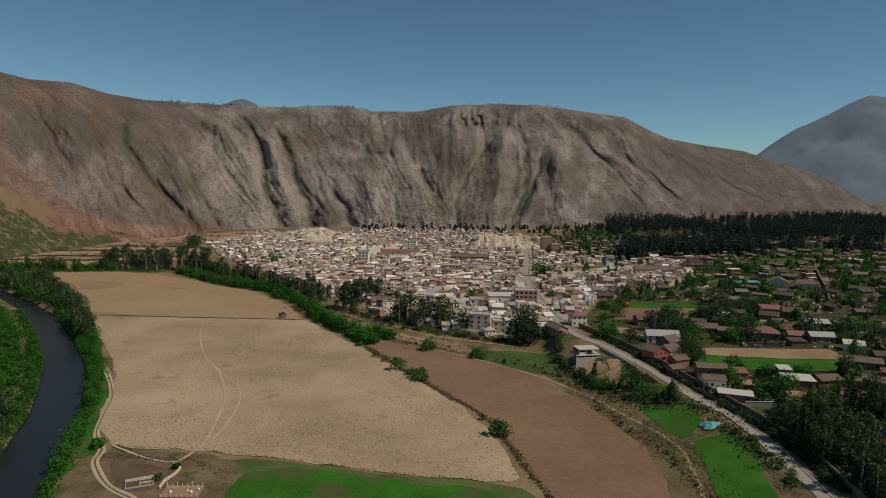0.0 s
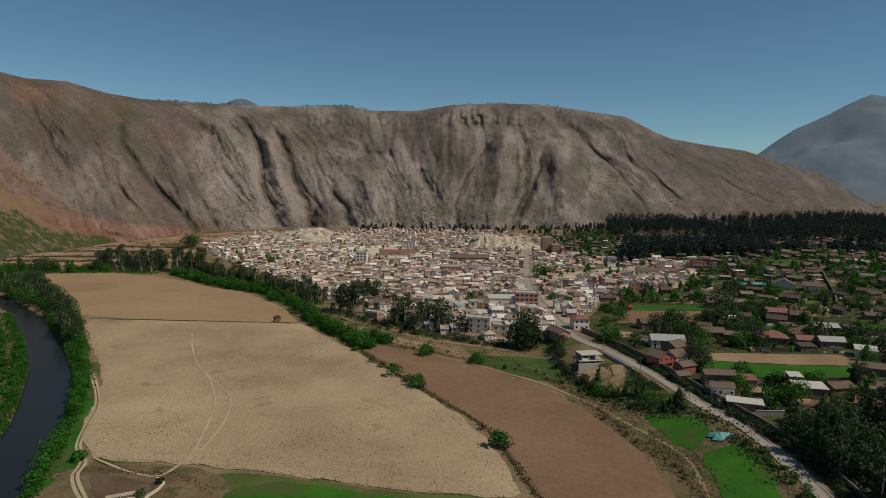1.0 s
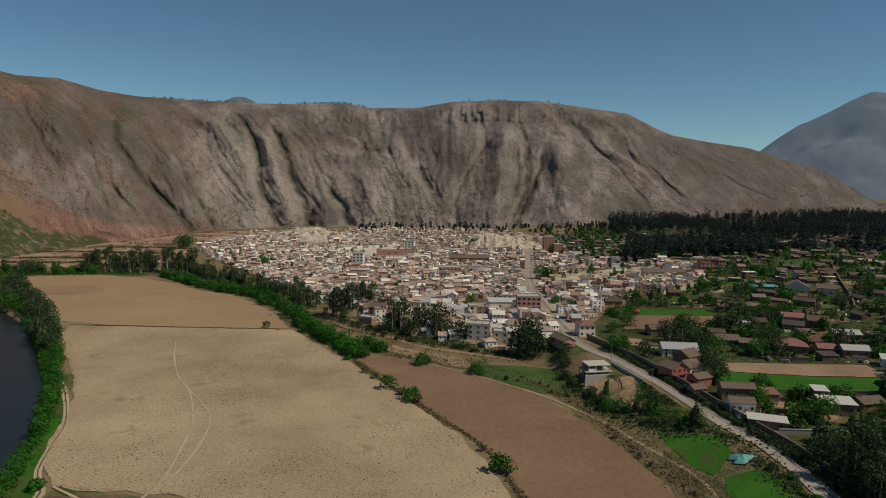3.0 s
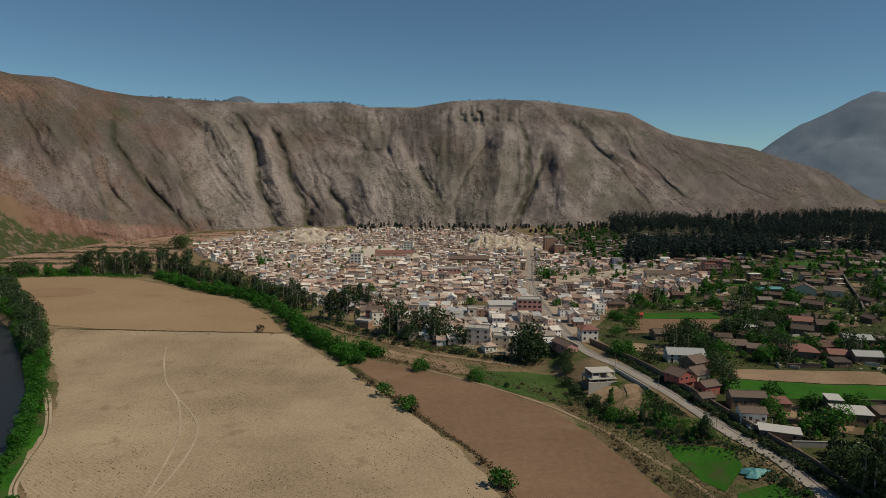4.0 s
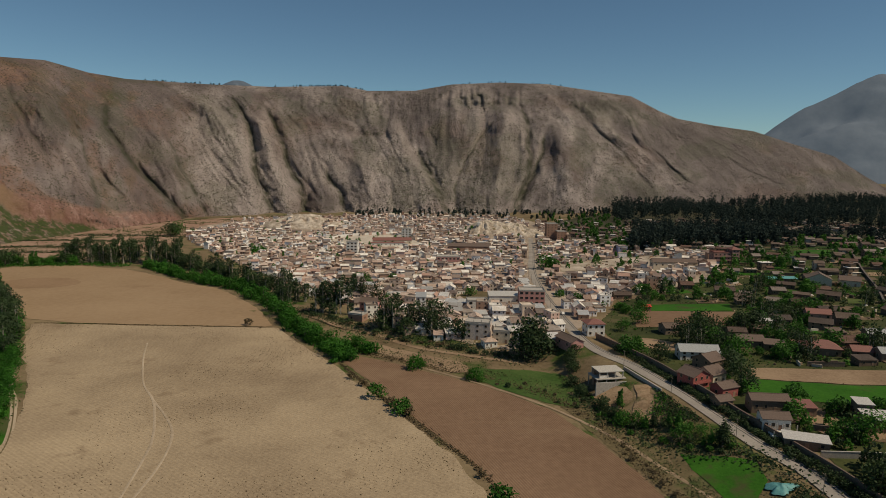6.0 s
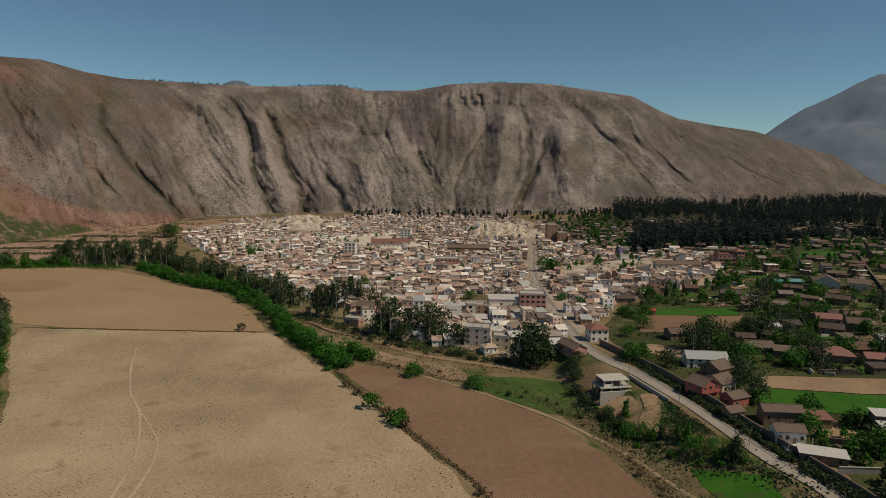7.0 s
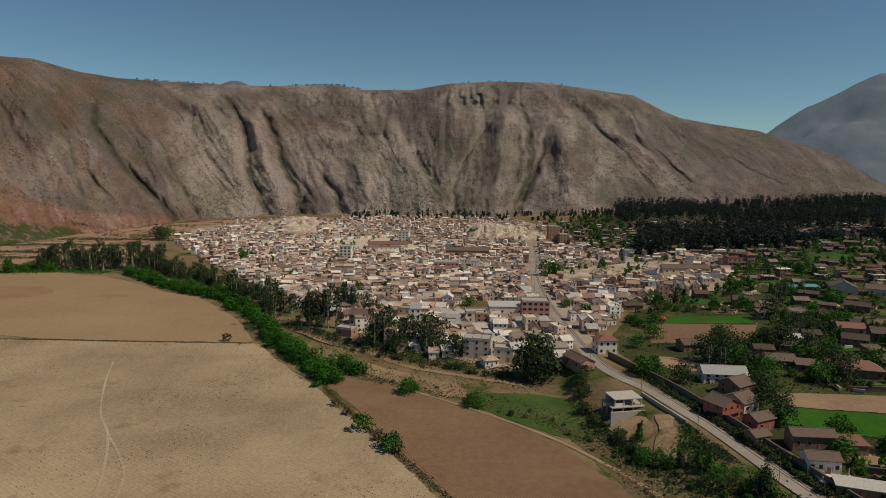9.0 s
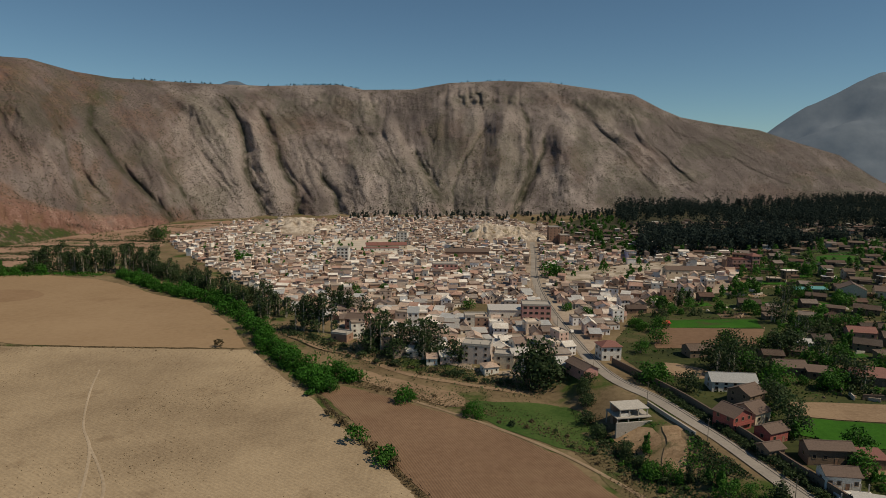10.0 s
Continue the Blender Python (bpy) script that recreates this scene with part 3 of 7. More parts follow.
gx = lines([(-4600, -1000, 240), (-1000, -440, 40), (-440, -300, 5), (-300, -110, 2.5), (-110, 440, 5), (440, 1000, 40), (1000, 4600, 240)])
gy = lines([(-3000, -200, 200), (-200, 140, 20), (140, 420, 3.5), (420, 700, 5), (700, 1100, 8), (1100, 2000, 60), (2000, 4400, 240)])
GX, GY = np.meshgrid(gx, gy)
GZ = land(GX, GY) + .05 * fbm(GX / 14, GY / 14, 3, 61)
tagged(new("ground", grid_mesh("ground", np.stack([GX, GY, GZ], -1), GROUND)), "dry grassy valley floor with green patches", "ground", kind="structure")

STUBBLE_FIELD = [(-226, 408), (-203, 366), (-178, 332), (-158, 300), (-143, 270), (-133, 240), (-122, 222), (-112, 211), (-82, 210), (-52, 205), (-14, 196), (22, 192),
                 (26, 196), (20, 230), (1, 273), (-25, 312), (-46, 349), (-63, 372), (-88, 409), (-90, 411), (-94, 411), (-178, 410.5), (-224, 410.5)]
UPPER_FIELD = [(-228, 413), (-261, 447), (-330, 535), (-380, 600), (-362, 620), (-334, 630), (-262, 606), (-201, 551), (-158, 520), (-116, 459), (-96, 422), (-93, 415), (-98, 413)]
PLOUGHED_FIELD = [(-51, 368), (-26, 357), (-2.2, 341.5), (23, 323.5), (38, 309), (47.5, 296), (58.4, 272), (66.8, 246), (72.4, 220), (73, 200), (69.4, 184), (62, 160), (36, 160), (30, 203), (23, 233), (6, 270), (-18, 311)]
patch("stubble_field", STUBBLE_FIELD, STUBBLE, .30, "pale dry stubble field with wheel tracks", "field")
patch("harrowed_field", UPPER_FIELD, HARROWED, .34, "smooth harrowed brown field beside the trees", "field")
patch("plough_base", PLOUGHED_FIELD, PLOUGHED, .22, "brown ploughed field floor", "field")
patch("olive_pasture", [(17, 349), (30, 347), (43, 347), (58, 339), (60, 322), (57.5, 303), (53, 302), (44, 309), (31, 320), (17, 332)], soil("green_pasture", (.032, .075, .015), (.08, .125, .036), .05, .8, extra=((.15, .12, .065), .05, .36)), .3, "olive pasture strip below the town", "field")
patch("brown_strip", [(-50, 396), (-28.4, 382), (-8.7, 368), (16, 353), (15, 339), (-2.4, 347.5), (-22.8, 364), (-44, 384)], DIRT, .36, "narrow brown earth strip below the houses", "field")
patch("meadow_edge", [(-86, 205), (-52, 203.5), (-14, 194.5), (24, 191), (30, 183), (36, 150), (-55, 150), (-76, 180)], OLIVE, .26, "olive weedy strip beside the meadow", "field")
patch("meadow", [(-62, 195), (-45, 199), (-14, 191), (14, 188), (24, 180), (28, 150), (-52, 150), (-64, 178)], MEADOW, .36, "lush green meadow beyond the stubble", "field")
patch("bank_grass", [(52, 300), (60, 272), (69, 244), (74, 215), (64, 160), (112, 160), (113, 226), (104, 250), (84, 268), (70, 302), (52, 330), (20, 350), (8, 346), (40, 325)], BANKGRASS, .2, "dry brown grass on the bank beside the field", "ground", 6)
patch("bright_crop", [(82, 261), (101, 250), (100, 240), (90, 229), (85, 236)], BRIGHT, 0.65, "bright green crop plot beside the road", "field", 4, 0, .7)
patch("green_plot", [(93, 227), (106.6, 230), (110, 215), (102.5, 194), (97, 165), (83, 165), (85.5, 190), (88.5, 206), (89.5, 218)], BRIGHT, 0.65, "green garden plot with furrows", "field", 4, 0, .7)
patch("east_green", [(127, 314), (164, 302), (192, 297), (184, 284), (151, 286), (137, 290), (121, 300)], BRIGHT, 0.65, "green crop strip among the farmhouses", "field", 4, 0, .6)
patch("east_dirt", [(132, 327), (192, 316), (194, 298), (165, 303), (127, 315)], DIRT, 0.65, "bare dirt paddock between crops", "field", 4, 0, .6)
patch("east_brown", [(118, 440), (171, 428), (156, 398), (107, 400)], PLOUGHED, 0.65, "brown fallow plot behind trees", "field", 4, 0, .6)
patch("east_crop", [(128, 457), (177, 449), (171, 431), (121, 439)], BRIGHT, 0.6, "bright green crop plot", "field", 4, 0, .6)
patch("far_crop", [(321, 651), (348, 640), (320, 594), (298, 608)], MEADOW, .4, "far green meadow between trees", "field")
TOWN = [(-185, 650), (-80, 484), (-54, 462), (-31, 408), (31, 377), (55, 367), (66, 368), (76, 400), (120, 490), (206, 531), (241, 624), (205, 700), (165, 770), (165, 1060), (140, 1230), (20, 1290), (-130, 1285), (-250, 1200), (-385, 1080), (-335, 880)]
patch("town_ground", TOWN, DUST, .3, "dusty bare ground between the town houses", "ground", 10)
patch("red_banks", [(-560, 560), (-420, 640), (-300, 690), (-335, 900), (-385, 1080), (-250, 1200), (-250, 1290), (-420, 1150), (-560, 900), (-640, 700)], soil("pinkish_bank_earth", (.25, .15, .10), (.40, .27, .20), .02, .3, extra=((.06, .09, .025), .02, .38)), .35, "pinkish eroded earth with sparse green", "ground", 12)
patch("river_meadow", [(-150, 150), (-168, 215), (-178, 245), (-191, 275), (-209, 310), (-243, 360), (-290, 420), (-340, 470), (-470, 430), (-420, 200), (-330, 120)], MEADOW, .3, "lush green flood meadow beyond the river", "field", 10)
patch("shore_meadow", [(-123, 198), (-114, 197), (-105, 184), (-96, 170), (-92, 150), (-104, 150), (-112, 168), (-119, 184)], MEADOW, .25, "green grass beside the river trees", "field", 6)
patch("farm_dirt", [(-118, 207), (-84, 209), (-66, 203), (-58, 186), (-62, 160), (-108, 160), (-116, 190)], soil("dry_yard_weeds", (.085, .062, .036), (.205, .15, .09), .09, .8, extra=((.065, .075, .03), .11, .4), relief=.6), .28, "dry weedy ground below the stubble", "ground", 6)
patch("yard_plot", [(-108.9, 199.8), (-102.5, 202), (-86, 196), (-84.5, 188), (-86, 181), (-92, 180), (-99, 186)], soil("dark_yard_earth", (.085, .058, .042), (.15, .105, .075), .1, .7), .36, "dark trodden yard plot inside low walls", "ground", 4, 1, .6)
patch("farm_ground", [(120, 180), (250, 190), (330, 330), (420, 560), (520, 760), (330, 800), (250, 640), (212, 530), (128, 488), (84, 400), (92, 350), (112, 290), (128, 240)], soil("dark_farm_green", (.03, .04, .015), (.075, .085, .03), .03, .4, extra=((.13, .095, .055), .03, .36)), .3, "dark green farmland with bare earth patches", "ground", 10)
# floor colour darkened to stand for shade in the gaps between trees
patch("wood_floor", [(175, 690), (480, 690), (1500, 1900), (600, 1900), (420, 1500), (240, 1250), (150, 1100)], soil("wood_floor_shade", (.03, .034, .02), (.075, .07, .04), .02, .2), .5, "ground under the far woods, coloured dark as tree shade", "ground", 40)
patch("earth_cut", [(65, 316), (76, 311), (78, 300), (72, 293), (66, 299)], soil("raw_earth_cut", (.22, .14, .08), (.46, .32, .20), .14, .8, extra=((.10, .10, .045), .12, .38), relief=.9), .6, "raw orange earth bank below the unfinished house", "ground", 3, 1, 1.7)
patch("earth_cut", [(79, 308), (85, 310), (85, 295), (78, 284), (74, 288), (78, 298)], bpy.data.materials["raw_earth_cut"], .6, "raw orange earth slope beside the road wall", "ground", 3, 1, 1.7)
PITCH = [(4, 496), (29, 531), (42, 505), (22, 465)]
patch("dry_lot", PITCH, BANKGRASS, .5, "dry open lot between the houses", "field", 5)
LOT = [(82, 588), (95, 655), (154, 676), (204, 664), (200, 606), (125, 592)]
patch("quarry_lot", LOT, soil("stripped_lot_earth", (.29, .225, .165), (.58, .50, .41), .05, .35, extra=((.20, .165, .11), .06, .42)), .5, "pale gravelly open lot", "ground", 6)
YARD = [(-150, 851), (-134, 915), (-72, 957), (-20, 840), (-28, 776), (-85, 769)]
patch("school_yard", YARD, GRAVEL, .5, "pale walled school yard", "ground", 8)

# furrows of the ploughed field
def furrows(name, poly, heading, mat, gap, depth, lift, label):
    c, s = math.cos(radians(heading)), math.sin(radians(heading))
    P = np.array(poly)
    A, B = P @ (c, s), P @ (-s, c)
    a, b = np.arange(A.min(), A.max(), 2.0), np.arange(B.min(), B.max(), gap / 2)
    AA, BB = np.meshgrid(a, b)
    sway = 3.0 * np.sin(AA / 60)
    X, Y = AA * c - (BB + sway) * s, AA * s + (BB + sway) * c
    Z = land(X, Y) + lift + depth * (np.arange(len(b)) % 2)[:, None] + .03 * fbm(X / 2, Y / 2, 2, 8)
    keep = inside(rounded(poly), X, Y)
    idx = np.arange(X.size).reshape(X.shape)
    ok = keep[:-1, :-1] & keep[1:, :-1] & keep[:-1, 1:] & keep[1:, 1:]
    q = np.stack([idx[:-1, :-1], idx[:-1, 1:], idx[1:, 1:], idx[1:, :-1]], -1)[ok]
    used, inv = np.unique(q, return_inverse=True)
    V = np.stack([X, Y, Z], -1).reshape(-1, 3)[used]
    me = tri_cloud(name, V, inv.reshape(q.shape), mat)
    return tagged(new(name, me), label, "field", kind="stuff")


furrows("ploughed_furrows", PLOUGHED_FIELD, 113, PLOUGHED, .86, .09, .14, "brown ploughed furrows in long parallel rows")

def rocky_mound(x, y, rx, ry, top, seed):
    a, r = np.meshgrid(np.linspace(0, 2 * math.pi, 90), np.linspace(0, 1, 36))
    X, Y = x + rx * r * np.cos(a), y + ry * r * np.sin(a)
    rib = np.abs(vnoise(a * 5.1, r * 2, seed)) + .5 * np.abs(vnoise(a * 13, r * 5, seed + 1))
    Z = land(X, Y) + 1.5 + top * (1 - r ** 4) - 7.5 * rib * S(.1, .4, r) * (1 - .4 * r) - 5 * S(.85, 1, r) + 1.3 * fbm(X / 7, Y / 7, 4, seed)
    tagged(new("rocky_mound", grid_mesh("rocky_mound", np.stack([X, Y, Z], -1), MOUND)), "pale eroded rocky mound among the houses", "hill", kind="structure")


MOUND = soil("pale_mound_rock", (.22, .17, .125), (.62, .54, .45), .12, .3, extra=((.16, .14, .085), .09, .36), relief=.9)
rocky_mound(-206, 1000, 78, 52, 5, 401)
rocky_mound(52, 935, 40, 42, 4, 403)
rocky_mound(98, 936, 40, 38, 4, 405)

furrows("stubble_rows", STUBBLE_FIELD, 148, STUBBLE, 1.3, .12, .16, "faint harrow rows across the pale stubble")
patch("damp_patch", [(-335, 538), (-318, 560), (-290, 560), (-268, 538), (-280, 515), (-310, 510)], soil("damp_harrowed_earth", (.235, .15, .088), (.305, .203, .124), .02, .3), .42, "darker round patch in the harrowed field", "field", 8, 2)

# river
wy = np.arange(-200, 640, 8.0)
wx = np.interp(wy, RIVER_Y, RIVER_X)
W = np.stack([np.stack([wx + s, wy, np.full_like(wy, -1.9) - .024 * np.clip(wy - 420, 0, 580)], -1) for s in np.linspace(-24, 24, 7)], 1)
tagged(new("river_water", grid_mesh("river_water", W, WATER)), "dark slow river water in a bend", "river", kind="structure")

# roads and tracks
MAIN = list(zip(ROAD_X[:12], ROAD_Y[:12]))
strip("main_road", MAIN, 6.0, ASPHALT, .55, "pale worn two-lane road into the town", "road", 4)
def beside(line, off):
    return [(x - math.sin(a) * off, y + math.cos(a) * off) for x, y, a in along(line, 6)]


strip("road_drain", beside(MAIN, -1.3), .45, plain("dark_drain", (.07, .065, .06), .9), .62, "dark drain line along the road", "road", 4)
strip("road_drain", beside(MAIN, -2.5), .4, plain("dark_road_edge", (.09, .08, .07), .9), .62, "dark worn edge line along the road", "road", 4)
strip("farm_track", [(-192, 346), (-176, 318), (-157, 292), (-139, 262), (-131, 240), (-124, 222), (-115, 209), (-112, 199), (-100, 184), (-88, 176), (-70, 160)], 2.4, TRACK, .4, "pale dirt farm track along the river trees", "track", 3)
strip("bank_turf", [(-160, 290), (-144, 264), (-135.5, 242), (-128, 223), (-120, 209), (-116, 199)], 8, MEADOW, .3, "green turf between the track and the river trees", "ground", 3)
strip("track_verge", [(-176, 318), (-157, 292), (-139, 262), (-131, 240), (-124, 222), (-115, 209), (-112, 199), (-100, 184), (-88, 176)], .5, BANKGRASS, .56, "dry grass ridge between the wheel ruts", "track", 3)
strip("field_track", [(-146, 377), (-136, 351.5), (-120.6, 319), (-108.2, 300.5), (-98.3, 280), (-92, 264), (-88.6, 250), (-85.5, 234), (-83.2, 220), (-83.1, 211), (-86.5, 199.4)], .9, TRACK, .7, "wheel track across the stubble", "track", 3)
strip("field_track", [(-108.2, 300.5), (-98.6, 288), (-89, 273), (-83.5, 255.4), (-81.2, 237), (-80.9, 218.3), (-83.3, 210), (-86.5, 200.5), (-96.9, 203.1), (-107.2, 208.7), (-115.7, 213.8)], .9, TRACK, .7, "wheel track across the stubble", "track", 3)
strip("pale_bank", [(-78, 434), (-56, 414), (-43, 407), (-30, 398), (-10, 379), (18, 366), (40, 357)], 3.2, DIRT, .5, "pale bare earth bank below the houses", "bank", 3)
strip("bank_path", [(74, 165), (79.3, 183), (84.2, 206.5), (85.8, 222.7), (80.4, 240), (73.6, 254.6), (65.8, 272.6), (57, 287), (50, 297), (42, 306.5), (21.7, 325.8), (-7.5, 348.5)], 1.6, soil("trodden_path", (.22, .155, .10), (.36, .27, .18), .08, .8), .4, "dirt path beside the ploughed field", "track", 3)

# ---- the mountain front ----
uu = np.concatenate([np.arange(-450, -40, 6.0), np.arange(-40, 1600, 2.1), np.arange(1600, 1751, 6.0)])
vv = np.concatenate([np.linspace(0, 1, 230), np.linspace(1.03, 2.2, 14)])
U, V = np.meshgrid(uu, vv)
FP, ST, BED, FLOW, CLIFF, CROWN = front(U, V, True)
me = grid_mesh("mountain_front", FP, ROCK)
def blot(u0, v0, du, dv):
    return np.exp(-((U - u0) / du) ** 2 - ((V - v0) / dv) ** 2)


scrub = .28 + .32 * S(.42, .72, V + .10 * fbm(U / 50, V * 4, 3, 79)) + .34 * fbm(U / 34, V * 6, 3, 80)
# dark rock and growth; the bowl near column 790 has its shading painted in
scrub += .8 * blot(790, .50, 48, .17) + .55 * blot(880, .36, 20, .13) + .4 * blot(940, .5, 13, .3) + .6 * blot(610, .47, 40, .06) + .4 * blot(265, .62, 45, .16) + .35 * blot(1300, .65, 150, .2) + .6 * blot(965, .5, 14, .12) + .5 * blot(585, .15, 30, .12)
# east end darkened: browner growth, with a fall-off of light painted in too
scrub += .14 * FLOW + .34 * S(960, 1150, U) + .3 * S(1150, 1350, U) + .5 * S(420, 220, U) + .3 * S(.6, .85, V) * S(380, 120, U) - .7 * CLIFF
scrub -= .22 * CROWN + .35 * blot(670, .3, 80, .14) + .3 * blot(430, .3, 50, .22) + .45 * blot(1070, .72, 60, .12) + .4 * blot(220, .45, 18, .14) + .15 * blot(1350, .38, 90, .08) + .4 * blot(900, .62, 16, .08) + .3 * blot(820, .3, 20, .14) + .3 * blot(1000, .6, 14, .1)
wob = .03 * fbm(U / 40, V * 5, 3, 73) + .012 * fbm(U / 7, V * 22, 3, 75)
below = lambda tops, soft: S(soft, -soft, V - np.interp(U, APRON_U, tops) + wob) * S(300, 275, U)
scree, fan, slope = below(APRON_TOP, .035), below(FAN_TOP, .012), below(SLOPE_TOP, .012)
red = .12 * S(460, 300, U) + 1.5 * CLIFF + .9 * scree + .6 * blot(110, .82, 40, .16) + .5 * blot(55, .85, 30, .12) + .35 * blot(870, .55, 14, .1) + .45 * blot(560, .62, 50, .08) + .4 * blot(520, .5, 16, .1)
red += .8 * S(.10, .04, np.abs(V - .05 + wob)) * S(430, 350, U) * S(120, 220, U) + .5 * S(.1, .6, fbm(U / 45, V * 6, 3, 72)) * S(420, 250, U) + .22 * S(.2, .7, fbm(U / 70, V * 5, 3, 74))
green = .9 * slope + .22 * S(.15, .6, fbm(U / 60, V * 5, 3, 77)) * (1 - scree) + .5 * S(.97, 1.05, V) * S(700, 200, U) + .5 * blot(240, .8, 25, .06)
scrub = scrub * (1 - scree)
fan = fan - slope
# streak is lowered eastwards for the same painted dimming
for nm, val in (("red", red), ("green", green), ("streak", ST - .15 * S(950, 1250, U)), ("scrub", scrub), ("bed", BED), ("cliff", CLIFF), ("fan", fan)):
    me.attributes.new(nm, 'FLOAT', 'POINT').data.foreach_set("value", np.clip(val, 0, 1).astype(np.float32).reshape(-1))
tagged(new("mountain_front", me), "dry eroded grey-brown mountain side with gullies and red earth", "mountain", kind="structure")

# far peaks, their haze painted as bluish colour and a faint glow
def far_hill(name, cx, cy, half, top, base, seed, label, bend):
    n = 90
    xs = np.linspace(-1, 1, n)
    XX, TT = np.meshgrid(xs, np.linspace(0, 1, 40))
    prof = bend(XX)
    Z = base + (top - base) * np.clip(prof * TT ** .85 + .05 * fbm(XX * 5, TT * 4, 4, seed) * S(0, .3, TT) * (1 - S(.8, 1, TT) * .7), 0, 2)
    P = np.stack([cx + XX * half, cy + TT * half * .35, Z], -1)
    return tagged(new(name, grid_mesh(name, P, HAZED_HILL)), label, "mountain", kind="structure")


far_hill("far_peak", 2648, 3735, 1350, 659, -60, 81, "distant mountain peak with blue haze painted in its colour", lambda s: np.interp(s, [-1, -.515, -.326, -.19, -.108, 0, .13, .5, 1], [.0, .47, .71, .82, .916, 1.0, .98, .80, .62]))
far_hill("far_hill", -1405, 4320, 230, 582, 400, 83, "distant hilltop behind the ridge with haze painted in its colour", lambda s: .97 * np.cos(np.clip(s, -1, 1) * 1.4))

# ---- plants ----
def leaf_cloud(blobs, count, size, seed, droop=0.0):
    """Many small bent leaf sprays on and in a set of lumps (x, y, z, radius, stretch)."""
    g = np.random.default_rng(seed)
    area = np.array([b[3] ** 2 * b[4] for b in blobs])
    pick = g.choice(len(blobs), count, p=area / area.sum())
    B = np.array(blobs)[pick]
    d = g.normal(size=(count, 3))
    d /= np.linalg.norm(d, axis=1)[:, None]
    d[:, 2] = np.where(d[:, 2] < -.55, -d[:, 2], d[:, 2])
    r = B[:, 3] * g.uniform(.62, 1.12, count)
    C = B[:, :3] + d * np.stack([r, r, r * B[:, 4]], -1)
    nrm = d + g.normal(size=(count, 3)) * .55
    nrm /= np.linalg.norm(nrm, axis=1)[:, None]
    t = np.cross(nrm, g.normal(size=(count, 3)))
    t /= np.linalg.norm(t, axis=1)[:, None] + 1e-9
    b = np.cross(nrm, t)
    s = size * g.uniform(.6, 1.3, count)[:, None]
    V = np.stack([C - t * s - b * s * .6, C + t * s * .2 - b * s * .8 + nrm * s * .25, C + t * s + b * s * .5, C - t * s * .1 + b * s * .9 - nrm * s * .2], 1)
    V[:, :, 2] = np.maximum(V[:, :, 2], .05)
    F = np.arange(count * 4).reshape(count, 4)
    return V.reshape(-1, 3), F


def limb(sh, a, b, r0, r1, n=6):
    a, b = Vector(a), Vector(b)
    d = (b - a).normalized()
    s = d.cross(Vector((0.3, 1, .1))).normalized()
    t = d.cross(s)
    ring = lambda c, r: [c + (s * math.cos(k * 2 * math.pi / n) + t * math.sin(k * 2 * math.pi / n)) * r for k in range(n)]
    sh.loft(ring(a, r0), ring(b, r1))


def tree_kind(name, height, spread, lumps, leaves, size, leafmat, bark, seed, label, stems=1, low=.3, narrow=False):
    """A prototype tree: (name, trunk mesh, crown mesh, label)."""
    g = random.Random(seed)
    sh, blobs = Shape(), []
    tops = []
    for s in range(stems):
        bx, by = (g.uniform(-.4, .4) * spread if stems > 1 else 0), (g.uniform(-.4, .4) * spread if stems > 1 else 0)
        hh = height * g.uniform(.8, 1)
        mid = (bx + g.uniform(-.4, .4), by + g.uniform(-.4, .4), hh * .5)
        top = (mid[0] + g.uniform(-.5, .5), mid[1] + g.uniform(-.5, .5), hh * .92)
        r = .022 * hh + .06
        limb(sh, (bx, by, -.8), mid, r, r * .65)
        limb(sh, mid, top, r * .65, r * .2)
        tops.append((bx, by, mid, top, hh))
    for k in range(lumps):
        bx, by, mid, top, hh = tops[k % stems]
        f = low + (1 - low) * (k + .5) / lumps
        rad = spread * (.30 if stems > 1 else .42) * g.uniform(.75, 1.2)
        if narrow:
            rad = spread * .5 * (1.05 - f) ** .6 * g.uniform(.85, 1.15)
            off = .12 * spread
        else:
            off = spread * (.5 - .28 * f) * (0.6 if stems > 1 else 1)
        an = g.uniform(0, 6.28)
        c = (bx + off * math.cos(an), by + off * math.sin(an), hh * f - rad * .3)
        blobs.append((*c, rad, g.uniform(.8, 1.25)))
        limb(sh, (bx * .9 + mid[0] * .1, by * .9 + mid[1] * .1, max(.2, c[2] - rad * 1.3)), c, .02 * hh * .4 + .03, .03, 5)
    V, F = leaf_cloud(blobs, leaves, size, seed)
    return (name, sh.mesh("trunk", bark), tri_cloud("crown", V, F, leafmat), label)


EUCAS = [tree_kind("eucalyptus_tree", h, w, n, 700, .45, EUCA, PALE_BARK, s, "tall dark eucalyptus with pale slender trunks", st, .16) for h, w, n, st, s in
         ((17, 8, 12, 3, 1), (20, 7, 12, 2, 2), (14, 9, 12, 4, 3), (18, 6, 10, 1, 4))]
BROADS = [tree_kind("broadleaf_tree", h, w, n, 620, .43, LEAF, BARK, s, "rounded green broadleaf tree", 1, .35) for h, w, n, s in ((8, 8, 11, 11), (6.5, 6, 9, 12), (9.5, 9, 12, 13), (7, 7.5, 10, 14))]
DARKS = [tree_kind("dark_tree", h, w, n, 620, .45, EUCA, BARK, s, "dense dark green tree", 1, .28) for h, w, n, s in ((9, 9, 11, 21), (11, 8, 11, 22), (7.5, 8, 10, 23))]
POPLARS = [tree_kind("poplar_tree", h, w, 9, 500, .4, m, BARK, s, "slender upright tree with narrow crown", 1, .15, True) for h, w, m, s in ((12, 4, LEAF, 31), (9, 3.4, LEAF, 32), (11, 3.6, EUCA, 33))]
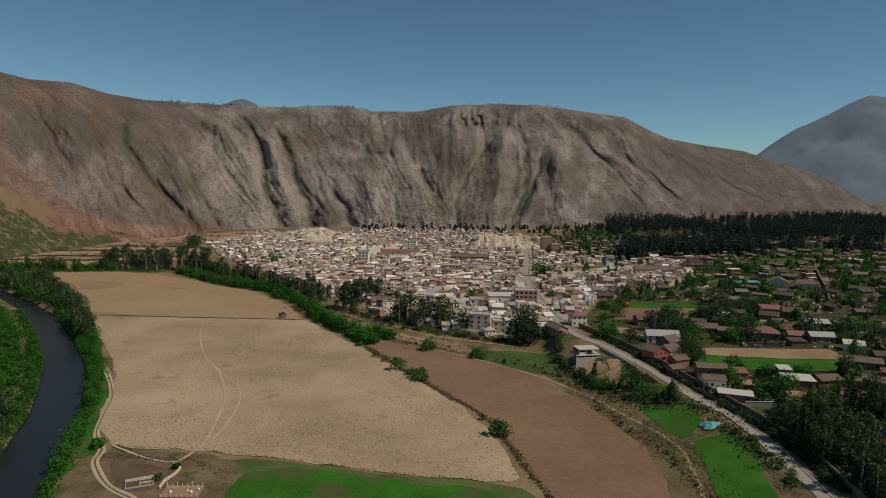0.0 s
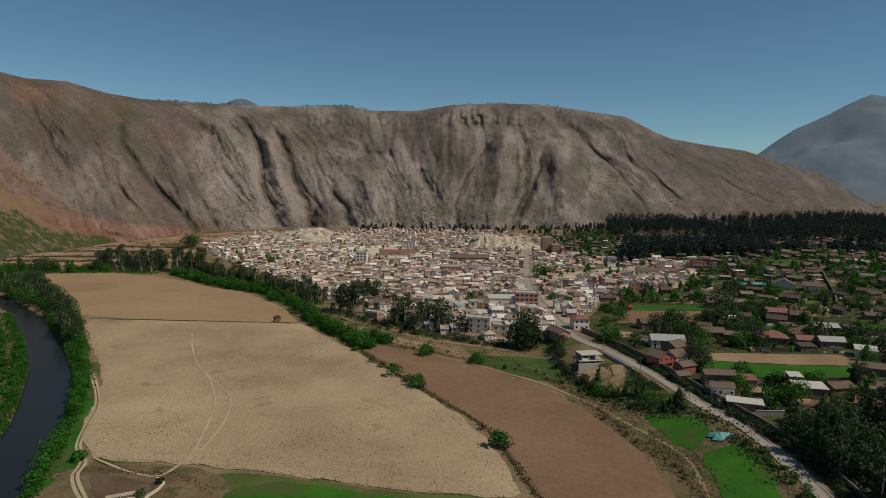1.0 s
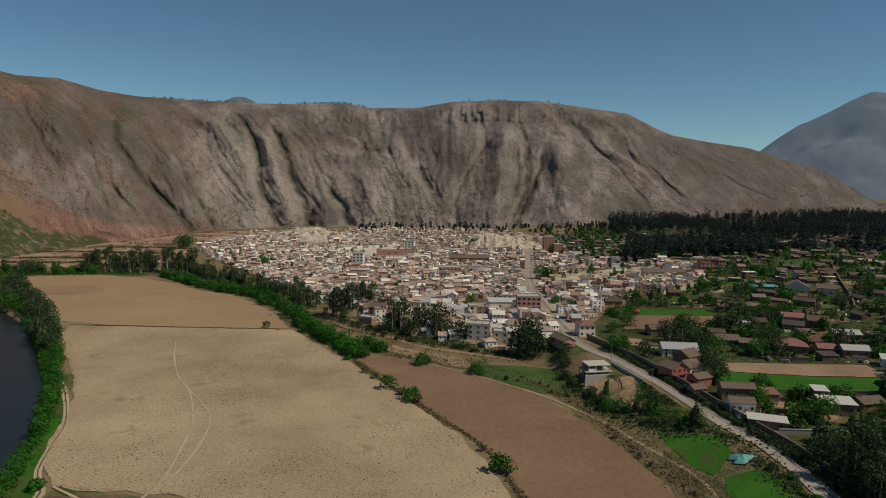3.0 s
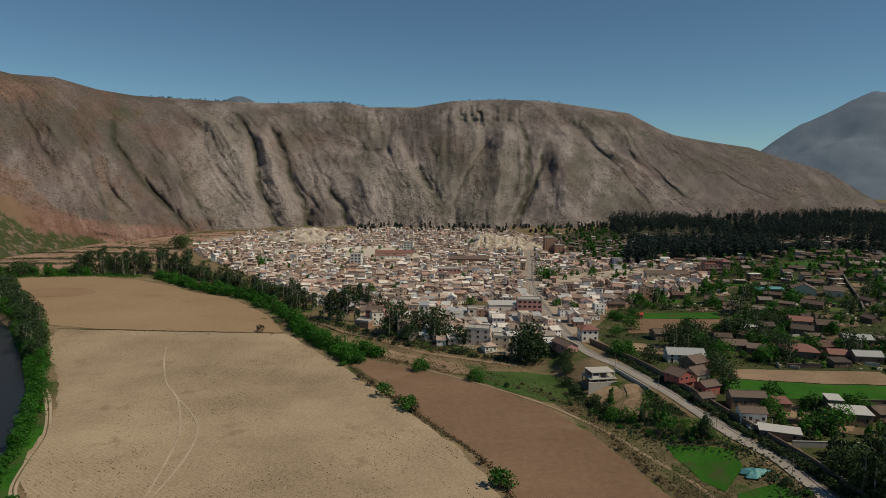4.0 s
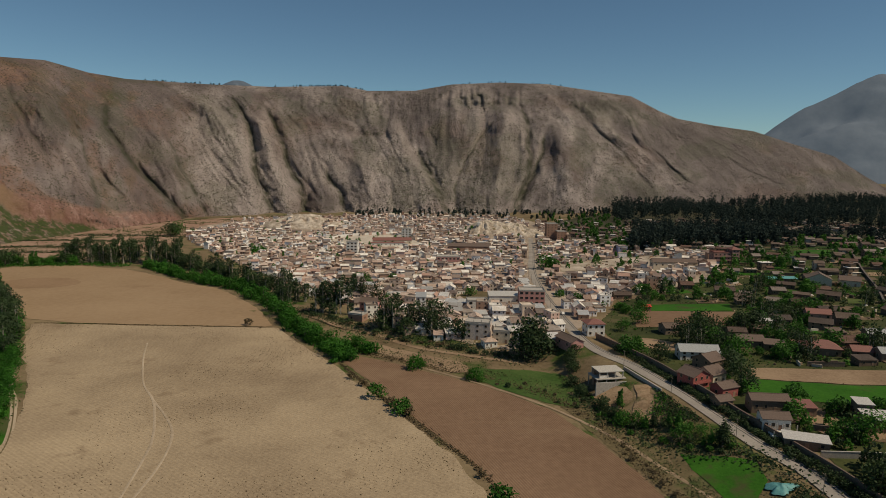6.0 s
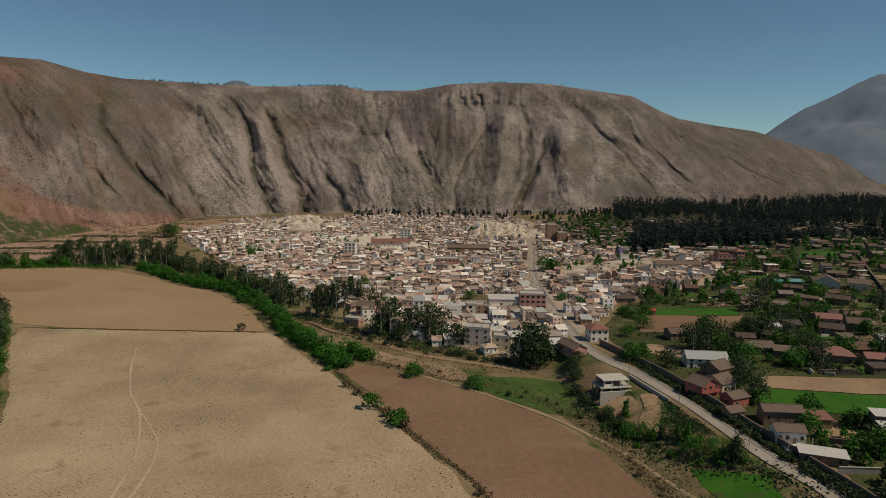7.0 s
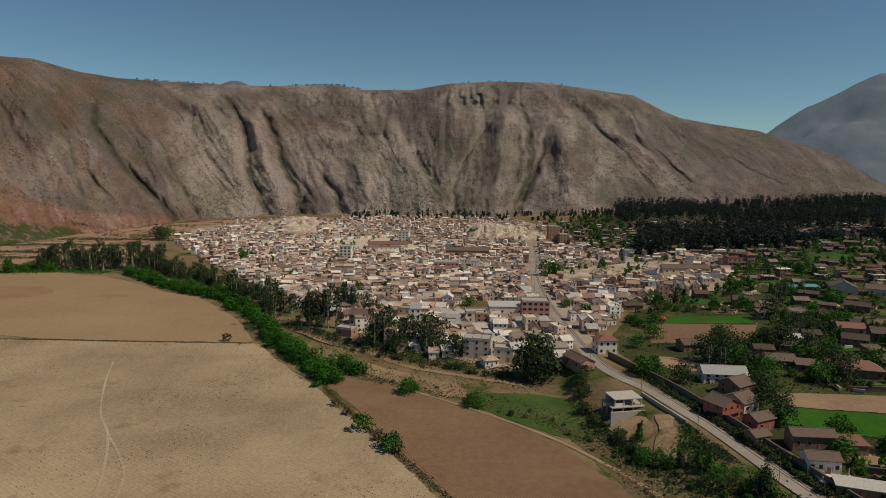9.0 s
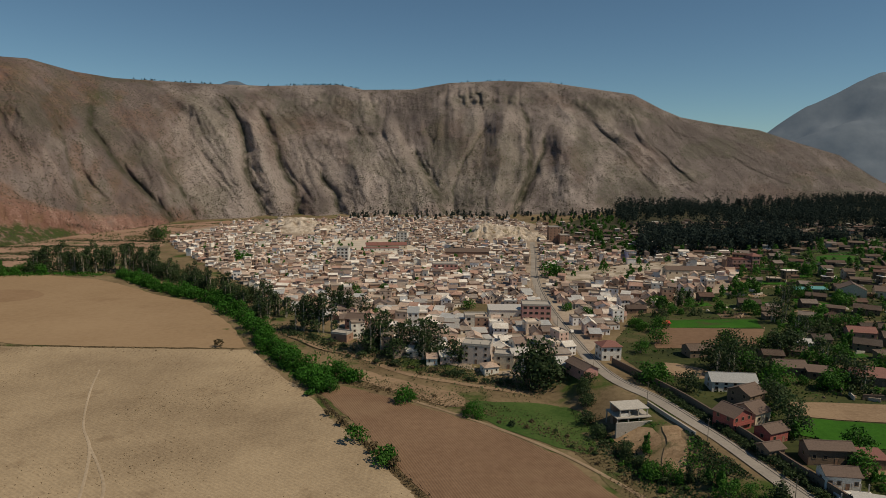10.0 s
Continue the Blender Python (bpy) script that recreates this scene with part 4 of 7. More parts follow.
LUSHES = [tree_kind("riverside_tree", h, w, n, 560, .38, LUSH, BARK, s, "lush bright green riverside tree", 1, .22) for h, w, n, s in ((6, 6, 9, 41), (5, 5.5, 8, 42), (7.5, 6.5, 9, 43))]


def bush_kind(name, height, width, leaves, size, mat, seed, label):
    g = random.Random(seed)
    blobs = [(g.uniform(-.3, .3) * width, g.uniform(-.3, .3) * width, height * g.uniform(.3, .62), width * g.uniform(.31, .42), height / width * g.uniform(.7, 1)) for _ in range(5)]
    V, F = leaf_cloud(blobs, leaves, size, seed)
    return (name, None, tri_cloud("crown", V, F, mat), label)


BUSHES = [bush_kind("bush", h, w, 220, .27, LEAF, s, "leafy green bush by the fields") for h, w, s in ((2.6, 3, 51), (3.4, 3.4, 52), (1.8, 2.4, 53))]
LUSHBUSHES = [bush_kind("lush_bush", h, w, 240, .34, LUSH, s, "lush bright green bush") for h, w, s in ((3.2, 4, 61), (2.4, 3.6, 62), (4.2, 4.4, 63))]
DRYBUSHES = [bush_kind("dry_bush", h, w, 110, .26, DRYLEAF, s, "dry brownish field-edge bush") for h, w, s in ((1.6, 2.2, 71), (2.4, 2.6, 72), (1.1, 1.9, 73))]
SCRUBS = [bush_kind("scrub", h, w, 200, .3, EUCA, s, "dark scrubby bush on dry ground") for h, w, s in ((2.4, 3.6, 81), (3.4, 4.2, 82))]
CAT = {"eucalyptus_tree": "tree", "broadleaf_tree": "tree", "dark_tree": "tree", "poplar_tree": "tree", "riverside_tree": "tree"}
planted = {}


def copy_at(ob, at):
    """A copy whose own scale is not taken over."""
    twin = copy_thing(ob, at)
    twin.matrix_basis = at
    return twin


def plant(kind, x, y, scale=1.0, group=""):
    name, trunk, crown, label = kind
    at = pose(x, y, hz(x, y), 0, 0, rnd.uniform(0, 360)) @ Matrix.Diagonal((scale * rnd.uniform(.9, 1.1), scale * rnd.uniform(.9, 1.1), scale, 1))
    if crown.name in planted:
        return copy_at(planted[crown.name], at)
    ob = thing(name, at, label, "bush" if trunk is None else "tree", group, crown if trunk is None else trunk)
    if trunk is not None:
        part("crown", crown, ob)
    planted[crown.name] = ob
    return ob


# ---- houses ----
def weld(me):
    bm = bmesh.new()
    bm.from_mesh(me)
    bmesh.ops.remove_doubles(bm, verts=bm.verts[:], dist=.001)
    bm.to_mesh(me)
    bm.free()
    return me


def window_mesh(w, h):
    """Frame with a recessed pane, one piece."""
    s, a, f = Shape(), w / 2, .1
    ring = lambda k, y: [(-a + k, y, k), (a - k, y, k), (a - k, y, h - k), (-a + k, y, h - k)]
    v = ring(0, .05) + ring(0, -.08) + ring(f, -.08) + ring(f, -.02)
    side = lambda p, q: [(p + k, p + (k + 1) % 4, q + (k + 1) % 4, q + k) for k in range(4)]
    s.add(v, side(0, 4) + side(4, 8) + side(8, 12), 0)
    s.add(v[12:], [(0, 1, 2, 3)], 1)
    return weld(s.mesh("window", FRAME, GLASS))


def door_mesh(w, h):
    s = Shape()
    for x0, x1 in ((-w / 2, -w / 2 + .1), (w / 2 - .1, w / 2)):
        s.box(x0, x1, -.08, .05, 0, h - .1, 0)
        s.box(x0, x1, -.08, .05, h - .1, h, 0)
    s.box(-w / 2 + .1, w / 2 - .1, -.08, .05, h - .1, h, 0)
    s.box(-w / 2 + .1, w / 2 - .1, -.03, .05, 0, h - .1, 1)
    return weld(s.mesh("door", FRAME, BRICK))


WINDOW, WIDE_WINDOW, DOOR, GATE = window_mesh(1.2, 1.3), window_mesh(2.0, 1.5), door_mesh(1.1, 2.1), door_mesh(2.6, 2.5)


def gable_walls(w, d, h, rise, mat):
    s = Shape()
    sec = [(-d / 2, -2.0), (d / 2, -2.0), (d / 2, h), (0, h + rise), (-d / 2, h)]
    s.loft([(-w / 2, y, z) for y, z in sec], [(w / 2, y, z) for y, z in sec])
    return s.mesh("wall", mat)


def gable_roof(w, d, h, rise, mat, over=.5, sag=.08):
    s = Shape()
    L = w / 2 + over
    sl = rise / (d / 2)
    for sgn in (-1, 1):
        for k in range(2):          # two courses with a slight sag between
            ya, yb = (d / 2 + over) * (1 - k * .5), (d / 2 + over) * (.5 - k * .5)
            za, zb = h + rise - ya * sl + .05 - (sag if k else 0), h + rise - yb * sl + .05 - (sag if not k else 0)
            a = [(-L, sgn * ya, za), (L, sgn * ya, za), (L, sgn * yb, zb), (-L, sgn * yb, zb)]
            b = [(x, y, z + .2) for x, y, z in a]
            if sgn > 0:
                a, b = a[::-1], b[::-1]
            s.loft(a, b)
    s.box(-L, L, -.16, .16, h + rise + .14, h + rise + .34)
    return s.mesh("roof", mat)


def hip_roof(w, d, h, rise, mat, over=.6):
    s = Shape()
    W, D = w / 2 + over, d / 2 + over
    r = max(0.3, W - D)
    lo = [(-W, -D, h + .02), (W, -D, h + .02), (W, D, h + .02), (-W, D, h + .02), (-W, -D, h + .22), (W, -D, h + .22), (W, D, h + .22), (-W, D, h + .22), (-r, 0, h + rise), (r, 0, h + rise)]
    s.add(lo, [(3, 2, 1, 0), (0, 1, 5, 4), (1, 2, 6, 5), (2, 3, 7, 6), (3, 0, 4, 7), (4, 5, 9, 8), (5, 6, 9), (6, 7, 8, 9), (7, 4, 8)])
    return s.mesh("roof", mat)


def box_walls(w, d, h, mat, slope=0.0):
    s = Shape()
    sec = [(-d / 2, -2.0), (d / 2, -2.0), (d / 2, h + slope), (-d / 2, h)]
    s.loft([(-w / 2, y, z) for y, z in sec], [(w / 2, y, z) for y, z in sec])
    return s.mesh("wall", mat)


def shed_roof(w, d, h, slope, mat, over=.4):
    s = Shape()
    k = slope / d
    a = [(-w / 2 - over, -d / 2 - over, h - over * k + .03), (w / 2 + over, -d / 2 - over, h - over * k + .03), (w / 2 + over, d / 2 + over, h + slope + over * k + .03), (-w / 2 - over, d / 2 + over, h + slope + over * k + .03)]
    s.loft(a, [(x, y, z + .14) for x, y, z in a])
    return s.mesh("roof", mat)


def flat_roof(w, d, h, mat):
    s = Shape()
    s.box(-w / 2 - .12, w / 2 + .12, -d / 2 - .12, d / 2 + .12, h + .003, h + .22)
    for x0, x1, y0, y1 in ((-w / 2, w / 2, -d / 2, -d / 2 + .18), (-w / 2, w / 2, d / 2 - .18, d / 2), (-w / 2, -w / 2 + .18, -d / 2 + .18, d / 2 - .18), (w / 2 - .18, w / 2, -d / 2 + .18, d / 2 - .18)):
        s.box(x0, x1, y0, y1, h + .22, h + .95)
    return s.mesh("roof", mat)


def column_mesh(h, r=.14):
    s = Shape()
    s.box(-r, r, -r, r, 0, h)
    for x, y in ((-r * .6, -r * .6), (r * .6, r * .6)):
        s.box(x - .015, x + .015, y - .015, y + .015, h, h + .7)
    return s.mesh("column", CONCRETE)


def tank_mesh():
    s = Shape()
    ring = lambda r, z: [(r * math.cos(k * .7854), r * math.sin(k * .7854), z) for k in range(8)]
    s.loft(ring(.55, 0), ring(.6, 1.1))
    s.loft(ring(.6, 1.1), ring(.25, 1.35))
    return s.mesh("water_tank", plain("black_tank_plastic", (.04, .04, .045), .5))


COLUMN, TANK = column_mesh(1.6), tank_mesh()


def house(at, w, d, h, roof, wallmat, roofmat, label, group="", name="house", storeys=1, front=2, side=1, wide=False, rise=None, balcony=False, columns=0, tank=False, category="house"):
    """A house on its base point, front towards -y. roof: gable, cross, hip, shed, flat, arch."""
    top = thing(name, at, label, category, group)
    rise = rise if rise is not None else .24 * (d if roof != 'cross' else w)
    if roof == 'cross':      # gable towards the front
        spin = pose(0, 0, 0, 0, 0, 90)
        part("wall", gable_walls(d, w, h, rise, wallmat), top, at=spin)
        part("roof", gable_roof(d, w, h, rise, roofmat), top, at=spin)
    elif roof == 'gable':
        part("wall", gable_walls(w, d, h, rise, wallmat), top)
        part("roof", gable_roof(w, d, h, rise, roofmat), top)
    elif roof == 'hip':
        part("wall", box_walls(w, d, h, wallmat), top)
        part("roof", hip_roof(w, d, h, rise, roofmat), top)
    elif roof == 'shed':
        part("wall", box_walls(w, d, h, wallmat, rise * .5), top)
        part("roof", shed_roof(w, d, h, rise * .5, roofmat), top)
    else:
        part("wall", box_walls(w, d, h, wallmat), top)
        part("roof", flat_roof(w, d, h, roofmat), top)
    each = h / storeys
    win = WIDE_WINDOW if wide else WINDOW
    for s in range(storeys):
        z = s * each + each * .36
        for k in range(front):
            x = -w / 2 + w * (k + .5) / front
            if s == 0 and k == front // 2:
                part("door", DOOR, top, at=pose(x, -d / 2, 0.05))
            else:
                part("window", win, top, at=pose(x, -d / 2, z))
        for k in range(side):
            y = -d / 2 + d * (k + .5) / side
            part("window", WINDOW, top, at=pose(-w / 2, y, z, 0, 0, -90))
            if (s + k) % 2 == 0:
                part("window", WINDOW, top, at=pose(w / 2, y, z, 0, 0, 90))
        if balcony and s:
            b = Shape()
            b.box(-w / 2 + .3, w / 2 - .3, -d / 2 - 1.1, -d / 2 - .003, s * each - .1, s * each + .06)
            b.box(-w / 2 + .3, w / 2 - .3, -d / 2 - 1.1, -d / 2 - 1.0, s * each + .06, s * each + .9)
            part("balcony", b.mesh("balcony", wallmat), top)
    for k in range(columns):
        part("column", COLUMN, top, at=pose(-w / 2 + .4 + (w - .8) * (k // 2) / max(1, (columns + 1) // 2 - 1), (-d / 2 + .4) if k % 2 else (d / 2 - .4), h + .22))
    if tank:
        part("water_tank", TANK, top, at=pose(w * .2, d * .1, h + .22))
    return top


# town: near houses one by one
taken = []          # footprints already built upon: x, y, radius


def free(x, y, r):
    return all((x - a) ** 2 + (y - b) ** 2 > (r + c) ** 2 for a, b, c in taken)


def set_house(x, y, w, d, h, yaw, roof, wallmat, roofmat, label, **kw):
    taken.append((x, y, .5 * max(w, d)))
    return house(pose(x, y, hz(x, y), 0, 0, yaw), w, d, h, roof, wallmat, roofmat, label, **kw)


# landmarks
set_house(80, 383, 9, 8, 6.2, 8, 'hip', WHITE, RED_ROOF, "white two-storey house with a red hipped roof", storeys=2, front=3, side=2, rise=2.2)
set_house(64, 362, 7, 13, 3.6, 24, 'cross', PINK, CLAY, "long roadside house with a pink gable", front=2, side=2)
set_house(118, 344, 17, 9, 3.9, -4, 'gable', WHITE, GREY_ROOF, "long white house with a grey gabled roof", front=5, side=1, storeys=2)
set_house(117, 329, 9, 9, 4.6, 32, 'gable', ADOBE, CLAY, "adobe house with a brown tiled roof", front=2, side=2, storeys=2)
set_house(112, 314, 8, 9, 4.2, 30, 'gable', CREAM, CLAY, "ochre house with a brown tiled roof", front=2, side=2)
set_house(103, 308, 9, 8, 5.2, 28, 'cross', ROSE, CLAY, "rose-red house with balcony and tiled roof", storeys=2, front=3, side=2, balcony=True)
set_house(111, 298, 8, 6, 4.0, 25, 'gable', ROSE, CLAY, "dark red house with a tiled roof", front=2, side=1)
set_house(106, 288, 6, 5, 3.2, 20, 'gable', ADOBE, CLAY, "small adobe shed with a tiled roof", front=2, side=1)
set_house(121, 285, 13, 6, 4.6, -3, 'gable', ADOBE, CLAY, "long adobe house with a weathered tiled roof", front=4, side=1)
set_house(131, 281, 8, 6, 3.4, -3, 'shed', ADOBE, RED_ROOF, "low shed with a dark red roof", front=2, side=1)
set_house(117, 272, 9, 6, 4.2, -6, 'gable', WHITE, CLAY, "half-built white house with a tiled roof", front=4, side=1)
set_house(121, 259, 13, 5, 2.8, -18, 'shed', ADOBE, PALE_ROOF, "low store with a pale sheet roof", front=3, side=0)
set_house(151, 268, 12, 7, 4.4, -8, 'shed', ADOBE, PALE_ROOF, "dark barn with a pale sheet roof", front=3, side=1)
set_house(149, 276, 5, 5, 6.0, -8, 'shed', ADOBE, PALE_ROOF, "upper shed with a pale sheet roof", front=1, side=1)
set_house(172, 343, 15, 9, 3.6, -14, 'hip', ADOBE, RED_ROOF, "farmhouse with a broad faded red roof", front=4, side=2, rise=3.0)
set_house(186, 337, 8, 7, 3.2, -10, 'gable', ADOBE, RED_ROOF, "small farmhouse with a red roof", front=2, side=1)
set_house(147, 358, 12, 8, 3.8, -6, 'gable', ADOBE, CLAY, "terraced adobe house with stepped tiled roofs", front=3, side=1)
set_house(156, 352, 9, 7, 3.0, -14, 'shed', ADOBE, CLAY, "lower wing of the terraced house", front=2, side=1)
set_house(208, 358, 13, 7, 4.2, -5, 'gable', ADOBE, GREY_ROOF, "adobe farmhouse with a dark roof", front=3, side=1)
set_house(196, 331, 12, 7, 3.6, -5, 'gable', ADOBE, GREY_ROOF, "long adobe farmhouse with a dark roof", front=3, side=1)
set_house(206, 406, 12, 8, 3.4, -12, 'gable', PINK, RED_ROOF, "house with a rose-red gabled roof", front=3, side=1)
set_house(171, 391, 7, 6, 3.4, -16, 'shed', WHITE, PALE_ROOF, "small white house with pale roof", front=2, side=1)
set_house(192, 289, 14, 7, 3.2, -20, 'gable', ADOBE, CLAY, "long adobe house with a tiled roof", front=3, side=1)
set_house(183, 266, 9, 7, 3.4, -35, 'gable', ADOBE, CLAY, "adobe house with a tiled roof", front=2, side=1)
set_house(167, 252, 11, 8, 3.6, -35, 'gable', ADOBE, RED_ROOF, "low house with a faded red tiled roof", front=3, side=1)
set_house(203, 314, 9, 7, 3.4, -25, 'shed', WHITE, PALE_ROOF, "small white house with a pale sheet roof", front=2, side=1)
set_house(174, 240, 8, 7, 3.0, -30, 'gable', ADOBE, RED_ROOF, "small house with a faded red roof", front=2, side=1)
set_house(196, 275, 8, 7, 3.0, -28, 'hip', ADOBE, RED_ROOF, "house with a hipped reddish roof", front=2, side=1, rise=1.8)
set_house(158, 226, 8, 6, 3.2, -30, 'gable', WHITE, CLAY, "white-walled house with a tiled roof", front=2, side=1)
ROSE_PLASTER = plain("dull_rose_plaster", (.36, .21, .18), .9)
set_house(226, 584, 14, 9, 9, 2, 'flat', ROSE_PLASTER, RED_ROOF, "three-storey pinkish apartment block", storeys=3, front=4, side=2, balcony=True, name="apartment_block", category="building")
set_house(236.5, 584, 6, 9.5, 11, 2, 'hip', ROSE_PLASTER, RED_ROOF, "taller stair wing of the apartment block", storeys=4, front=2, side=2, name="apartment_block", category="building")
set_house(257, 497, 15, 12, 5, -24, 'cross', CREAM, CLAY, "barn with a broad brown gabled roof", front=2, side=1)
set_house(275, 492, 12, 10, 4, -24, 'gable', CREAM, CLAY, "barn wing with a brown roof", front=2, side=1)
set_house(243, 508, 9, 6, 2.8, -4, 'shed', ADOBE, TEAL, "shed under a teal sheet roof", front=1, side=0)
set_house(232, 509, 8, 6, 2.8, -4, 'shed', ADOBE, TEAL, "shed under a teal sheet roof", front=1, side=0)
set_house(139, 907, 14, 12, 20, 4, 'flat', BRICK, CONCRETE, "tall brick apartment tower at the town edge", storeys=6, front=3, side=2, name="apartment_tower", category="building")
set_house(150, 895, 12, 12, 12, 4, 'flat', BRICK, CONCRETE, "brick block beside the tower", storeys=4, front=3, side=2, name="apartment_block", category="building")
set_house(-92, 712, 11, 12, 15, 0, 'flat', WHITE, CONCRETE, "white five-storey hotel with banded windows", storeys=5, front=3, side=2, wide=True, name="hotel", category="building", columns=4)
set_house(-50, 915, 13, 11, 12, -6, 'flat', WHITE, CONCRETE, "white four-storey block with banded windows", storeys=4, front=3, side=2, wide=True, name="apartment_block", category="building")
set_house(-63, 834, 46, 11, 5, 10, 'gable', CREAM, RED_ROOF, "long school hall with a red roof", front=9, side=1, name="school", category="school")
set_house(-66, 814, 40, 5, 3.4, 10, 'shed', WHITE, RED_ROOF, "low white school wing", front=8, side=1, name="school", category="school")
set_house(43, 484, 21, 12, 5.5, 2, 'shed', WHITE, PALE_ROOF, "market hall with a pale metal roof", front=4, side=2, name="market_hall", category="hall", rise=1.6)
set_house(58, 462, 16, 11, 9, -2, 'flat', PINK, CONCRETE, "three-storey pink building by the road", storeys=3, front=5, side=3, wide=True, name="apartment_block", category="building")
set_house(24, 462, 13, 9, 6, 4, 'flat', WHITE, CONCRETE, "white two-storey building with wide windows", storeys=2, front=3, side=2, wide=True)
set_house(22, 393, 13, 10, 8.5, -10, 'flat', plain("pale_pink_plaster", (.64, .53, .46), .9), CONCRETE, "unfinished white three-storey house with bare columns", storeys=3, front=3, side=2, columns=8)
set_house(34, 386, 9, 8, 6, -10, 'flat', CREAM, CONCRETE, "pale unfinished house with a flat roof", storeys=2, front=2, side=2, columns=4)
set_house(-11, 452, 6, 9, 10, 2, 'shed', WHITE, GREY_ROOF, "narrow white three-storey house", storeys=3, front=2, side=3)
set_house(124, 441, 5.5, 4, 2.8, -4, 'shed', BRICK, plain("bright_red_sheet", (.55, .05, .03), .6), "small hut with a bright red roof", front=1, side=0, name="hut")
set_house(-42, 451, 11, 9, 6, -14, 'gable', PINK, CLAY, "pink house with a tiled roof", storeys=2, front=3, side=2)
set_house(-46, 424, 9, 7, 4, -20, 'flat', BRICK, CONCRETE, "raw brick house at the town edge", front=2, side=1, columns=4)
set_house(5, 670, 22, 12, 7, 4, 'flat', PINK, CONCRETE, "pink two-storey school building", storeys=2, front=6, side=2, wide=True, name="school", category="school")
set_house(28, 768, 46, 16, 7, 2, 'gable', BRICK, CLAY, "large brown market hall", front=6, side=2, name="market_hall", category="hall", rise=2.5)
set_house(190, 588, 36, 9, 4.5, 2, 'gable', CREAM, CLAY, "long low hall with a reddish roof", front=7, side=1, name="hall", category="hall")
set_house(178, 703, 9, 9, 8, 0, 'flat', plain("blue_plaster", (.40, .42, .62), .9), CONCRETE, "pale blue two-storey house with flat roof", storeys=2, front=2, side=2)
set_house(41, 388, 9, 8, 6, 14, 'gable', CREAM, PALE_ROOF, "two-storey house with a pale roof", storeys=2, front=3, side=2)

# porch of the half-built house
def porch(x, y, yaw):
    top = thing("porch", pose(x, y, hz(x, y), 0, 0, yaw), "white terrace with bare posts before the house", "porch")
    s = Shape()
    s.box(-5, 5, -2.6, 2.6, -1.5, 1.0)
    part("terrace", s.mesh("terrace", WHITE), top)
    for k in range(5):
        for r in (-1.8, 2.2):
            s = Shape()
            s.box(-4.4 + 2.2 * k - .14, -4.4 + 2.2 * k + .14, r - .14, r + .14, 1.003, 3.3 if r > 0 else 2.2)
            part("post", s.mesh("post", CONCRETE), top)


porch(118, 265.5, -6)

# unfinished house beside the road, on the bank
PALE_SLAB = plain("pale_concrete", (.50, .47, .42), .9)


def unfinished_house(x, y, yaw):
    top = thing("unfinished_house", pose(x, y, hz(x, y) - .5, 0, 0, yaw), "unfinished grey concrete house on stilts below the road", "house")
    taken.append((x, y, 8))
    for k, (w, d, z, ox, oy) in enumerate(((13, 9, 2.6, 0, 0), (11, 8, 5.4, .3, .3))):
        s = Shape()
        s.box(ox - w / 2, ox + w / 2, oy - d / 2, oy + d / 2, z, z + .3)
        part("slab", s.mesh("slab", PALE_SLAB if k else CONCRETE), top)
        for i in range(4):
            for j in range(2):
                c = Shape()
                cx, cy = ox - w / 2 + .4 + (w - .8) * i / 3, oy - d / 2 + .4 + (d - .8) * j
                c.box(cx - .18, cx + .18, cy - .18, cy + .18, (z - 3.0 if k else -2), z - .003)
                part("column", c.mesh("column", CONCRETE), top)
    s = Shape()
    s.box(-5.0, 4.5, 1.5, 3.4, -2, 5.3)
    part("wall", s.mesh("wall", BRICK), top)
    s = Shape()
    s.box(-5, -1, -3.4, -3.2, 2.91, 4.0)
    part("balcony", s.mesh("balcony", WHITE), top)
    r = Shape()
    r.box(-8, 8, -7.2, -6.6, -3, 2.4)
    part("retaining_wall", r.mesh("retaining_wall", CONCRETE), top)


unfinished_house(72, 320, 12)

ROAD_LINE = [(x, y) for x, y, a in along(list(zip(ROAD_X, ROAD_Y)), 3)]


def off_road(x, y):
    return abs(x - float(np.interp(y, ROAD_Y, ROAD_X)))


NEAR = {}
near_kinds = [("gable", 9, 8, 3.4, 1, WALL_O, ROOF_O, "plastered house with a brown tiled roof"), ("gable", 10, 8, 5.8, 2, WALL_O, ROOF_O, "two-storey house with a tiled roof"),
              ("cross", 8, 10, 3.6, 1, WALL_O, ROOF_O, "plastered house with tiled gable to the street"), ("cross", 9, 9, 5.6, 2, WALL_O, ROOF_O, "two-storey house with gabled tiled roof"),
              ("shed", 8, 8, 3.4, 1, WALL_O, SHEET_O, "low plastered house with a sheet-metal roof"), ("shed", 11, 9, 4.0, 1, WALL_O, SHEET_O, "workshop with a corrugated roof"),
              ("flat", 9, 9, 6.0, 2, WALL_O, FLAT_O, "flat-roofed two-storey house with bare columns"), ("flat", 8, 10, 8.6, 3, WALL_O, FLAT_O, "three-storey town house with flat roof and tank"),
              ("hip", 10, 9, 3.6, 1, WALL_O, ROOF_O, "house with a hipped tiled roof"), ("flat", 10, 8, 3.2, 1, WALL_O, FLAT_O, "single-storey house with flat concrete roof"),
              ("gable", 11, 7, 3.2, 1, EWALL_O, EROOF_O, "adobe farmhouse with a brown tiled roof"), ("cross", 8, 9, 3.4, 1, EWALL_O, EROOF_O, "adobe farmhouse with its gable forward"),
              ("shed", 9, 6, 2.8, 1, EWALL_O, EROOF_O, "adobe outbuilding with a lean-to tiled roof"), ("gable", 13, 9, 4.4, 2, EWALL_O, EROOF_O, "two-storey adobe farmhouse with tiled roof")]


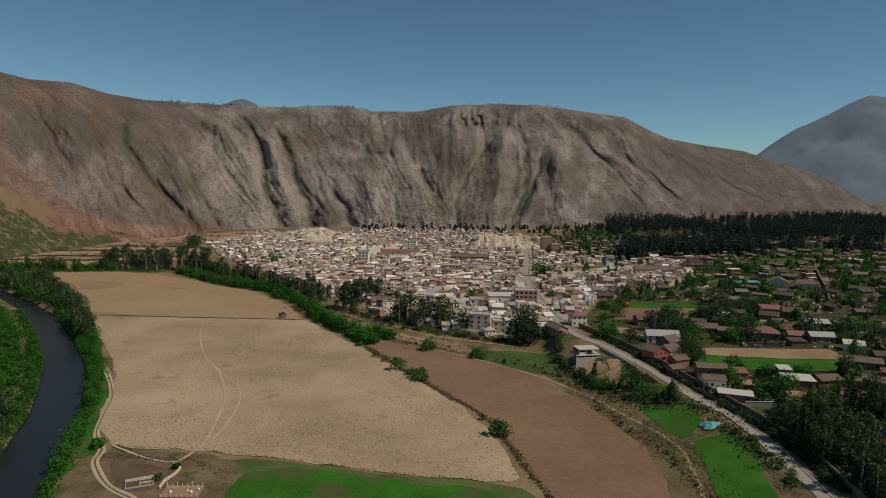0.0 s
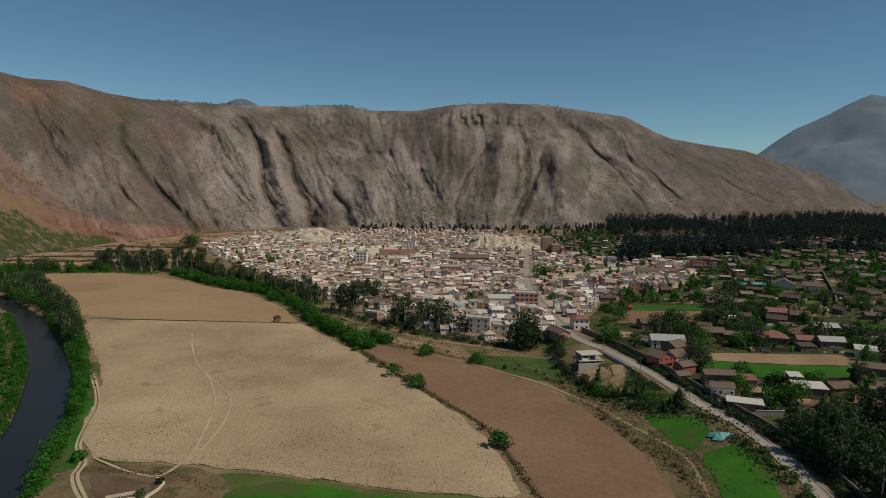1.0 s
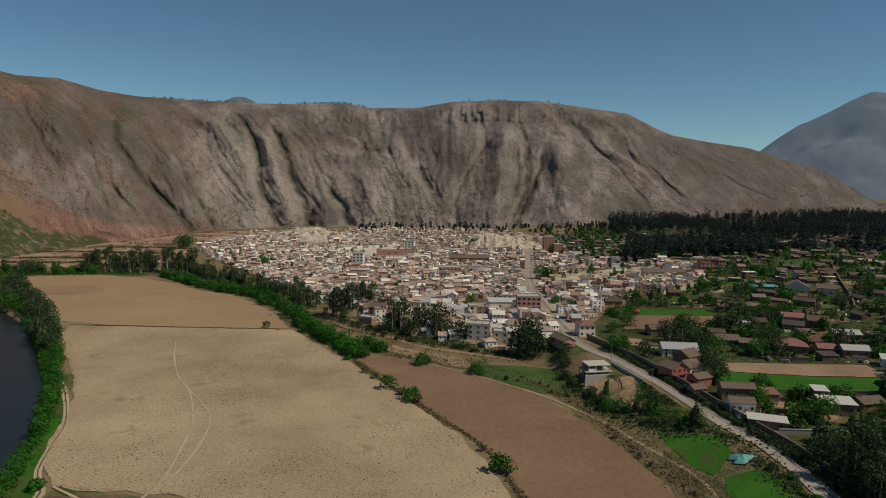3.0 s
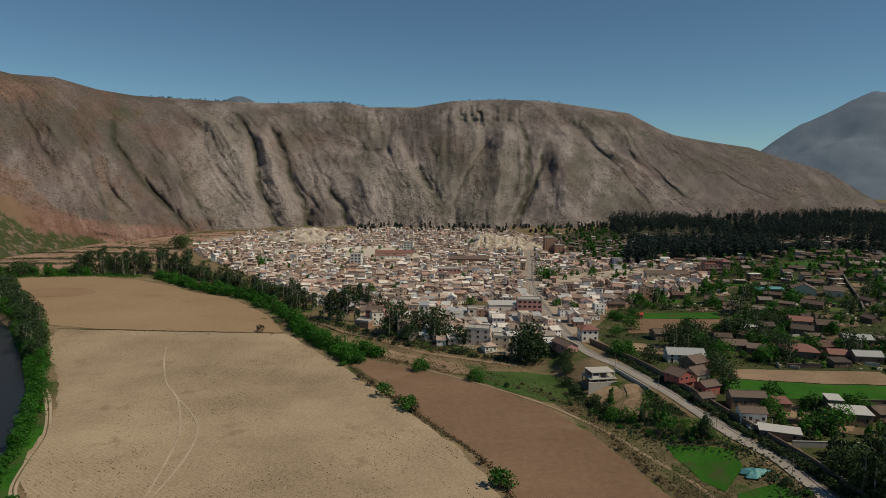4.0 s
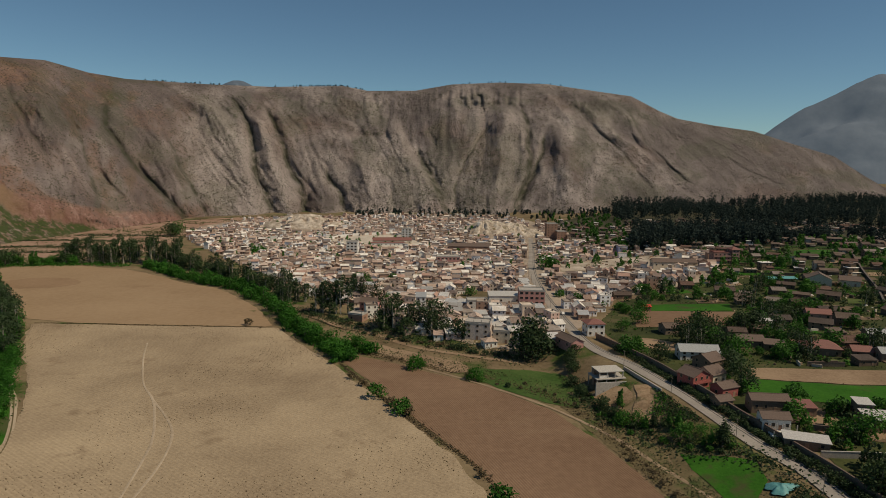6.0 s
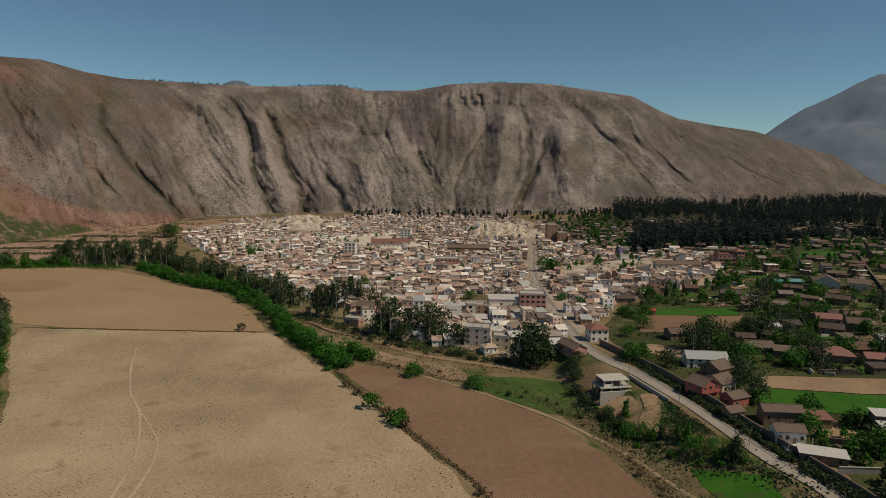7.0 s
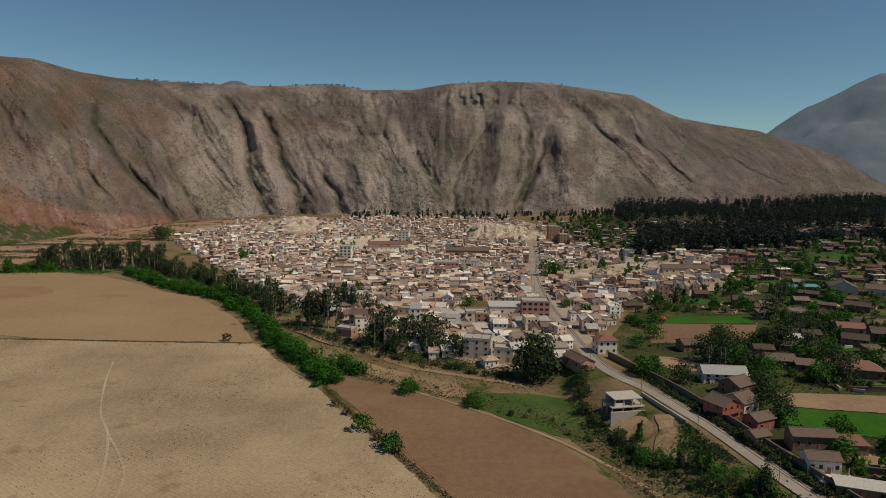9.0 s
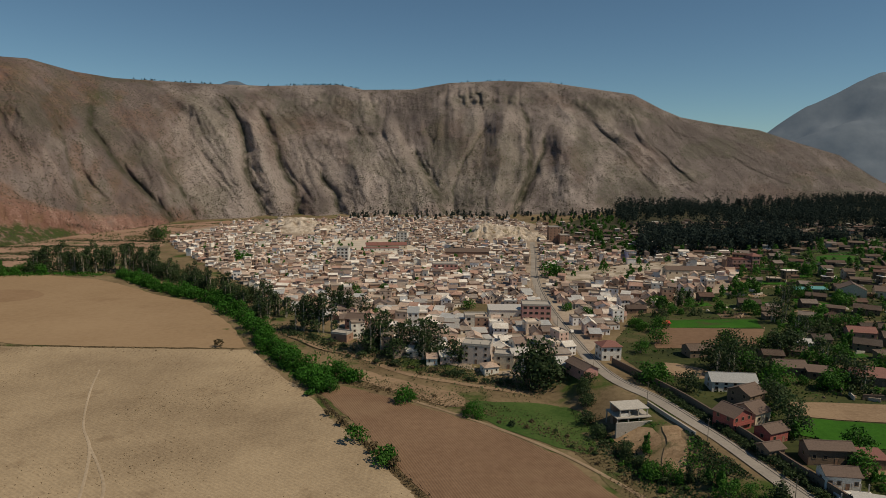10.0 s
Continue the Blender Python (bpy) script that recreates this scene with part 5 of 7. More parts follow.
def near_house(k, at):
    roof, w, d, h, st, wm, rm, label = near_kinds[k]
    if k in NEAR:
        return copy_at(NEAR[k], at)
    NEAR[k] = house(at, w, d, h, roof, wm, rm, label, "town houses", storeys=st, front=2 if w < 10 else 3, side=1, columns=4 if (roof == 'flat' and st == 2) else 0, tank=(roof == 'flat' and st == 3))
    return NEAR[k]


def far_house(sh, x, y, z, yaw, w, d, h, flat, g):
    """One house of the far part of the town, into a joined shape: main volume, wing, yard lean-to, openings."""
    at = pose(x, y, z, 0, 0, yaw)
    put = lambda pts: [tuple(at @ Vector(p)) for p in pts]

    def gable(cx, cy, w, d, h, rise):
        sec = [(-d / 2, -2), (d / 2, -2), (d / 2, h), (0, h + rise), (-d / 2, h)]
        sh.loft(put([(cx - w / 2, cy + b, c) for b, c in sec]), put([(cx + w / 2, cy + b, c) for b, c in sec]), 0)
        o, sl = .55, rise / (d / 2)
        e = d / 2 + o
        sec = [(-e, h - o * sl + .05), (0, h + rise + .05), (e, h - o * sl + .05), (e, h - o * sl + .27), (0, h + rise + .27), (-e, h - o * sl + .27)]
        sh.loft(put([(cx - w / 2 - o, cy + b, c) for b, c in sec]), put([(cx + w / 2 + o, cy + b, c) for b, c in sec]), 1)

    def slab(cx, cy, w, d, h):
        sh.box(cx - w / 2, cx + w / 2, cy - d / 2, cy + d / 2, -2, h, 0, at)
        sh.box(cx - w / 2 - .35, cx + w / 2 + .35, cy - d / 2 - .45, cy + d / 2 + .2, h + .01, h + .26, 3, at)

    def leanto(cx, cy, w, d, h, drop):
        sh.loft(put([(cx - w / 2, cy - d / 2, -2), (cx + w / 2, cy - d / 2, -2), (cx + w / 2, cy + d / 2, -2), (cx - w / 2, cy + d / 2, -2)]),
                put([(cx - w / 2, cy - d / 2, h - drop), (cx + w / 2, cy - d / 2, h - drop), (cx + w / 2, cy + d / 2, h), (cx - w / 2, cy + d / 2, h)]), 0)
        low = put([(cx - w / 2 - .3, cy - d / 2 - .5, h - drop * 1.1 + .03), (cx + w / 2 + .3, cy - d / 2 - .5, h - drop * 1.1 + .03), (cx + w / 2 + .3, cy + d / 2, h + .03), (cx - w / 2 - .3, cy + d / 2, h + .03)])
        sh.loft(low, [(p[0], p[1], p[2] + .18) for p in low], 1)

    main = d * g.uniform(.55, .8)
    back = (d - main) / 2
    if flat:
        slab(0, back, w, main, h)
        if g.random() < .5:
            ww = w * g.uniform(.35, .6)
            sh.box(-ww * .4, ww * .6, back - main * .3, back + main * .35, h + .27, h + 2.5, 0, at)
            sh.box(-ww * .4 - .2, ww * .6 + .2, back - main * .3 - .3, back + main * .35 + .2, h + 2.51, h + 2.66, g.choice((1, 3)), at)
        if g.random() < .5:      # parapet stubs and bare columns
            for cx in (-w / 2 + .2, 0, w / 2 - .2):
                sh.box(cx - .16, cx + .16, back - main / 2 + .05, back - main / 2 + .35, h + .27, h + g.uniform(.9, 1.9), 0, at)
    else:
        gable(0, back, w, main, h, .25 * main)
    rest = d - main
    if rest > 1.6:
        ww = w * g.uniform(.4, .75)
        cx = g.choice((-1, 1)) * (w - ww) / 2
        cy = -d / 2 + rest / 2
        hh = min(h - .4, g.choice((2.3, 2.5, 2.7, 4.6)))
        if g.random() < .55:
            leanto(cx, cy - .05, ww, rest - .1, hh, .6)
        else:
            slab(cx, cy - .05, ww, rest - .15, hh)
        if g.random() < .6:      # yard wall closing the plot
            ox = -cx / abs(cx) * (w / 2 - .1) if cx else 0
            sh.box(min(ox, cx), max(ox, cx), -d / 2 - .1, -d / 2 + .12, -1, 1.9, 0, at)
    face = back - main / 2
    n = max(1, int(w / 2.6))
    for s in range(max(1, int(h / 2.6))):
        for k in range(n):
            if g.random() < .8:
                cx = -w / 2 + w * (k + .5) / n
                sh.box(cx - .6, cx + .6, face - .05, face + .1, s * 2.6 + .8, s * 2.6 + 2.0, 2, at)
        sx = -w / 2 if x > 0 else w / 2
        sh.box(sx - .05, sx + .05, back - .6, back + .5, s * 2.6 + .9, s * 2.6 + 2.1, 2, at)


def build_town():
    g = random.Random(5)
    far = Shape()
    town = rounded(TOWN, 1)
    near = 0
    y, row = 366.0, 0
    while y < 1280:
        rowd = g.uniform(6.2, 8.8)
        x = -375 + g.uniform(0, 6)
        col = 0
        while x < 245:
            w = g.uniform(3.8, 8.4)
            cx, cy = x + w / 2 + (y - 400) * .05, y + g.uniform(-1.6, 1.6) + .08 * x
            x += w + g.choice((0.2, .4, .8, 1.2, 3.6))
            col += 1
            if col % 6 == 0:
                x += 5.0
            if not bool(inside(town, cx, cy)) or off_road(cx, cy) < 5 + w / 2 or not free(cx, cy, 3.2):
                continue
            if any(bool(inside(q, cx, cy)) for q in (PITCH, LOT, YARD)):
                continue
            mound = ((cx + 206) / 62) ** 2 + ((cy - 985) / 50) ** 2 < .8 or ((cx - 70) / 52) ** 2 + ((cy - 935) / 45) ** 2 < 1.1
            sparse = .28 if mound else .62 if cy > 1080 else (.55 if cx > 110 and cy > 680 else (.96 if cx < 66 else .86))
            if g.random() > sparse or (mound and ((cx - 70) / 45) ** 2 + ((cy - 930) / 40) ** 2 < .9):
                continue
            yaw = g.gauss(2, 6) + 15 * float(vnoise(cx / 80, cy / 80, 140)) + (0 if cx < 66 else -6)
            if cy < 545 and near < 400:
                k = g.choice((0, 0, 0, 1, 2, 2, 2, 3, 4, 4, 4, 5, 6, 7, 8, 8, 9, 9))
                k0 = near_kinds[k]
                sx = max(.55, min(1.2, w / k0[1]))
                near_house(k, pose(cx, cy, hz(cx, cy), 0, 0, yaw) @ Matrix.Diagonal((sx, min(1.1, (rowd - .3) / k0[2]), g.uniform(.72, 1.0), 1)))
                near += 1
            else:
                flat = g.random() < .42
                h = g.choice((2.5, 2.7, 2.8, 3.0, 3.2, 5.0, 5.2, 7.4)) * g.uniform(.9, 1.06)
                turn = g.choice((0, 0, 0, 90, 90, -90, 180))
                far_house(far, cx, cy, hz(cx, cy), yaw + turn, (rowd - .4) if abs(turn) == 90 else w, w if abs(turn) == 90 else rowd - .4, h, flat, g)
        y += rowd + (.5 if row % 3 else 4.0)
        row += 1
    tagged(new("town_houses", far.mesh("town_houses", WALL_I, ROOF_I, GLASS, FLAT_I)), "densely packed plastered houses with tiled roofs", "houses", kind="stuff")


build_town()

# scattered far houses east and right of the town
def near_plot(x, y, m):
    return any(bool(inside(q, x + a, y + b)) for q in EAST_PLOTS for a, b in ((0, 0), (m, 0), (-m, 0), (0, m), (0, -m)))


def build_outskirts():
    g = random.Random(9)
    far = Shape()
    for _ in range(1500):
        y = 270 + 900 * g.random() ** 1.2
        x = g.uniform(118, 215 + (y - 270) * .66)
        if bool(inside(TOWN, x, y)) or not free(x, y, 7) or near_plot(x, y, 8) or off_road(x, y) < 12:
            continue
        taken.append((x, y, 5))
        if y < 520:
            if vnoise(x / 26, y / 26, 151) < -.12:
                continue
            near_house(g.choice((10, 10, 11, 12, 13)), pose(x, y, hz(x, y), 0, 0, g.gauss(-8, 14)) @ Matrix.Diagonal((g.uniform(.7, 1.05), g.uniform(.85, 1.15), g.uniform(.78, .98), 1)))
            continue
        w, d = g.uniform(6, 13), g.uniform(6, 8.5)
        far_house(far, x, y, hz(x, y), g.gauss(-8, 12), w, d, g.choice((2.8, 3, 3.2, 5.4)), g.random() < .3, g)
        if len(taken) > 560:
            break
    tagged(new("outlying_houses", far.mesh("outlying_houses", EWALL_I, EROOF_I, GLASS, FLAT_I)), "scattered farmhouses among the trees", "houses", kind="stuff")


EAST_PLOTS = [[(127, 314), (164, 302), (192, 297), (184, 284), (151, 286), (137, 290), (121, 300)], [(132, 327), (192, 316), (194, 298), (165, 303), (127, 315)], [(118, 440), (171, 428), (156, 398), (107, 400)],
              [(128, 457), (177, 449), (171, 431), (121, 439)], [(321, 651), (348, 640), (320, 594), (298, 608)]]
build_outskirts()

# ---- walls along the road ----
def beside_points(line, off, step):
    return [(x - math.sin(a) * off, y + math.cos(a) * off, a) for x, y, a in along(line, step)]


def long_wall(name, line, height, thick, mat, capmat, label):
    top = thing(name, pose(0, 0, 0), label, "wall")
    rows = along(line, 4)
    s, c = Shape(), Shape()
    for (x0, y0, a), (x1, y1, _) in zip(rows, rows[1:]):
        z0, z1 = hz(x0, y0), hz(x1, y1)
        nx, ny = -math.sin(a) * thick / 2, math.cos(a) * thick / 2
        lo = [(x0 + nx, y0 + ny, z0 - 1.5), (x0 - nx, y0 - ny, z0 - 1.5), (x1 - nx, y1 - ny, z1 - 1.5), (x1 + nx, y1 + ny, z1 - 1.5)]
        hi = [(p[0], p[1], zz + height) for p, zz in zip(lo, (z0, z0, z1, z1))]
        s.loft(lo, hi)
        k = 1.5
        lo = [(x0 + nx * k, y0 + ny * k, z0 + height + .003), (x0 - nx * k, y0 - ny * k, z0 + height + .003), (x1 - nx * k, y1 - ny * k, z1 + height + .003), (x1 + nx * k, y1 + ny * k, z1 + height + .003)]
        c.loft(lo, [(p[0], p[1], p[2] + .15) for p in lo])
    part("wall", s.mesh("wall", mat), top)
    part("coping", c.mesh("coping", capmat), top)
    return top


long_wall("roadside_wall", [(123, 170), (125, 225), (115, 262), (104, 297), (95, 332), (84, 362), (79, 376)], 2.6, .4, ADOBE, CLAY, "adobe wall with clay coping along the road")
long_wall("roadside_wall", [(88, 300), (80, 328)], 1.2, .4, CONCRETE, CONCRETE, "low concrete parapet beside the road")
long_wall("town_wall", [(79, 540), (110, 536), (140, 532)], 4.5, .4, ADOBE, CLAY, "long adobe wall at the town edge")
long_wall("field_wall", [(122, 252), (150, 248), (172, 240)], 2.2, .35, CONCRETE, CONCRETE, "grey concrete field wall with posts")
long_wall("school_wall", [(-150, 851), (-134, 912), (-100, 940), (-72, 957)], 3.4, .5, WHITE, WHITE, "white school yard wall")
long_wall("school_wall", [(-85, 772), (-55, 780), (-20, 838)], 2.6, .5, WHITE, WHITE, "white school yard wall")

# ---- planting ----
def area_growth(name, poly, n, height, size, mat, label, seed, keep_off=()):
    """Low growth in drifts over a piece of land, one mass."""
    q = np.random.default_rng(seed)
    P = np.array(poly)
    x, y = q.uniform(P[:, 0].min(), P[:, 0].max(), n), q.uniform(P[:, 1].min(), P[:, 1].max(), n)
    ok = (np.abs(river_off(x, y)) > 10.5) & inside(poly, x, y) & (fbm(x / 22, y / 22, 3, seed) + .9 * vnoise(x / 4, y / 4, seed + 9) > q.uniform(-.1, .7, n)) & (np.abs(x - np.interp(y, ROAD_Y, ROAD_X)) > 6)
    for k in keep_off:
        ok &= ~inside(k, x, y)
    x, y = x[ok], y[ok]
    V, F = leaf_cloud([(0, 0, 0, 1, 1)], len(x), size, seed)
    V = V.reshape(len(x), 4, 3)
    V = V - V.mean(1)[:, None, :]
    z = land(x, y) + .12 + q.uniform(0, 1, len(x)) ** 1.5 * height * (.3 + .7 * S(-.3, .8, fbm(x / 9, y / 9, 2, seed + 3)))
    V = V + np.stack([x, y, z], -1)[:, None, :]
    tagged(new(name, tri_cloud(name, V.reshape(-1, 3), F, mat)), label, "undergrowth", kind="stuff")


def undergrowth(name, line, width, per_m, height, size, mat, label, seed):
    """Low tangled growth along a line, one mass."""
    q = np.random.default_rng(seed)
    pts = np.array([(x, y, a) for x, y, a in along(line, 1.0)])
    n = int(len(pts) * per_m)
    k = q.integers(0, len(pts), n)
    off = q.normal(0, width / 3, n)
    x = pts[k, 0] - np.sin(pts[k, 2]) * off + q.uniform(-.6, .6, n)
    y = pts[k, 1] + np.cos(pts[k, 2]) * off + q.uniform(-.6, .6, n)
    dry = np.abs(river_off(x, y)) > 10
    x, y = x[dry], y[dry]
    n = len(x)
    lump = .35 + .65 * S(-.5, .6, fbm(x / 5, y / 5, 2, seed))
    V, F = leaf_cloud([(0, 0, 0, 1, 1)], n, size, seed)
    V = V.reshape(n, 4, 3)
    V = V - V.mean(1)[:, None, :]
    z = land(x, y) + .12 + q.uniform(0, 1, n) * height * lump
    V = V + np.stack([x, y, z], -1)[:, None, :]
    return tagged(new(name, tri_cloud(name, V.reshape(-1, 3), F, mat)), label, "undergrowth", kind="stuff")


def belt(kinds, line, width, step, lo=.8, hi=1.2, group="", shift=0.0):
    for x, y, a in along(line, step):
        if vnoise(x / 9, y / 9, 131) < -.55:
            continue
        off = rnd.uniform(-width / 2, width / 2) + shift
        px, py = x - math.sin(a) * off + rnd.uniform(-.5, .5) * step, y + math.cos(a) * off + rnd.uniform(-.5, .5) * step
        if abs(float(river_off(px, py))) > 11.5:
            plant(rnd.choice(kinds), px, py, rnd.uniform(lo, hi), group)


HEDGE = [(-262, 622), (-228, 588), (-197, 558), (-155, 524), (-135, 496), (-112, 462), (-94, 432), (-86, 415), (-59, 374), (-43, 352)]
belt(LUSHBUSHES + LUSHES, HEDGE, 4, 2.4, .85, 1.25, "lush hedge", 2)
belt(LUSHBUSHES + LUSHES, HEDGE, 5, 3.0, .8, 1.2, "lush hedge", 6)
undergrowth("hedge_undergrowth", [(x + 2.5, y + 2) for x, y in HEDGE], 8, 44, 2.8, .40, LUSH, "lush green undergrowth below the hedge", 501)
EDGE = [(-44, 351), (-23, 314), (-9, 291), (2, 273), (16, 250), (22, 232), (28, 205), (33, 184), (37, 165)]
belt(DRYBUSHES, EDGE, .8, 3.6, .25, .5, "field-edge bushes")
for kinds, x, y, s in ((LUSHBUSHES, -47.5, 351, 1.1), (DRYBUSHES, -35, 330, 1.5), (DRYBUSHES, -29.5, 321.5, 1.5), (BUSHES, -21.6, 308, 2.03), (DRYBUSHES, -15.5, 300, 1.7), (BUSHES, -12, 294, 1.80), (BUSHES, -10.5, 291.5, 1.50),
                       (DRYBUSHES, -8, 290.5, 1.6), (DRYBUSHES, 16.5, 245, 1.1), (BUSHES, 22.5, 229, 1.95), (DRYBUSHES, 23.5, 228, 1.2), (BUSHES, 21, 230, 1.20)):
    plant(kinds[1], x, y, s, "field-edge bushes")
belt(DRYBUSHES + BUSHES[2:], [(-100, 414), (-160, 411), (-224, 409)], .6, 22, .3, .5, "field-edge bushes")
plant(DRYBUSHES[1], -106, 415, 1.9)
undergrowth("field_bank_growth", EDGE, 1.3, 34, .7, .24, DRYLEAF, "dry tangled growth on the field bank", 503)
undergrowth("ditch_growth", [(-98, 412), (-160, 411.6), (-226, 411.6)], .8, 14, .4, .22, DRYLEAF, "dry weeds along the field ditch", 505)
BANK = [(-50, 376), (-15, 356), (18, 338), (40, 322), (56, 300), (64, 272), (72, 240), (80, 205), (82, 170)]
undergrowth("bank_growth", BANK, 6, 22, .9, .3, DRYLEAF, "dry brown weeds on the field bank", 507)
undergrowth("bank_scrub", [(x + 6, y + 5) for x, y in BANK], 8, 12, 1.1, .3, WEED, "dull green weeds on the bank", 509)
# bank between the ploughed field and the town
belt(DRYBUSHES + SCRUBS[:1], [(-50, 376), (-15, 356), (18, 338), (40, 322), (56, 300), (64, 272), (72, 240), (80, 205), (82, 170)], 7, 3.6, .4, .9, "bank scrub")
belt(LUSHES, [(-50, 375), (-37.5, 371), (-26, 363.5), (-18, 358)], 3, 4.2, .85, 1.15, "bank trees")
for x, y, s in ((-9, 345.5, .95), (-6.5, 346, .7), (17.5, 333, .8), (20, 331.5, .55)):
    plant(LUSHES[2], x, y, s)
belt(DRYBUSHES + SCRUBS, [(-80, 440), (-55, 420), (-34, 402), (-6, 384), (20, 372), (38, 366)], 7, 2.6, .7, 1.2, "bank scrub")
# eucalyptus belt below the town
belt(EUCAS, [(-345, 648), (-300, 650), (-262, 655), (-238, 640)], 18, 2.6, .95, 1.4, "eucalyptus belt")
belt(EUCAS + DARKS, [(-236, 640), (-193, 596), (-150, 545), (-121, 510), (-92, 470)], 15, 2.7, .65, 1.0, "eucalyptus belt")
belt(SCRUBS, [(-236, 632), (-193, 588), (-150, 537), (-121, 502), (-92, 464)], 10, 4, .8, 1.3, "eucalyptus belt")
belt(EUCAS, [(-72, 447), (-66, 441), (-58, 437)], 6, 2.6, .9, 1.15, "eucalyptus belt")
belt(EUCAS, [(-66, 492), (-58, 488), (-48, 486), (-42, 482)], 8, 2.6, .7, .95, "eucalyptus belt")
belt(EUCAS, [(-34, 412), (-24, 408), (-16, 405), (-6, 402), (2, 400)], 10, 3.4, .9, 1.3, "eucalyptus grove")
belt(SCRUBS + DARKS[2:], [(-36, 408), (-20, 402), (4, 394), (14, 388)], 6, 3.0, .8, 1.2, "eucalyptus grove")
belt(DARKS[:2], [(44, 366), (50, 363), (55, 362)], 6, 1.8, 1.1, 1.6, "dark trees")
# river banks
belt(DARKS + EUCAS[2:3] + LUSHES, [(-345, 540), (-300, 480), (-262, 440), (-232, 400), (-206, 362), (-190, 340)], 9, 3.0, .8, 1.15, "river trees")
belt(LUSHES + LUSHBUSHES, [(-190, 345), (-170, 310), (-154, 282), (-145, 262), (-138, 240), (-130, 222), (-123, 205), (-115, 180)], 3, 2.4, .55, .85, "river trees", -2)
belt(LUSHBUSHES + SCRUBS, [(-205, 345), (-180, 305), (-165, 280), (-155, 262), (-146, 240), (-139, 220), (-131, 195)], 3, 2.4, .6, .9, "river bushes")
undergrowth("near_shore_growth", [(RX + 12.5, RY) for RX, RY in zip(RIVER_X[3:11], RIVER_Y[3:11])], 5, 60, 2.2, .36, LUSH, "lush growth hanging over the water", 561)
undergrowth("far_shore_growth", [(RX - 12.5, RY) for RX, RY in zip(RIVER_X[3:11], RIVER_Y[3:11])], 6, 80, 2.0, .36, LUSH, "lush growth hanging over the far shore", 563)


def river_wood(poly, count, seed):
    """Mixed trees standing close together on a river bank."""
    g = random.Random(seed)
    n = 0
    while n < count:
        x, y = g.uniform(min(p[0] for p in poly), max(p[0] for p in poly)), g.uniform(min(p[1] for p in poly), max(p[1] for p in poly))
        if bool(inside(poly, x, y)) and abs(float(river_off(x, y))) > 12:
            plant(g.choice(DARKS[:1] + EUCAS[2:3] + LUSHES + BROADS), x, y, g.uniform(.8, 1.25), "river wood")
            n += 1


river_wood([(-395, 545), (-345, 548), (-262, 440), (-236, 396), (-252, 392), (-315, 455)], 75, 41)
river_wood([(-296, 405), (-340, 458), (-420, 545), (-470, 530), (-390, 440), (-330, 392)], 55, 43)
belt(LUSHBUSHES, [(-330, 420), (-262, 362), (-222, 320), (-200, 285), (-185, 260), (-176, 235), (-168, 205), (-158, 170)], 14, 2.2, .8, 1.3, "river bushes", 6)
plant(LUSHBUSHES[0], -117.5, 211, 1.25)
belt(DARKS + LUSHES, [(-172, 240), (-166, 222), (-160, 204), (-156, 186), (-150, 165)], 9, 1.7, .8, 1.15, "river trees")
belt(LUSHES + DARKS, [(-150, 150), (-144, 168), (-138, 182), (-131, 196)], 10, 1.8, .8, 1.2, "river trees")
undergrowth("shore_growth", [(-150, 150), (-144, 168), (-134, 190), (-126, 205)], 16, 80, 2.4, .36, LUSH, "lush growth on the river bank", 519)
undergrowth("west_field_growth", [(-450, 600), (-400, 618), (-360, 622), (-320, 634), (-280, 632)], 16, 30, 2.4, .6, LUSH, "lush growth beyond the harrowed field", 521)
belt(LUSHES + DARKS[:1] + POPLARS[:1], [(-450, 600), (-420, 618), (-395, 622), (-370, 625), (-335, 640)], 22, 2.6, .9, 1.5, "field-edge trees")
undergrowth("river_bank_growth", [(-345, 538), (-262, 436), (-206, 358), (-168, 300), (-150, 262), (-140, 225), (-130, 190)], 9, 60, 2.2, .36, LUSH, "lush growth on the river bank", 511)
undergrowth("far_bank_growth", [(-340, 450), (-262, 368), (-222, 315), (-198, 272), (-184, 240), (-172, 205), (-160, 170)], 26, 110, 2.4, .38, LUSH, "lush growth on the far river bank", 513)
undergrowth("road_bank_growth", [(60, 314), (66, 294), (74, 276), (82, 264), (96, 256), (106, 244), (109, 200)], 9, 34, 1.6, .42, EUCA, "dark weeds on the road bank", 515)
area_growth("garden_growth", [(62, 306), (78, 286), (86, 300), (98, 262), (100, 254), (84, 262), (66, 284)], 9000, 1.6, .34, LEAF, "green garden growth on the road bank", 541)
area_growth("bank_weeds", [(54, 342), (64, 334), (66, 318), (66, 298), (78, 284), (86, 290), (100, 256), (110, 242), (112, 170), (84, 170), (80, 222), (66, 264), (58, 300)], 46000, .8, .22, WEED, "dull green weeds over the road bank", 543, [[(82, 261), (101, 250), (100, 240), (90, 229), (85, 236)], [(94, 231), (107, 229), (109, 214), (104, 198), (100, 165), (88, 165), (91, 205), (91, 218)]])
CUTS = [[(64, 318), (77, 313), (80, 300), (72, 291), (65, 298)], [(78, 310), (86, 311), (86, 295), (78, 282), (73, 288)]]
area_growth("slope_growth", [(58, 322), (64, 296), (76, 276), (92, 258), (108, 246), (112, 256), (100, 286), (88, 308), (80, 312), (70, 322)], 60000, 1.2, .3, EUCA, "dark green growth on the slope below the road", 565, CUTS)
area_growth("slope_greenery", [(58, 322), (64, 296), (76, 276), (92, 258), (108, 246), (112, 256), (100, 286), (88, 308), (80, 312), (70, 322)], 30000, .9, .26, LEAF, "green weeds on the slope below the road", 567, CUTS)
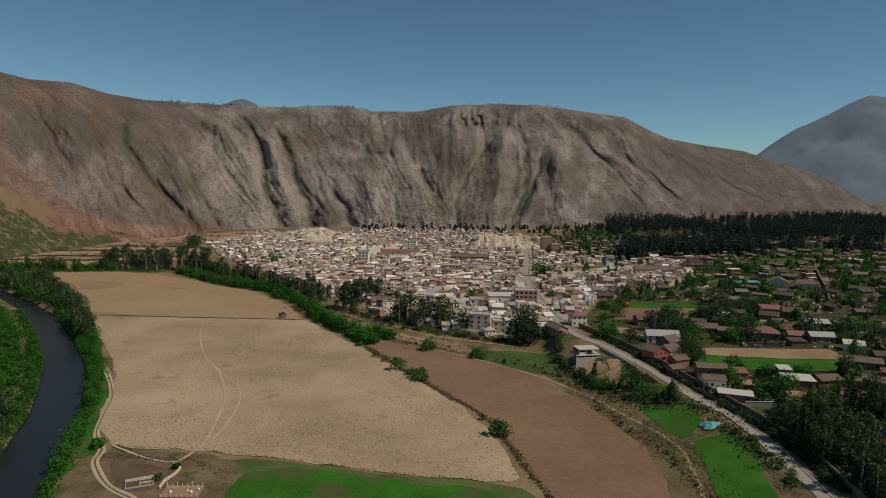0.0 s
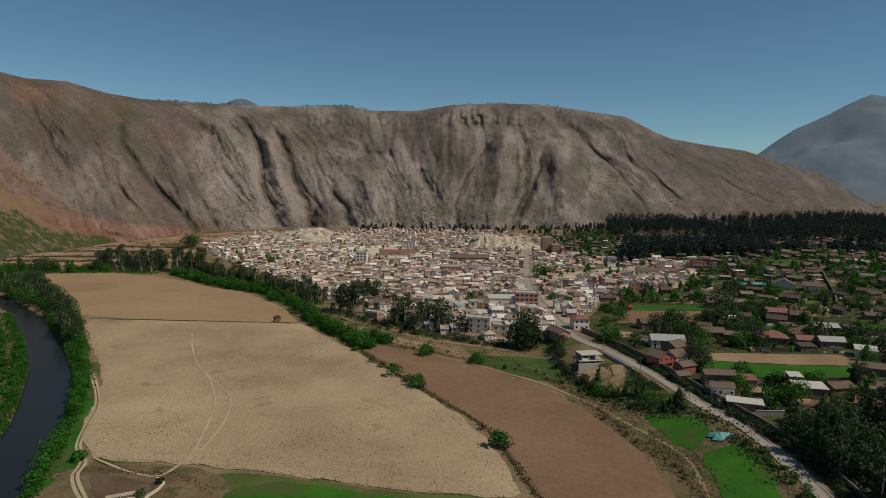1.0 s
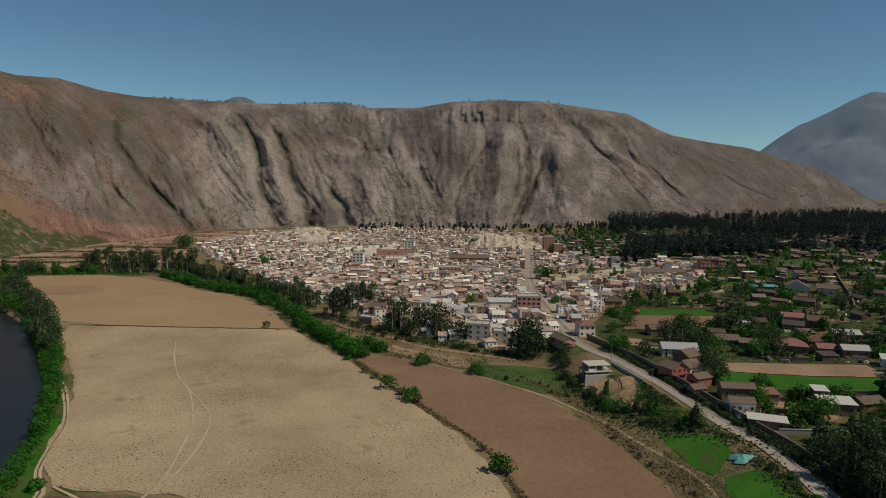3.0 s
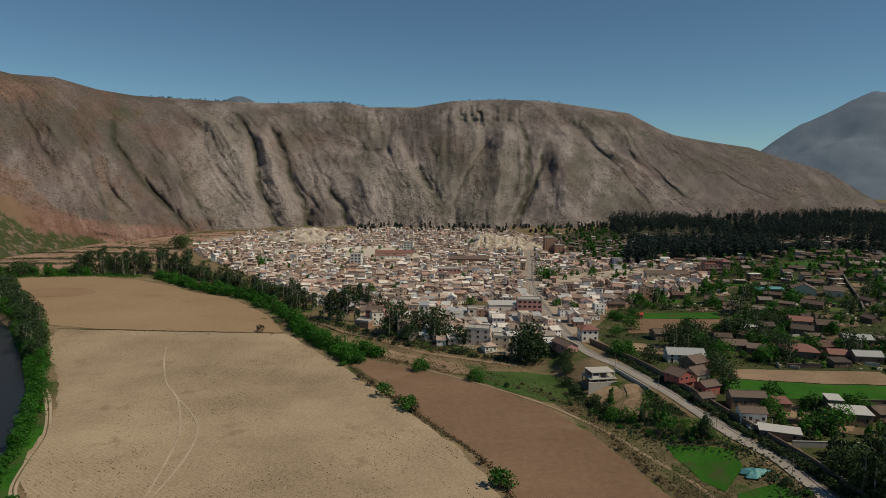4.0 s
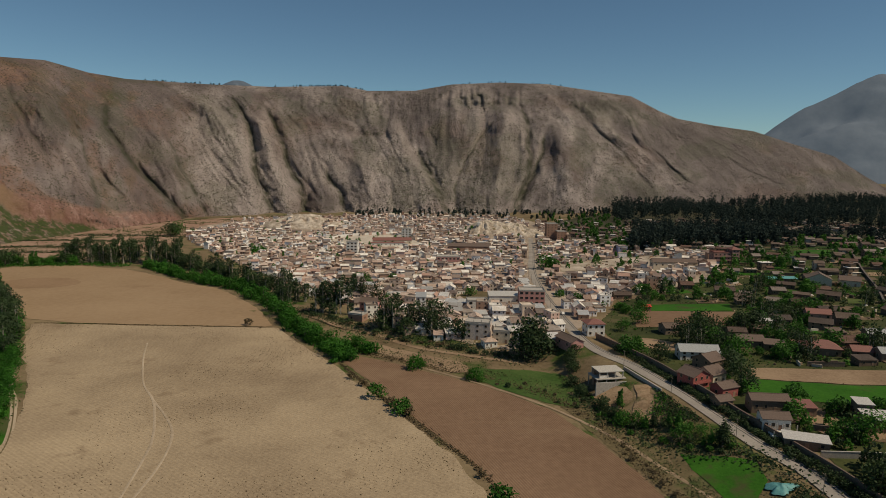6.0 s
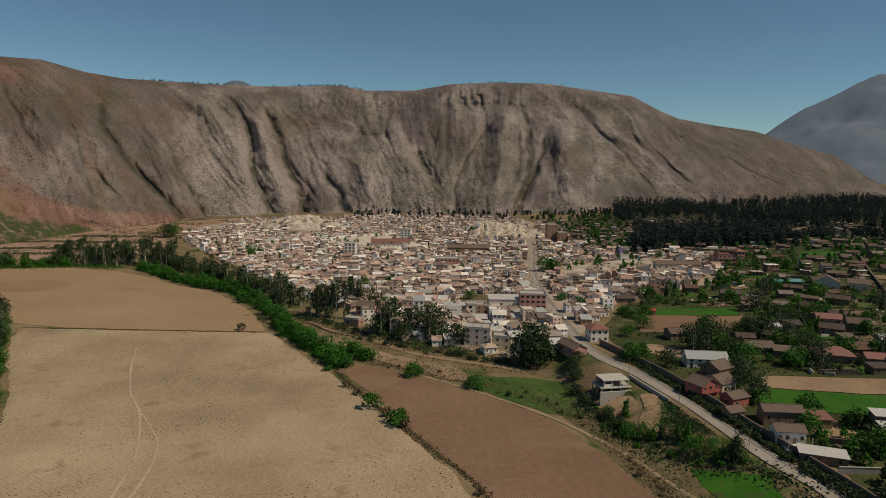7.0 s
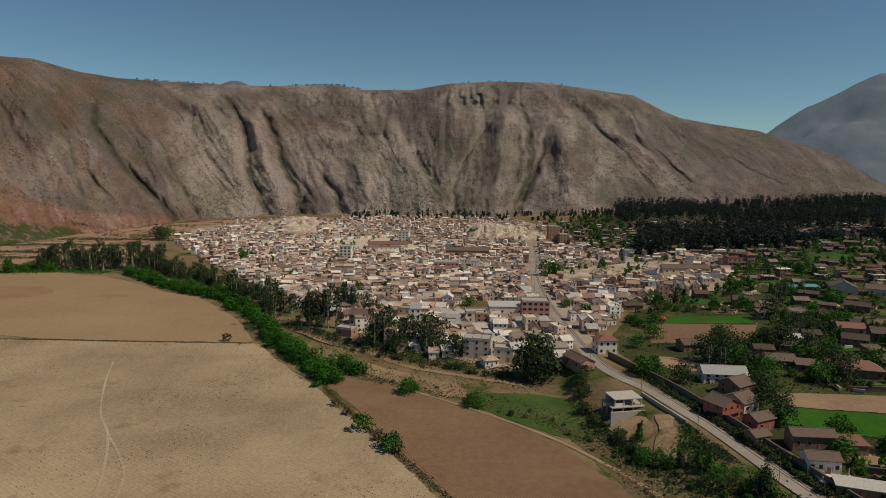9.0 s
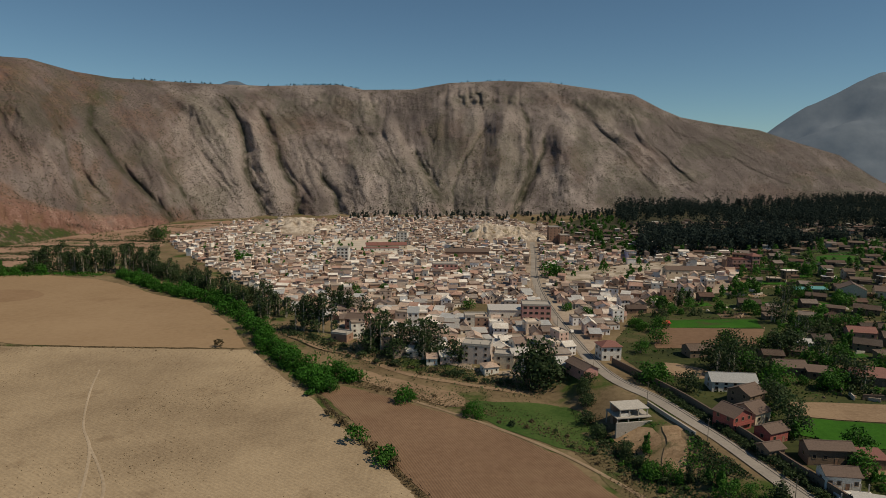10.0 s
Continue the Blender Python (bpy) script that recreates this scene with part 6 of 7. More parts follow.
area_growth("foot_scrub", [(-330, 905), (-385, 1085), (-255, 1205), (-250, 1290), (-420, 1160), (-500, 1000), (-430, 900)], 22000, 2.0, .9, WEED, "dull scrub on the pinkish earth at the mountain foot", 569)
area_growth("terrace_weeds", [(-66, 428), (-30, 398), (15, 368), (50, 352), (60, 338), (54, 338), (20, 352), (-10, 366), (-46, 394)], 9000, 1.3, .34, WEED, "weeds and low bushes on the terrace below the town", 545)
area_growth("paddock_weeds", [(90, 350), (125, 300), (205, 300), (205, 475), (122, 484), (86, 402)], 16000, 1.0, .36, WEED, "dull green weeds between the farm plots", 547, EAST_PLOTS)
undergrowth("roadside_hedge", [(122, 185), (122, 226), (112, 262), (101, 297), (92, 332), (84, 356)], 3.0, 60, 2.6, .36, EUCA, "dark hedge along the roadside wall", 523)
undergrowth("town_bank_growth", [(-90, 452), (-55, 418), (-30, 402), (0, 386), (30, 370), (50, 358)], 12, 30, 1.4, .4, EUCA, "dark weeds on the bank below the town", 517)
belt(SCRUBS + DARKS[2:], [(64, 352), (61, 338), (60, 322), (63, 306), (69, 292)], 2.0, 2.0, .35, .6, "ditch hedge")
# bank left of the road
belt(BROADS + POPLARS + POPLARS + DARKS[:1], [(71, 292), (78, 282), (84, 272), (90, 262), (96, 258)], 13, 2.4, .35, .75, "roadside trees")
belt(SCRUBS + BUSHES, [(62, 310), (70, 290), (78, 274), (88, 262), (98, 256)], 11, 2.6, .5, .9, "roadside bushes")
belt(BUSHES + SCRUBS, [(108, 160), (111, 200), (110, 228), (104, 248)], 4, 4, .6, 1.1, "roadside bushes")
plant(POPLARS[0], 72, 298, .8)
plant(POPLARS[2], 95, 260, 1.0)
plant(POPLARS[1], 86, 274, .9)
belt(SCRUBS, [(121, 190), (121, 228), (111, 262), (100, 297), (91, 332)], 1.2, 2.2, .6, .95, "roadside bushes")
# east: trees that stand out
for kinds, x, y, s in ((BROADS, 89, 349, 1.1), (BROADS, 94, 351, 1.0), (DARKS, 100, 341, .9), (DARKS, 120, 368, 1.0), (DARKS, 127, 366, 1.1), (DARKS, 133, 368, 1.0), (EUCAS, 138, 372, .6), (DARKS, 156, 384, 1.1),
                       (DARKS, 163, 386, 1.2), (BROADS, 176, 371, 1.0), (BROADS, 160, 366, .9), (DARKS, 127, 330, .9), (DARKS, 124, 320, .8), (BROADS, 126, 276, .9), (BROADS, 121, 441, .7), (DARKS, 120, 300, .8), (DARKS, 122, 309, .9)):
    plant(rnd.choice(kinds), x, y, s, "farm trees")
belt(BROADS + BUSHES, [(100, 392), (110, 410), (116, 430), (104, 452), (86, 470)], 5, 5, .6, .9, "farm trees")
belt(EUCAS + DARKS, [(150, 190), (142, 205), (138, 220), (148, 236), (160, 246), (172, 232), (185, 240)], 12, 2.6, .7, 1.0, "dark roadside grove")
belt(EUCAS, [(125, 150), (127, 180), (129, 205), (129, 222)], 4, 3.2, .7, 1.0, "dark roadside grove")
belt(DARKS, [(128, 180), (129, 210), (128, 235)], 6, 4, .7, 1.0, "dark roadside grove")
belt(SCRUBS, [(132, 180), (134, 210), (140, 240)], 12, 2.5, .9, 1.3, "dark roadside grove")


def build_grove():
    """Trees scattered over the farms east of the road."""
    g = random.Random(3)
    n = 0
    while n < 640:
        y = 262 + 560 * g.random() ** 1.15
        x = g.uniform(118, 235 + (y - 262) * .66)
        if near_plot(x, y - 3, 4) or off_road(x, y) < 9 or not free(x, y, 2.5):
            continue
        if bool(inside(TOWN, x, y)) and g.random() < .85:
            continue
        if vnoise(x / 38, y / 38, 91) < -.05 and g.random() < .75:
            continue
        if y < 500:
            plant(g.choice(BROADS + DARKS[:1] + SCRUBS + BUSHES + EUCAS[2:3] + POPLARS), x, y, g.uniform(.5, 1.05), "farm trees")
        else:
            FAR_GROVE.append((x, y, g.uniform(3, 10), g.uniform(1.6, 3.6)))
        n += 1
    for _ in range(330):          # in the town's yards
        y = 420 + 640 * g.random()
        x = g.uniform(-280, 190)
        if bool(inside(TOWN, x, y)) and off_road(x, y) > 7:
            if y < 600:
                plant(g.choice(BROADS + DARKS[2:] + BUSHES + POPLARS[1:]), x, y, g.uniform(.4, .85), "town trees")
            else:
                YARD_TREES.append((x, y, g.uniform(3, 7), g.uniform(1.3, 2.8)))


FAR_GROVE, YARD_TREES = [], []
build_grove()


area_growth("red_bank_growth", [(-560, 560), (-420, 640), (-300, 690), (-335, 900), (-400, 980), (-520, 860), (-640, 700)], 46000, 1.6, .75, WEED, "sparse green bushes on the pinkish banks", 537)
for _line, _seed in (([(-520, 800), (-430, 824), (-334, 818)], 551), ([(-500, 738), (-420, 756), (-345, 752)], 553), ([(-470, 880), (-400, 892), (-336, 884)], 555), ([(-520, 700), (-440, 704), (-372, 716)], 557)):
    undergrowth("terrace_scrub", _line, 9, 9, 2.2, .8, EUCA, "dark scrub along an eroded terrace edge", _seed)
FARMS = [(120, 180), (250, 190), (330, 330), (420, 560), (500, 740), (330, 780), (250, 640), (212, 530), (128, 488), (84, 400), (92, 350), (112, 290), (128, 240)]
def build_yards():
    """Small garden plots and trodden yards among the farms."""
    g = random.Random(77)
    spots = []
    kinds = ((BRIGHT, "small green garden plot"), (MEADOW, "green grassy plot between farmhouses"), (DIRT, "trodden dirt yard between farmhouses"), (YARD_EARTH, "dark trodden yard by a farmhouse"), (OLIVE, "olive pasture plot between hedges"))
    while len(spots) < 105:
        y = 262 + 470 * g.random()
        x = g.uniform(128, 225 + (y - 262) * .6)
        w, d = g.uniform(4, 11), g.uniform(3, 7)
        r = max(w, d) + 2
        if near_plot(x, y, r) or off_road(x, y) < r + 6 or bool(inside(TOWN, x, y)) or not bool(inside(FARMS, x, y)) or any(math.hypot(x - a, y - b) < r + c for a, b, c in spots):
            continue
        spots.append((x, y, r))
        t = radians(g.gauss(-12, 10))
        quad = [(x + a * w * math.cos(t) - b * d * math.sin(t), y + a * w * math.sin(t) + b * d * math.cos(t)) for a, b in ((-1, -1), (1, -.8), (1.1, 1), (-.9, 1))]
        mat, label = g.choice(kinds)
        patch("garden_plot", quad, mat, .6, label, "plot", 5, 0, .7)


build_yards()


def build_yard_walls():
    """Adobe walls round the farmyards."""
    g = random.Random(83)
    n = 0
    while n < 46:
        y = 265 + 330 * g.random()
        x = g.uniform(128, 215 + (y - 262) * .6)
        t = radians(g.gauss(-12, 8) + (90 if g.random() < .4 else 0))
        w = g.uniform(5, 14)
        ends = [(x + k * w * math.cos(t), y + k * w * math.sin(t)) for k in (-1, -.5, 0, .5, 1)]
        if bool(inside(TOWN, x, y)) or any(near_plot(a, b, 2) or off_road(a, b) < 8 or not free(a, b, 1.5) for a, b in ends):
            continue
        long_wall("yard_wall", [ends[0], ends[-1]], g.uniform(1.6, 2.3), .4, g.choice((ADOBE, ADOBE, CREAM)), CLAY, "adobe yard wall with clay coping")
        n += 1


build_yard_walls()
def build_clutter():
    """Rubble, stacked timber, sheets and broken walls lying about the farmyards."""
    g = random.Random(91)
    sh = Shape()
    n = 0
    while n < 900:
        y = 258 + 400 * g.random() ** 1.1
        x = g.uniform(126, 215 + (y - 258) * .6)
        if off_road(x, y) < 9 or near_plot(x, y, 2) or vnoise(x / 17, y / 17, 181) < .05:
            continue
        n += 1
        z = hz(x, y)
        at = pose(x, y, z + .1, g.uniform(-8, 8), g.uniform(-8, 8), g.uniform(0, 180))
        k = g.random()
        if k < .4:          # heap
            r, h = g.uniform(.4, 1.5), g.uniform(.3, .9)
            ring = lambda q, zz: [tuple(at @ Vector((q * math.cos(a * 1.047) * (1 + .3 * math.sin(a * 2 + x)), q * math.sin(a * 1.047), zz))) for a in range(6)]
            sh.loft(ring(r, -.2), ring(r * .45, h))
        elif k < .7:        # planks or sheets
            w, d = g.uniform(.8, 3), g.uniform(.3, 1.2)
            sh.box(-w / 2, w / 2, -d / 2, d / 2, 0, g.uniform(.12, .5), 0, at)
        else:               # stub of wall
            w = g.uniform(1.5, 6)
            sh.box(-w / 2, w / 2, -.18, .18, -.5, g.uniform(.7, 1.7), 0, at)
    tagged(new("yard_clutter", sh.mesh("yard_clutter", varied("yard_rubble", [(.40, .30, .21), (.26, .19, .135), (.55, .47, .38), (.20, .14, .10), (.66, .62, .56), (.33, .22, .15)], 'island', .9))), "rubble, timber and broken walls in the farmyards", "rubble", kind="stuff")


build_clutter()
area_growth("farm_scrub", FARMS, 60000, 1.8, .5, EUCA, "dark scrub and weeds over the farmland", 531, EAST_PLOTS)
area_growth("farm_greenery", FARMS, 36000, 1.4, .5, LEAF, "green garden growth over the farmland", 533, EAST_PLOTS)
area_growth("river_meadow_growth", [(-150, 150), (-178, 245), (-209, 310), (-290, 420), (-340, 470), (-470, 430), (-420, 200), (-330, 120)], 30000, 1.6, .6, LUSH, "lush tall growth beyond the river", 535)


def leaf_stand(name, spots, leaves, size, mat, label, seed):
    """Far woods, joined: each spot x, y, height, radius."""
    Vs, Fs, k = [], [], 0
    g = random.Random(seed)
    for i, (x, y, hh, r) in enumerate(spots):
        z = hz(x, y)
        blobs = [(g.uniform(-.3, .3) * r, g.uniform(-.3, .3) * r, hh * f, r * (1.05 - .6 * f), 1.3) for f in (.25, .45, .65, .82)]
        V, F = leaf_cloud(blobs, leaves, size, seed + i)
        Vs.append(V + (x, y, z))
        Fs.append(F + k)
        k += len(V)
    return tagged(new(name, tri_cloud(name, np.concatenate(Vs), np.concatenate(Fs), mat)), label, "trees", kind="stuff")


g = random.Random(17)
woods = []
while len(woods) < 2500:
    y = 690 + 1250 * g.random()
    x = g.uniform(185 + (y - 690) * .22, 480 + (y - 690) * .75)
    dense = vnoise(x / 60, y / 80, 95) + .6 * vnoise(x / 24, y / 30, 96) + (.7 if y > 1200 else 0)
    if 250 + (y - 700) * .42 > x > 185 + (y - 700) * .28 and y < 980:
        dense += .75        # the tall grove nearest to the town
    if dense > .26:
        tall = (23 if y > 1150 else 17) + 7 * vnoise(x / 45, y / 45, 97)
        woods.append((x, y, tall * g.uniform(.6, 1.25), g.uniform(2.8, 8.5)))
leaf_stand("far_woods", woods, 86, 1.15, WOOD, "dark eucalyptus woods filling the valley floor", 200)
foot = []
for _ in range(150):
    u = g.uniform(640, 1190)
    y = float(np.interp(u, FOOT_U, FOOT_Y)) - g.uniform(5, 130)
    foot.append(((u - 797) / 1149 * y, y, g.uniform(6, 14), g.uniform(2.2, 4)))
leaf_stand("valley_trees", [(g.uniform(175, 300), g.uniform(700, 1320), g.uniform(4, 9), g.uniform(1.8, 3.6)) for _ in range(210)], 80, .85, LEAF, "scattered green trees on the outskirts", 8000)
leaf_stand("far_farm_trees", FAR_GROVE, 130, .6, LEAF, "scattered green trees on the far farms", 9000)
leaf_stand("yard_trees", YARD_TREES, 110, .55, LEAF, "green trees in the far town yards", 9500)
leaf_stand("roadside_grove", [(g.uniform(129, 190), g.uniform(165, 246), g.uniform(5, 11), g.uniform(2, 4)) for _ in range(110)], 130, .55, EUCA, "dense dark grove beside the road", 5000)
orchard = []
while len(orchard) < 330:
    y = 255 + 380 * g.random()
    x = g.uniform(118, 230 + (y - 262) * .66)
    if not near_plot(x, y - 2, 3) and off_road(x, y) > 8 and free(x, y, 2) and vnoise(x / 24, y / 24, 171) > -.25 and not bool(inside(TOWN, x, y)):
        orchard.append((x, y, g.uniform(2, 5.5), g.uniform(1.2, 2.8)))
leaf_stand("orchard_trees", orchard[:190], 110, .42, EUCA, "dark bushes and fruit trees between the farmhouses", 6000)
leaf_stand("garden_trees", orchard[190:], 110, .42, LEAF, "green bushes and fruit trees between the farmhouses", 7000)
leaf_stand("foothill_trees", foot, 60, 1.2, WOOD, "row of dark trees at the mountain foot", 2000)

crest = []
for _ in range(75):
    u = g.choice((g.uniform(545, 640), g.uniform(500, 660), g.uniform(290, 420), g.uniform(700, 1000)))
    x, y, z = front(np.array(u), np.array(1.03))
    crest.append((float(x), float(y), float(z), g.uniform(3, 7), g.uniform(1, 2)))
_V, _F, _k = [], [], 0
for i, (x, y, z, hh, r) in enumerate(crest):
    V, F = leaf_cloud([(0, 0, hh * .4, r, 1.4), (0, 0, hh * .75, r * .6, 1.4)], 26, .8, 3000 + i)
    _V.append(V + (x, y, z)), _F.append(F + _k)
    _k += len(V)
tagged(new("ridge_trees", tri_cloud("ridge_trees", np.concatenate(_V), np.concatenate(_F), WOOD)), "tiny dark trees along the mountain crest", "trees", kind="stuff")

# shrubs on the mountain side
def build_shrubs():
    n = 50000
    q = np.random.default_rng(23)
    u, v = q.uniform(-150, 1560, n), q.uniform(0, .99, n) ** 1.1
    ok = (fbm(u / 30, v * 9, 3, 55) > -.35) & ((v > np.interp(u, APRON_U, FAN_TOP)) | (v < np.interp(u, APRON_U, SLOPE_TOP)) | (u > 280))
    P = front(u[ok], v[ok])
    m = len(P)
    r = ((.45 + 1.5 * q.uniform(0, 1, m) ** 2.2) * np.where(u[ok] < 350, .75, 1))[:, None]
    base = np.array([(1, 0, 0), (-.5, .87, 0), (-.5, -.87, 0), (0.1, 0, 1.1)])
    ang = q.uniform(0, 6.28, m)
    ca, sa = np.cos(ang)[:, None], np.sin(ang)[:, None]
    X = base[None, :, 0] * ca - base[None, :, 1] * sa
    Y = base[None, :, 0] * sa + base[None, :, 1] * ca
    V = np.stack([X * r, Y * r, np.broadcast_to(base[None, :, 2], X.shape) * r - .2], -1) + P[:, None, :]
    F = (np.array([(0, 1, 3), (1, 2, 3), (2, 0, 3)])[None] + 4 * np.arange(m)[:, None, None]).reshape(-1, 3)
    tagged(new("mountain_shrubs", tri_cloud("mountain_shrubs", V.reshape(-1, 3), F, SHRUB)), "sparse dry shrubs on the mountain side", "shrubs", kind="stuff")


build_shrubs()

# stubble clods and tufts
def build_tufts(n, seed, mat, lean, label):
    q = np.random.default_rng(seed)
    x, y = q.uniform(-230, 30, n), q.uniform(190, 412, n)
    ok = inside(STUBBLE_FIELD, x, y) & (vnoise(x / 26, y / 26, 15) + .5 * vnoise(x / 7, y / 7, 16) + lean * (x + 70) / 90 > q.uniform(-.2, .9, n))
    x, y = x[ok], y[ok]
    m = len(x)
    r = q.uniform(.08, .30, m)[:, None] * (1 + .5 * (q.uniform(0, 1, m) > .93))[:, None]
    base = np.array([(1, 0, 0), (-.5, .87, 0), (-.5, -.87, 0), (0.1, 0, .9)])
    ang = q.uniform(0, 6.28, m)
    ca, sa = np.cos(ang)[:, None], np.sin(ang)[:, None]
    V = np.stack([(base[:, 0] * ca - base[:, 1] * sa) * r + x[:, None], (base[:, 0] * sa + base[:, 1] * ca) * r + y[:, None], base[None, :, 2] * r + (land(x, y) + .16)[:, None]], -1)
    F = (np.array([(0, 1, 3), (1, 2, 3), (2, 0, 3)])[None] + 4 * np.arange(m)[:, None, None]).reshape(-1, 3)
    tagged(new("stubble_tufts", tri_cloud("stubble_tufts", V.reshape(-1, 3), F, mat)), label, "tufts", kind="stuff")


build_tufts(46000, 29, CHAFF, 0, "straw tufts and clods in the stubble")
build_tufts(17000, 31, DRYLEAF, .5, "dark tufts scattered in the stubble")


# ---- the farmyard below the stubble field ----
def ruin(x, y, yaw):
    top = thing("roofless_ruin", pose(x, y, hz(x, y) + .15, 0, 0, yaw), "low pale footings of a roofless ruin", "ruin")
    taken.append((x, y, 5))
    for k, (x0, x1, y0, y1, h) in enumerate(((-4, 4, -2.6, -2.25, .5), (-4, 4, 2.3, 2.65, 1.1), (-4, -3.65, -2.25, 2.3, .7), (3.65, 4, -2.25, 2.3, .6), (-.2, .15, -2.25, 2.3, .6), (.153, 3.647, -.2, .15, .5))):
        s = Shape()
        s.loft([(x0, y0, -.6), (x1, y0, -.6), (x1, y1, -.6), (x0, y1, -.6)], [(x0 + .04, y0 + .04, h * .8), (x1 - .04, y0 + .04, h), (x1 - .04, y1 - .04, h * .9), (x0 + .04, y1 - .04, h * .7)])
        part("wall", s.mesh("wall", CREAM if k % 2 else CONCRETE), top)


ruin(-91, 185.5, 24)


def post_shed(x, y, yaw):
    """A brick floor with two rows of bare posts and a few pale bundles."""
    top = thing("post_shed", pose(x, y, hz(x, y) + .15, 0, 0, yaw), "roofless shed of pale posts on brick footings", "shed")
    taken.append((x, y, 7))
    s = Shape()
    s.box(-5.5, 5.5, -3.2, 3.0, -.6, .35)
    part("footing", s.mesh("footing", plain("worn_adobe_brick", (.30, .19, .12), .95)), top)
    for k in range(8):
        for r, h in ((-2.9, 1.3), (2.7, 2.2)):
            s, c = Shape(), -5.2 + 10.4 * k / 7
            hh = h * (.8 + .25 * math.sin(k * 2.3 + r))
            s.loft([(c - .13, r - .13, .353), (c + .13, r - .13, .353), (c + .13, r + .13, .353), (c - .13, r + .13, .353)], [(c - .1, r - .1, hh), (c + .12, r - .1, hh), (c + .12, r + .1, hh), (c - .1, r + .1, hh)])
            part("post", s.mesh("post", CREAM), top)
    s = Shape()
    s.box(-5.4, 5.4, 2.58, 2.82, .36, .8)
    part("low_wall", s.mesh("low_wall", CREAM), top)


post_shed(-76, 180.5, 3)
for hx, hy, k in ((-79, 179.6, .75), (-74.5, 181, .6), (-73, 180, .8), (-71.6, 182, .6)):
    s = Shape()
    ring = lambda r, z: [(r * math.cos(a * .7854), r * math.sin(a * .7854), z) for a in range(8)]
    s.loft(ring(.5, 0), ring(.62, .5))
    s.loft(ring(.62, .5), ring(.25, .95))
    thing("sack_heap", pose(hx, hy, hz(hx, hy) + .5, 0, 0, 40 * k) @ Matrix.Diagonal((k, k, k, 1)), "white sack heap on the brick floor", "sacks", "farmyard sacks", s.mesh("sack_heap", WHITE))
long_wall("yard_wall", [(-86.2, 198.6), (-82.2, 194.7), (-84.0, 187.3), (-82.8, 178.5)], .8, .35, CREAM, CREAM, "low pale kerb along the yard path")
plant(SCRUBS[0], -84.5, 196.5, .8, "farmyard bushes")
plant(BUSHES[1], -86.5, 187.5, .8, "farmyard bushes")
undergrowth("yard_growth", [(-112, 204), (-96, 203), (-80, 201), (-66, 190)], 3, 8, .6, .3, DRYLEAF, "dry weeds along the farmyard", 523)
# teal tarpaulin heap by the crop plot
def tarp_heap(x, y):
    q = np.random.default_rng(77)
    a, r = np.meshgrid(np.linspace(0, 2 * math.pi, 40), np.linspace(0, 1, 12))
    R = 1 + .25 * np.sin(a * 3 + 1) + .12 * np.sin(a * 7)
    X, Y = x + 4.2 * r * R * np.cos(a), y + 2.6 * r * R * np.sin(a)
    Z = land(X, Y) + .6 + 1.3 * (1 - r ** 2) + .5 * fbm(X * .9, Y * .9, 3, 78) * (1 - r)
    tagged(new("tarpaulin", grid_mesh("tarpaulin", np.stack([X, Y, Z], -1), TEAL)), "heap covered by a crumpled teal tarpaulin", "tarpaulin")


tarp_heap(102, 236)


# ---- small things along the road and in the town ----
def utility_pole(x, y, yaw):
    top = thing("utility_pole", pose(x, y, hz(x, y), 0, 0, yaw), "weathered wooden utility pole with a crossarm", "pole", "roadside poles")
    s = Shape()
    ring = lambda r, z: [(r * math.cos(k * .7854), r * math.sin(k * .7854), z) for k in range(8)]
    s.loft(ring(.11, -.8), ring(.07, 7.4))
    part("post", s.mesh("post", BARK), top)
    s = Shape()
    s.box(-.8, .8, .06, .16, 6.9, 7.0)
    part("crossarm", s.mesh("crossarm", BARK), top)
    for k in (-.75, 0, .75):
        s = Shape()
        s.loft([(k + .05 * math.cos(a), .15 + .05 * math.sin(a), 7.003) for a in (0, 1.57, 3.14, 4.71)], [(k + .03 * math.cos(a), .15 + .03 * math.sin(a), 7.15) for a in (0, 1.57, 3.14, 4.71)])
        part("insulator", s.mesh("insulator", GLASS), top)
    return top


for x, y, a in beside_points(MAIN, 4.6, 34):
    if 180 < y < 620:
        utility_pole(x, y, math.degrees(a))


